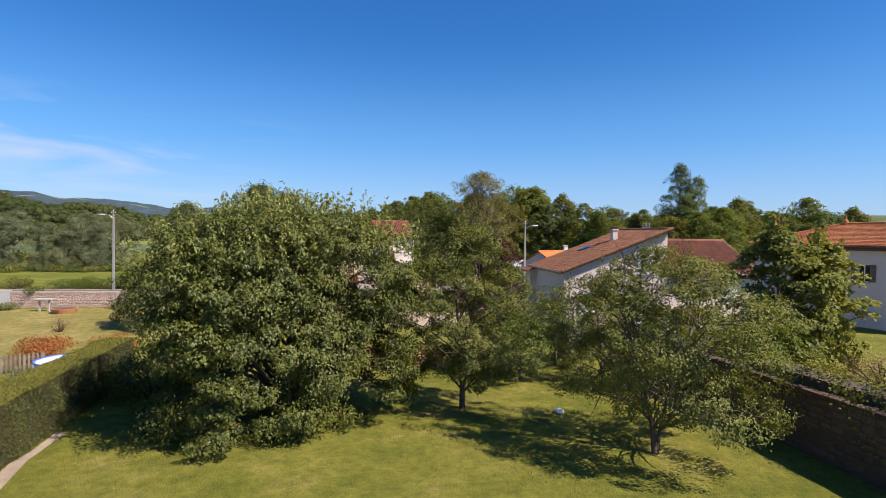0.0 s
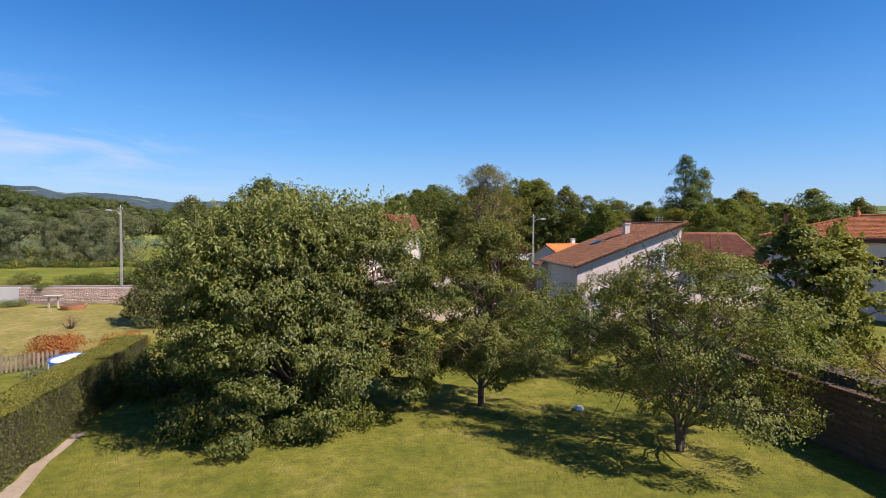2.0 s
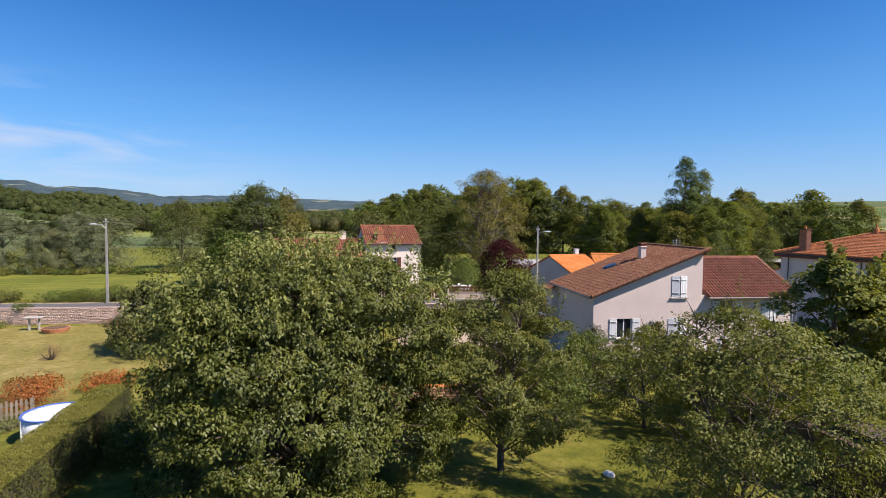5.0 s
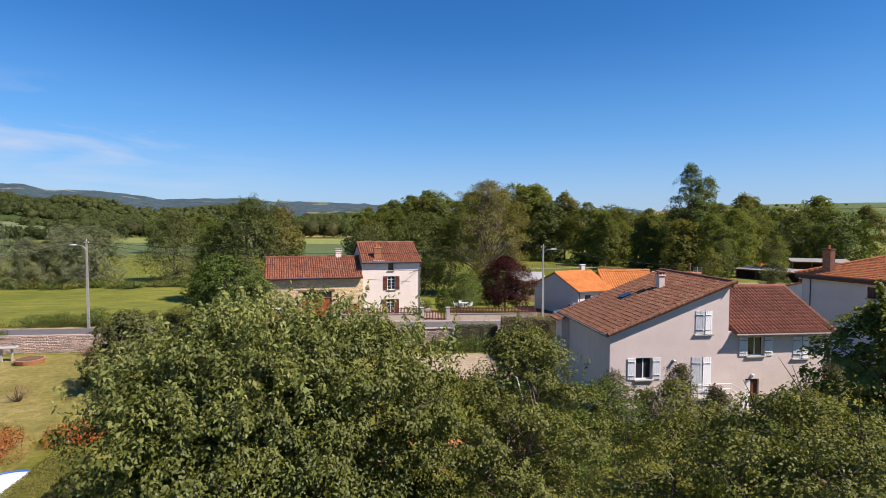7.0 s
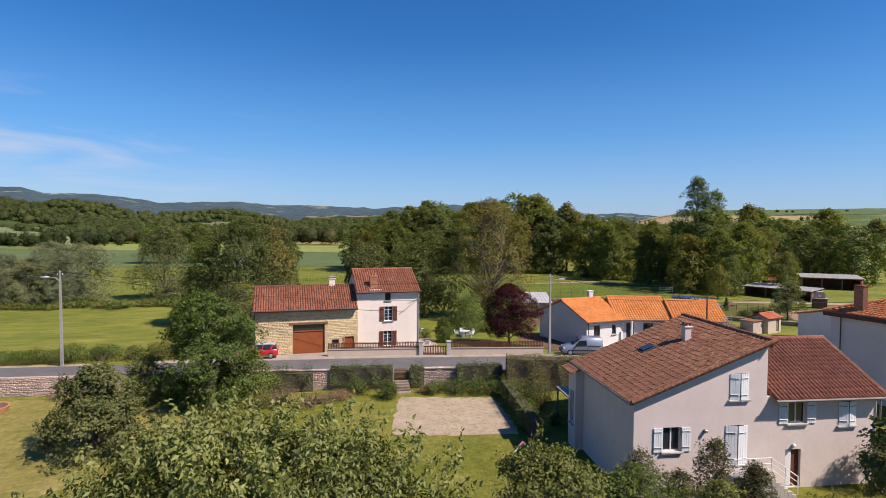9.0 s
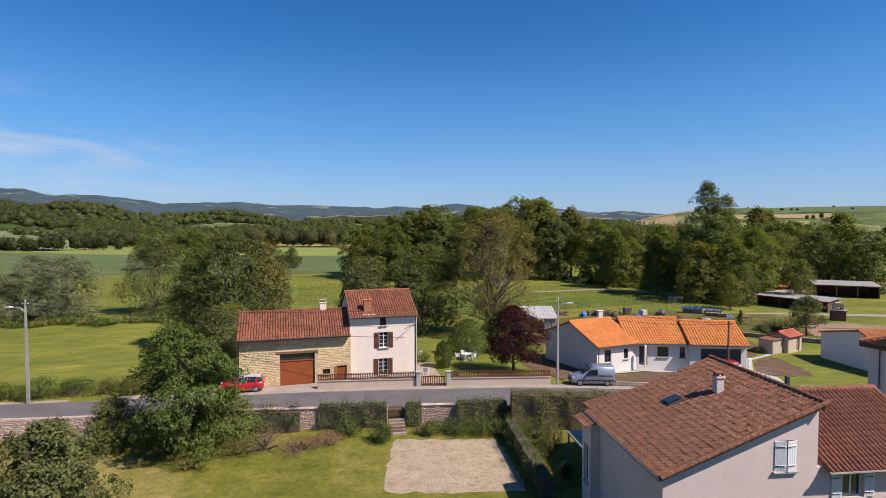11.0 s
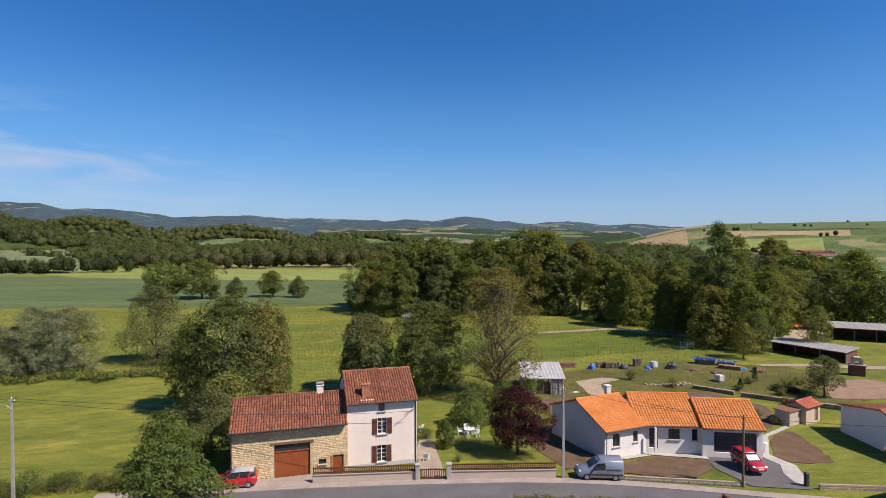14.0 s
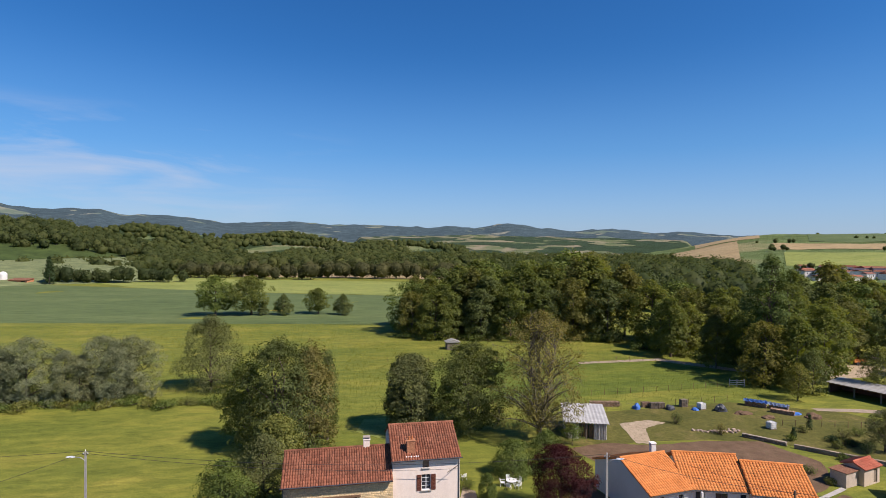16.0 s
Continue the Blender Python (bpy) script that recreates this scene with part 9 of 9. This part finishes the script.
def pallet_stack(x, y, turn, n):
    s = thing("pallet_stack", pose(x, y, ag(x, y), 0, 0, turn), "stack of grey wooden pallets", "pallets", "pallet stacks")
    for k in range(n):
        part("pallet", boxed(*[(0, 1.2, 0.17 * j, 0.17 * j + 0.11, 0.15 * k + 0.11, 0.15 * k + 0.133) for j in range(5)], *[(0.55 * j, 0.55 * j + 0.1, 0, 0.79, 0.15 * k, 0.15 * k + 0.108) for j in range(3)]), M["old_wood"], s)


pallet_stack(45.8, 108.3, -4, 7)
pallet_stack(47.1, 108.2, 3, 7)
pallet_stack(51.6, 108.6, 8, 9)
for x, y in ((54.5, 107.4), (59.6, 96.7)):
    ib = thing("water_tank", pose(x, y, ag(x, y), 0, 0, 12), "white cube water tank in a steel cage", "water tank", "water tanks")
    part("tank", boxed((-0.55, 0.55, -0.5, 0.5, 0.13, 1.1), bevel=0.07), M["plastic_film"], ib)
    part("pallet", boxed((-0.6, 0.6, -0.55, 0.55, 0, 0.125)), M["old_wood"], ib)
    bm = bmesh.new()
    for k in range(5):
        u = -0.58 + 0.29 * k
        ring(bm, [(u, -0.54, 0.13), (u, -0.54, 1.14), (u, 0.54, 1.14), (u, 0.54, 0.13)], 0.015, 5)
    for zz in (0.4, 0.75, 1.1):
        ring(bm, [(-0.59, -0.54, zz), (0.59, -0.54, zz), (0.59, 0.54, zz), (-0.59, 0.54, zz), (-0.59, -0.54, zz)], 0.015, 5)
    part("cage", bm, M["zinc"], ib, "galvanised cage")
hg = thing("hurdle_gate", pose(69.2, 121.6, ag(69.6, 121.5), 0, 0, -14), "pale wooden field gate", "gate")
for sx in (0.0, 1.4, 2.8):
    part("post", boxed((sx - 0.07, sx + 0.07, -0.07, 0.07, -0.1, 1.5)), M["concrete"], hg)
for zz in (0.35, 0.75, 1.15):
    part("bar", boxed((0, 2.8, -0.1, -0.072, zz, zz + 0.13)), M["concrete"], hg)


def wire_fence(pa, pb, n, h, label):
    ln = math.hypot(pb[0] - pa[0], pb[1] - pa[1])
    f = thing("wire_fence", pose(0, 0, 0), label, "fence", "wire fences")
    pts = []
    for k in range(n + 1):
        x, y = pa[0] + (pb[0] - pa[0]) * k / n, pa[1] + (pb[1] - pa[1]) * k / n
        z = ag(x, y)
        part("post", tube([(x, y, z - 0.1), (x, y, z + h)], 0.045, 6), M["beam"], f)
        pts.append((x, y, z))
    for q in (0.45, 0.9):
        part("wire", tube([(x, y, z + h * q) for x, y, z in pts], 0.006, 4), M["iron"], f)


wire_fence((2, 112), (69, 121.5), 24, 1.1, "wooden post and wire fence across the meadow")
wire_fence((24, 106), (62, 111.5), 14, 1.1, "wooden post and wire fence behind the allotment")
wire_fence((60.5, 98.2), (78, 95.0), 9, 1.0, "post and wire fence along the track")
wire_fence((0, 150), (66, 146), 20, 1.1, "post and wire fence before the wood")
stone_wall("edging_wall", (52.6, 93.6), (56.5, 89.4), -1.6, -0.75, 0.4, 0.3, 0.6, "stone_dark", 30, "low edging of dark blocks round the plot", 71, proud=0.1)
stone_wall("edging_wall", (57.0, 88.6), (66.0, 80.2), -1.6, -0.8, 0.3, 0.3, 0.7, "stone_dark", 30, "low edging of pale blocks round the plot", 72, cap=1.0, proud=0.06)
bm = bmesh.new()
rng = np.random.default_rng(19)
for k in range(46):
    x = 46.5 + 7.2 * rng.uniform()
    y = 96.6 - 0.1 * (x - 46.5) + rng.normal(0, 0.35)
    s = rng.uniform(0.12, 0.3)
    block(bm, -s, s, -s * 0.7, s * 0.7, -0.05, s * 0.9, bevel=s * 0.3, m=pose(x, y, ag(x, y), rng.uniform(-15, 15), rng.uniform(-15, 15), rng.uniform(0, 180)))
solid("field_stones", bm, M["stone"], pose(0, 0, 0), "line of heaped pale field stones", "stones", kind="stuff")
tr = thing("farm_trailer", pose(113, 138, gz(113, 138), 0, 0, 10), "orange-red farm trailer under the trees", "trailer")
part("bed", boxed((-2.2, 2.2, -1, 1, 0.8, 1.0), (-2.2, 2.2, -1.0, -0.95, 1.0, 1.6), (-2.2, 2.2, 0.95, 1.0, 1.0, 1.6), bevel=0.01), M["tile_orange"], tr)
for sx in (-1.2, 1.2):
    for sy in (-0.9, 0.9):
        part("wheel", tube([(sx, sy - 0.12, 0.45), (sx, sy + 0.12, 0.45)], 0.45, 14), M["rubber"], tr)

# small brick oven with a hood in the allotment
ov = thing("garden_oven", pose(85.0, 96.0, gz(85, 96), 0, 0, -40), "brown brick garden oven with a stone hood", "oven")
part("base", boxed((-1.1, 1.1, -0.8, 0.8, -0.3, 1.75), bevel=0.03), M["old_brick"], ov)
part("slab", boxed((-1.25, 1.25, -0.95, 0.95, 1.752, 1.88), bevel=0.03), M["paving"], ov, "grey stone slab")
part("hood", slab([(-0.8, 1.882), (0.8, 1.882), (0.8, 2.7), (0.45, 3.1), (-0.45, 3.1), (-0.8, 2.7)], [(-0.35, 0.35, 1.95, 2.45)], 1.2, pose(0, -0.6, 0)), M["render_tan"], ov, "stone-coloured hood with a dark mouth")
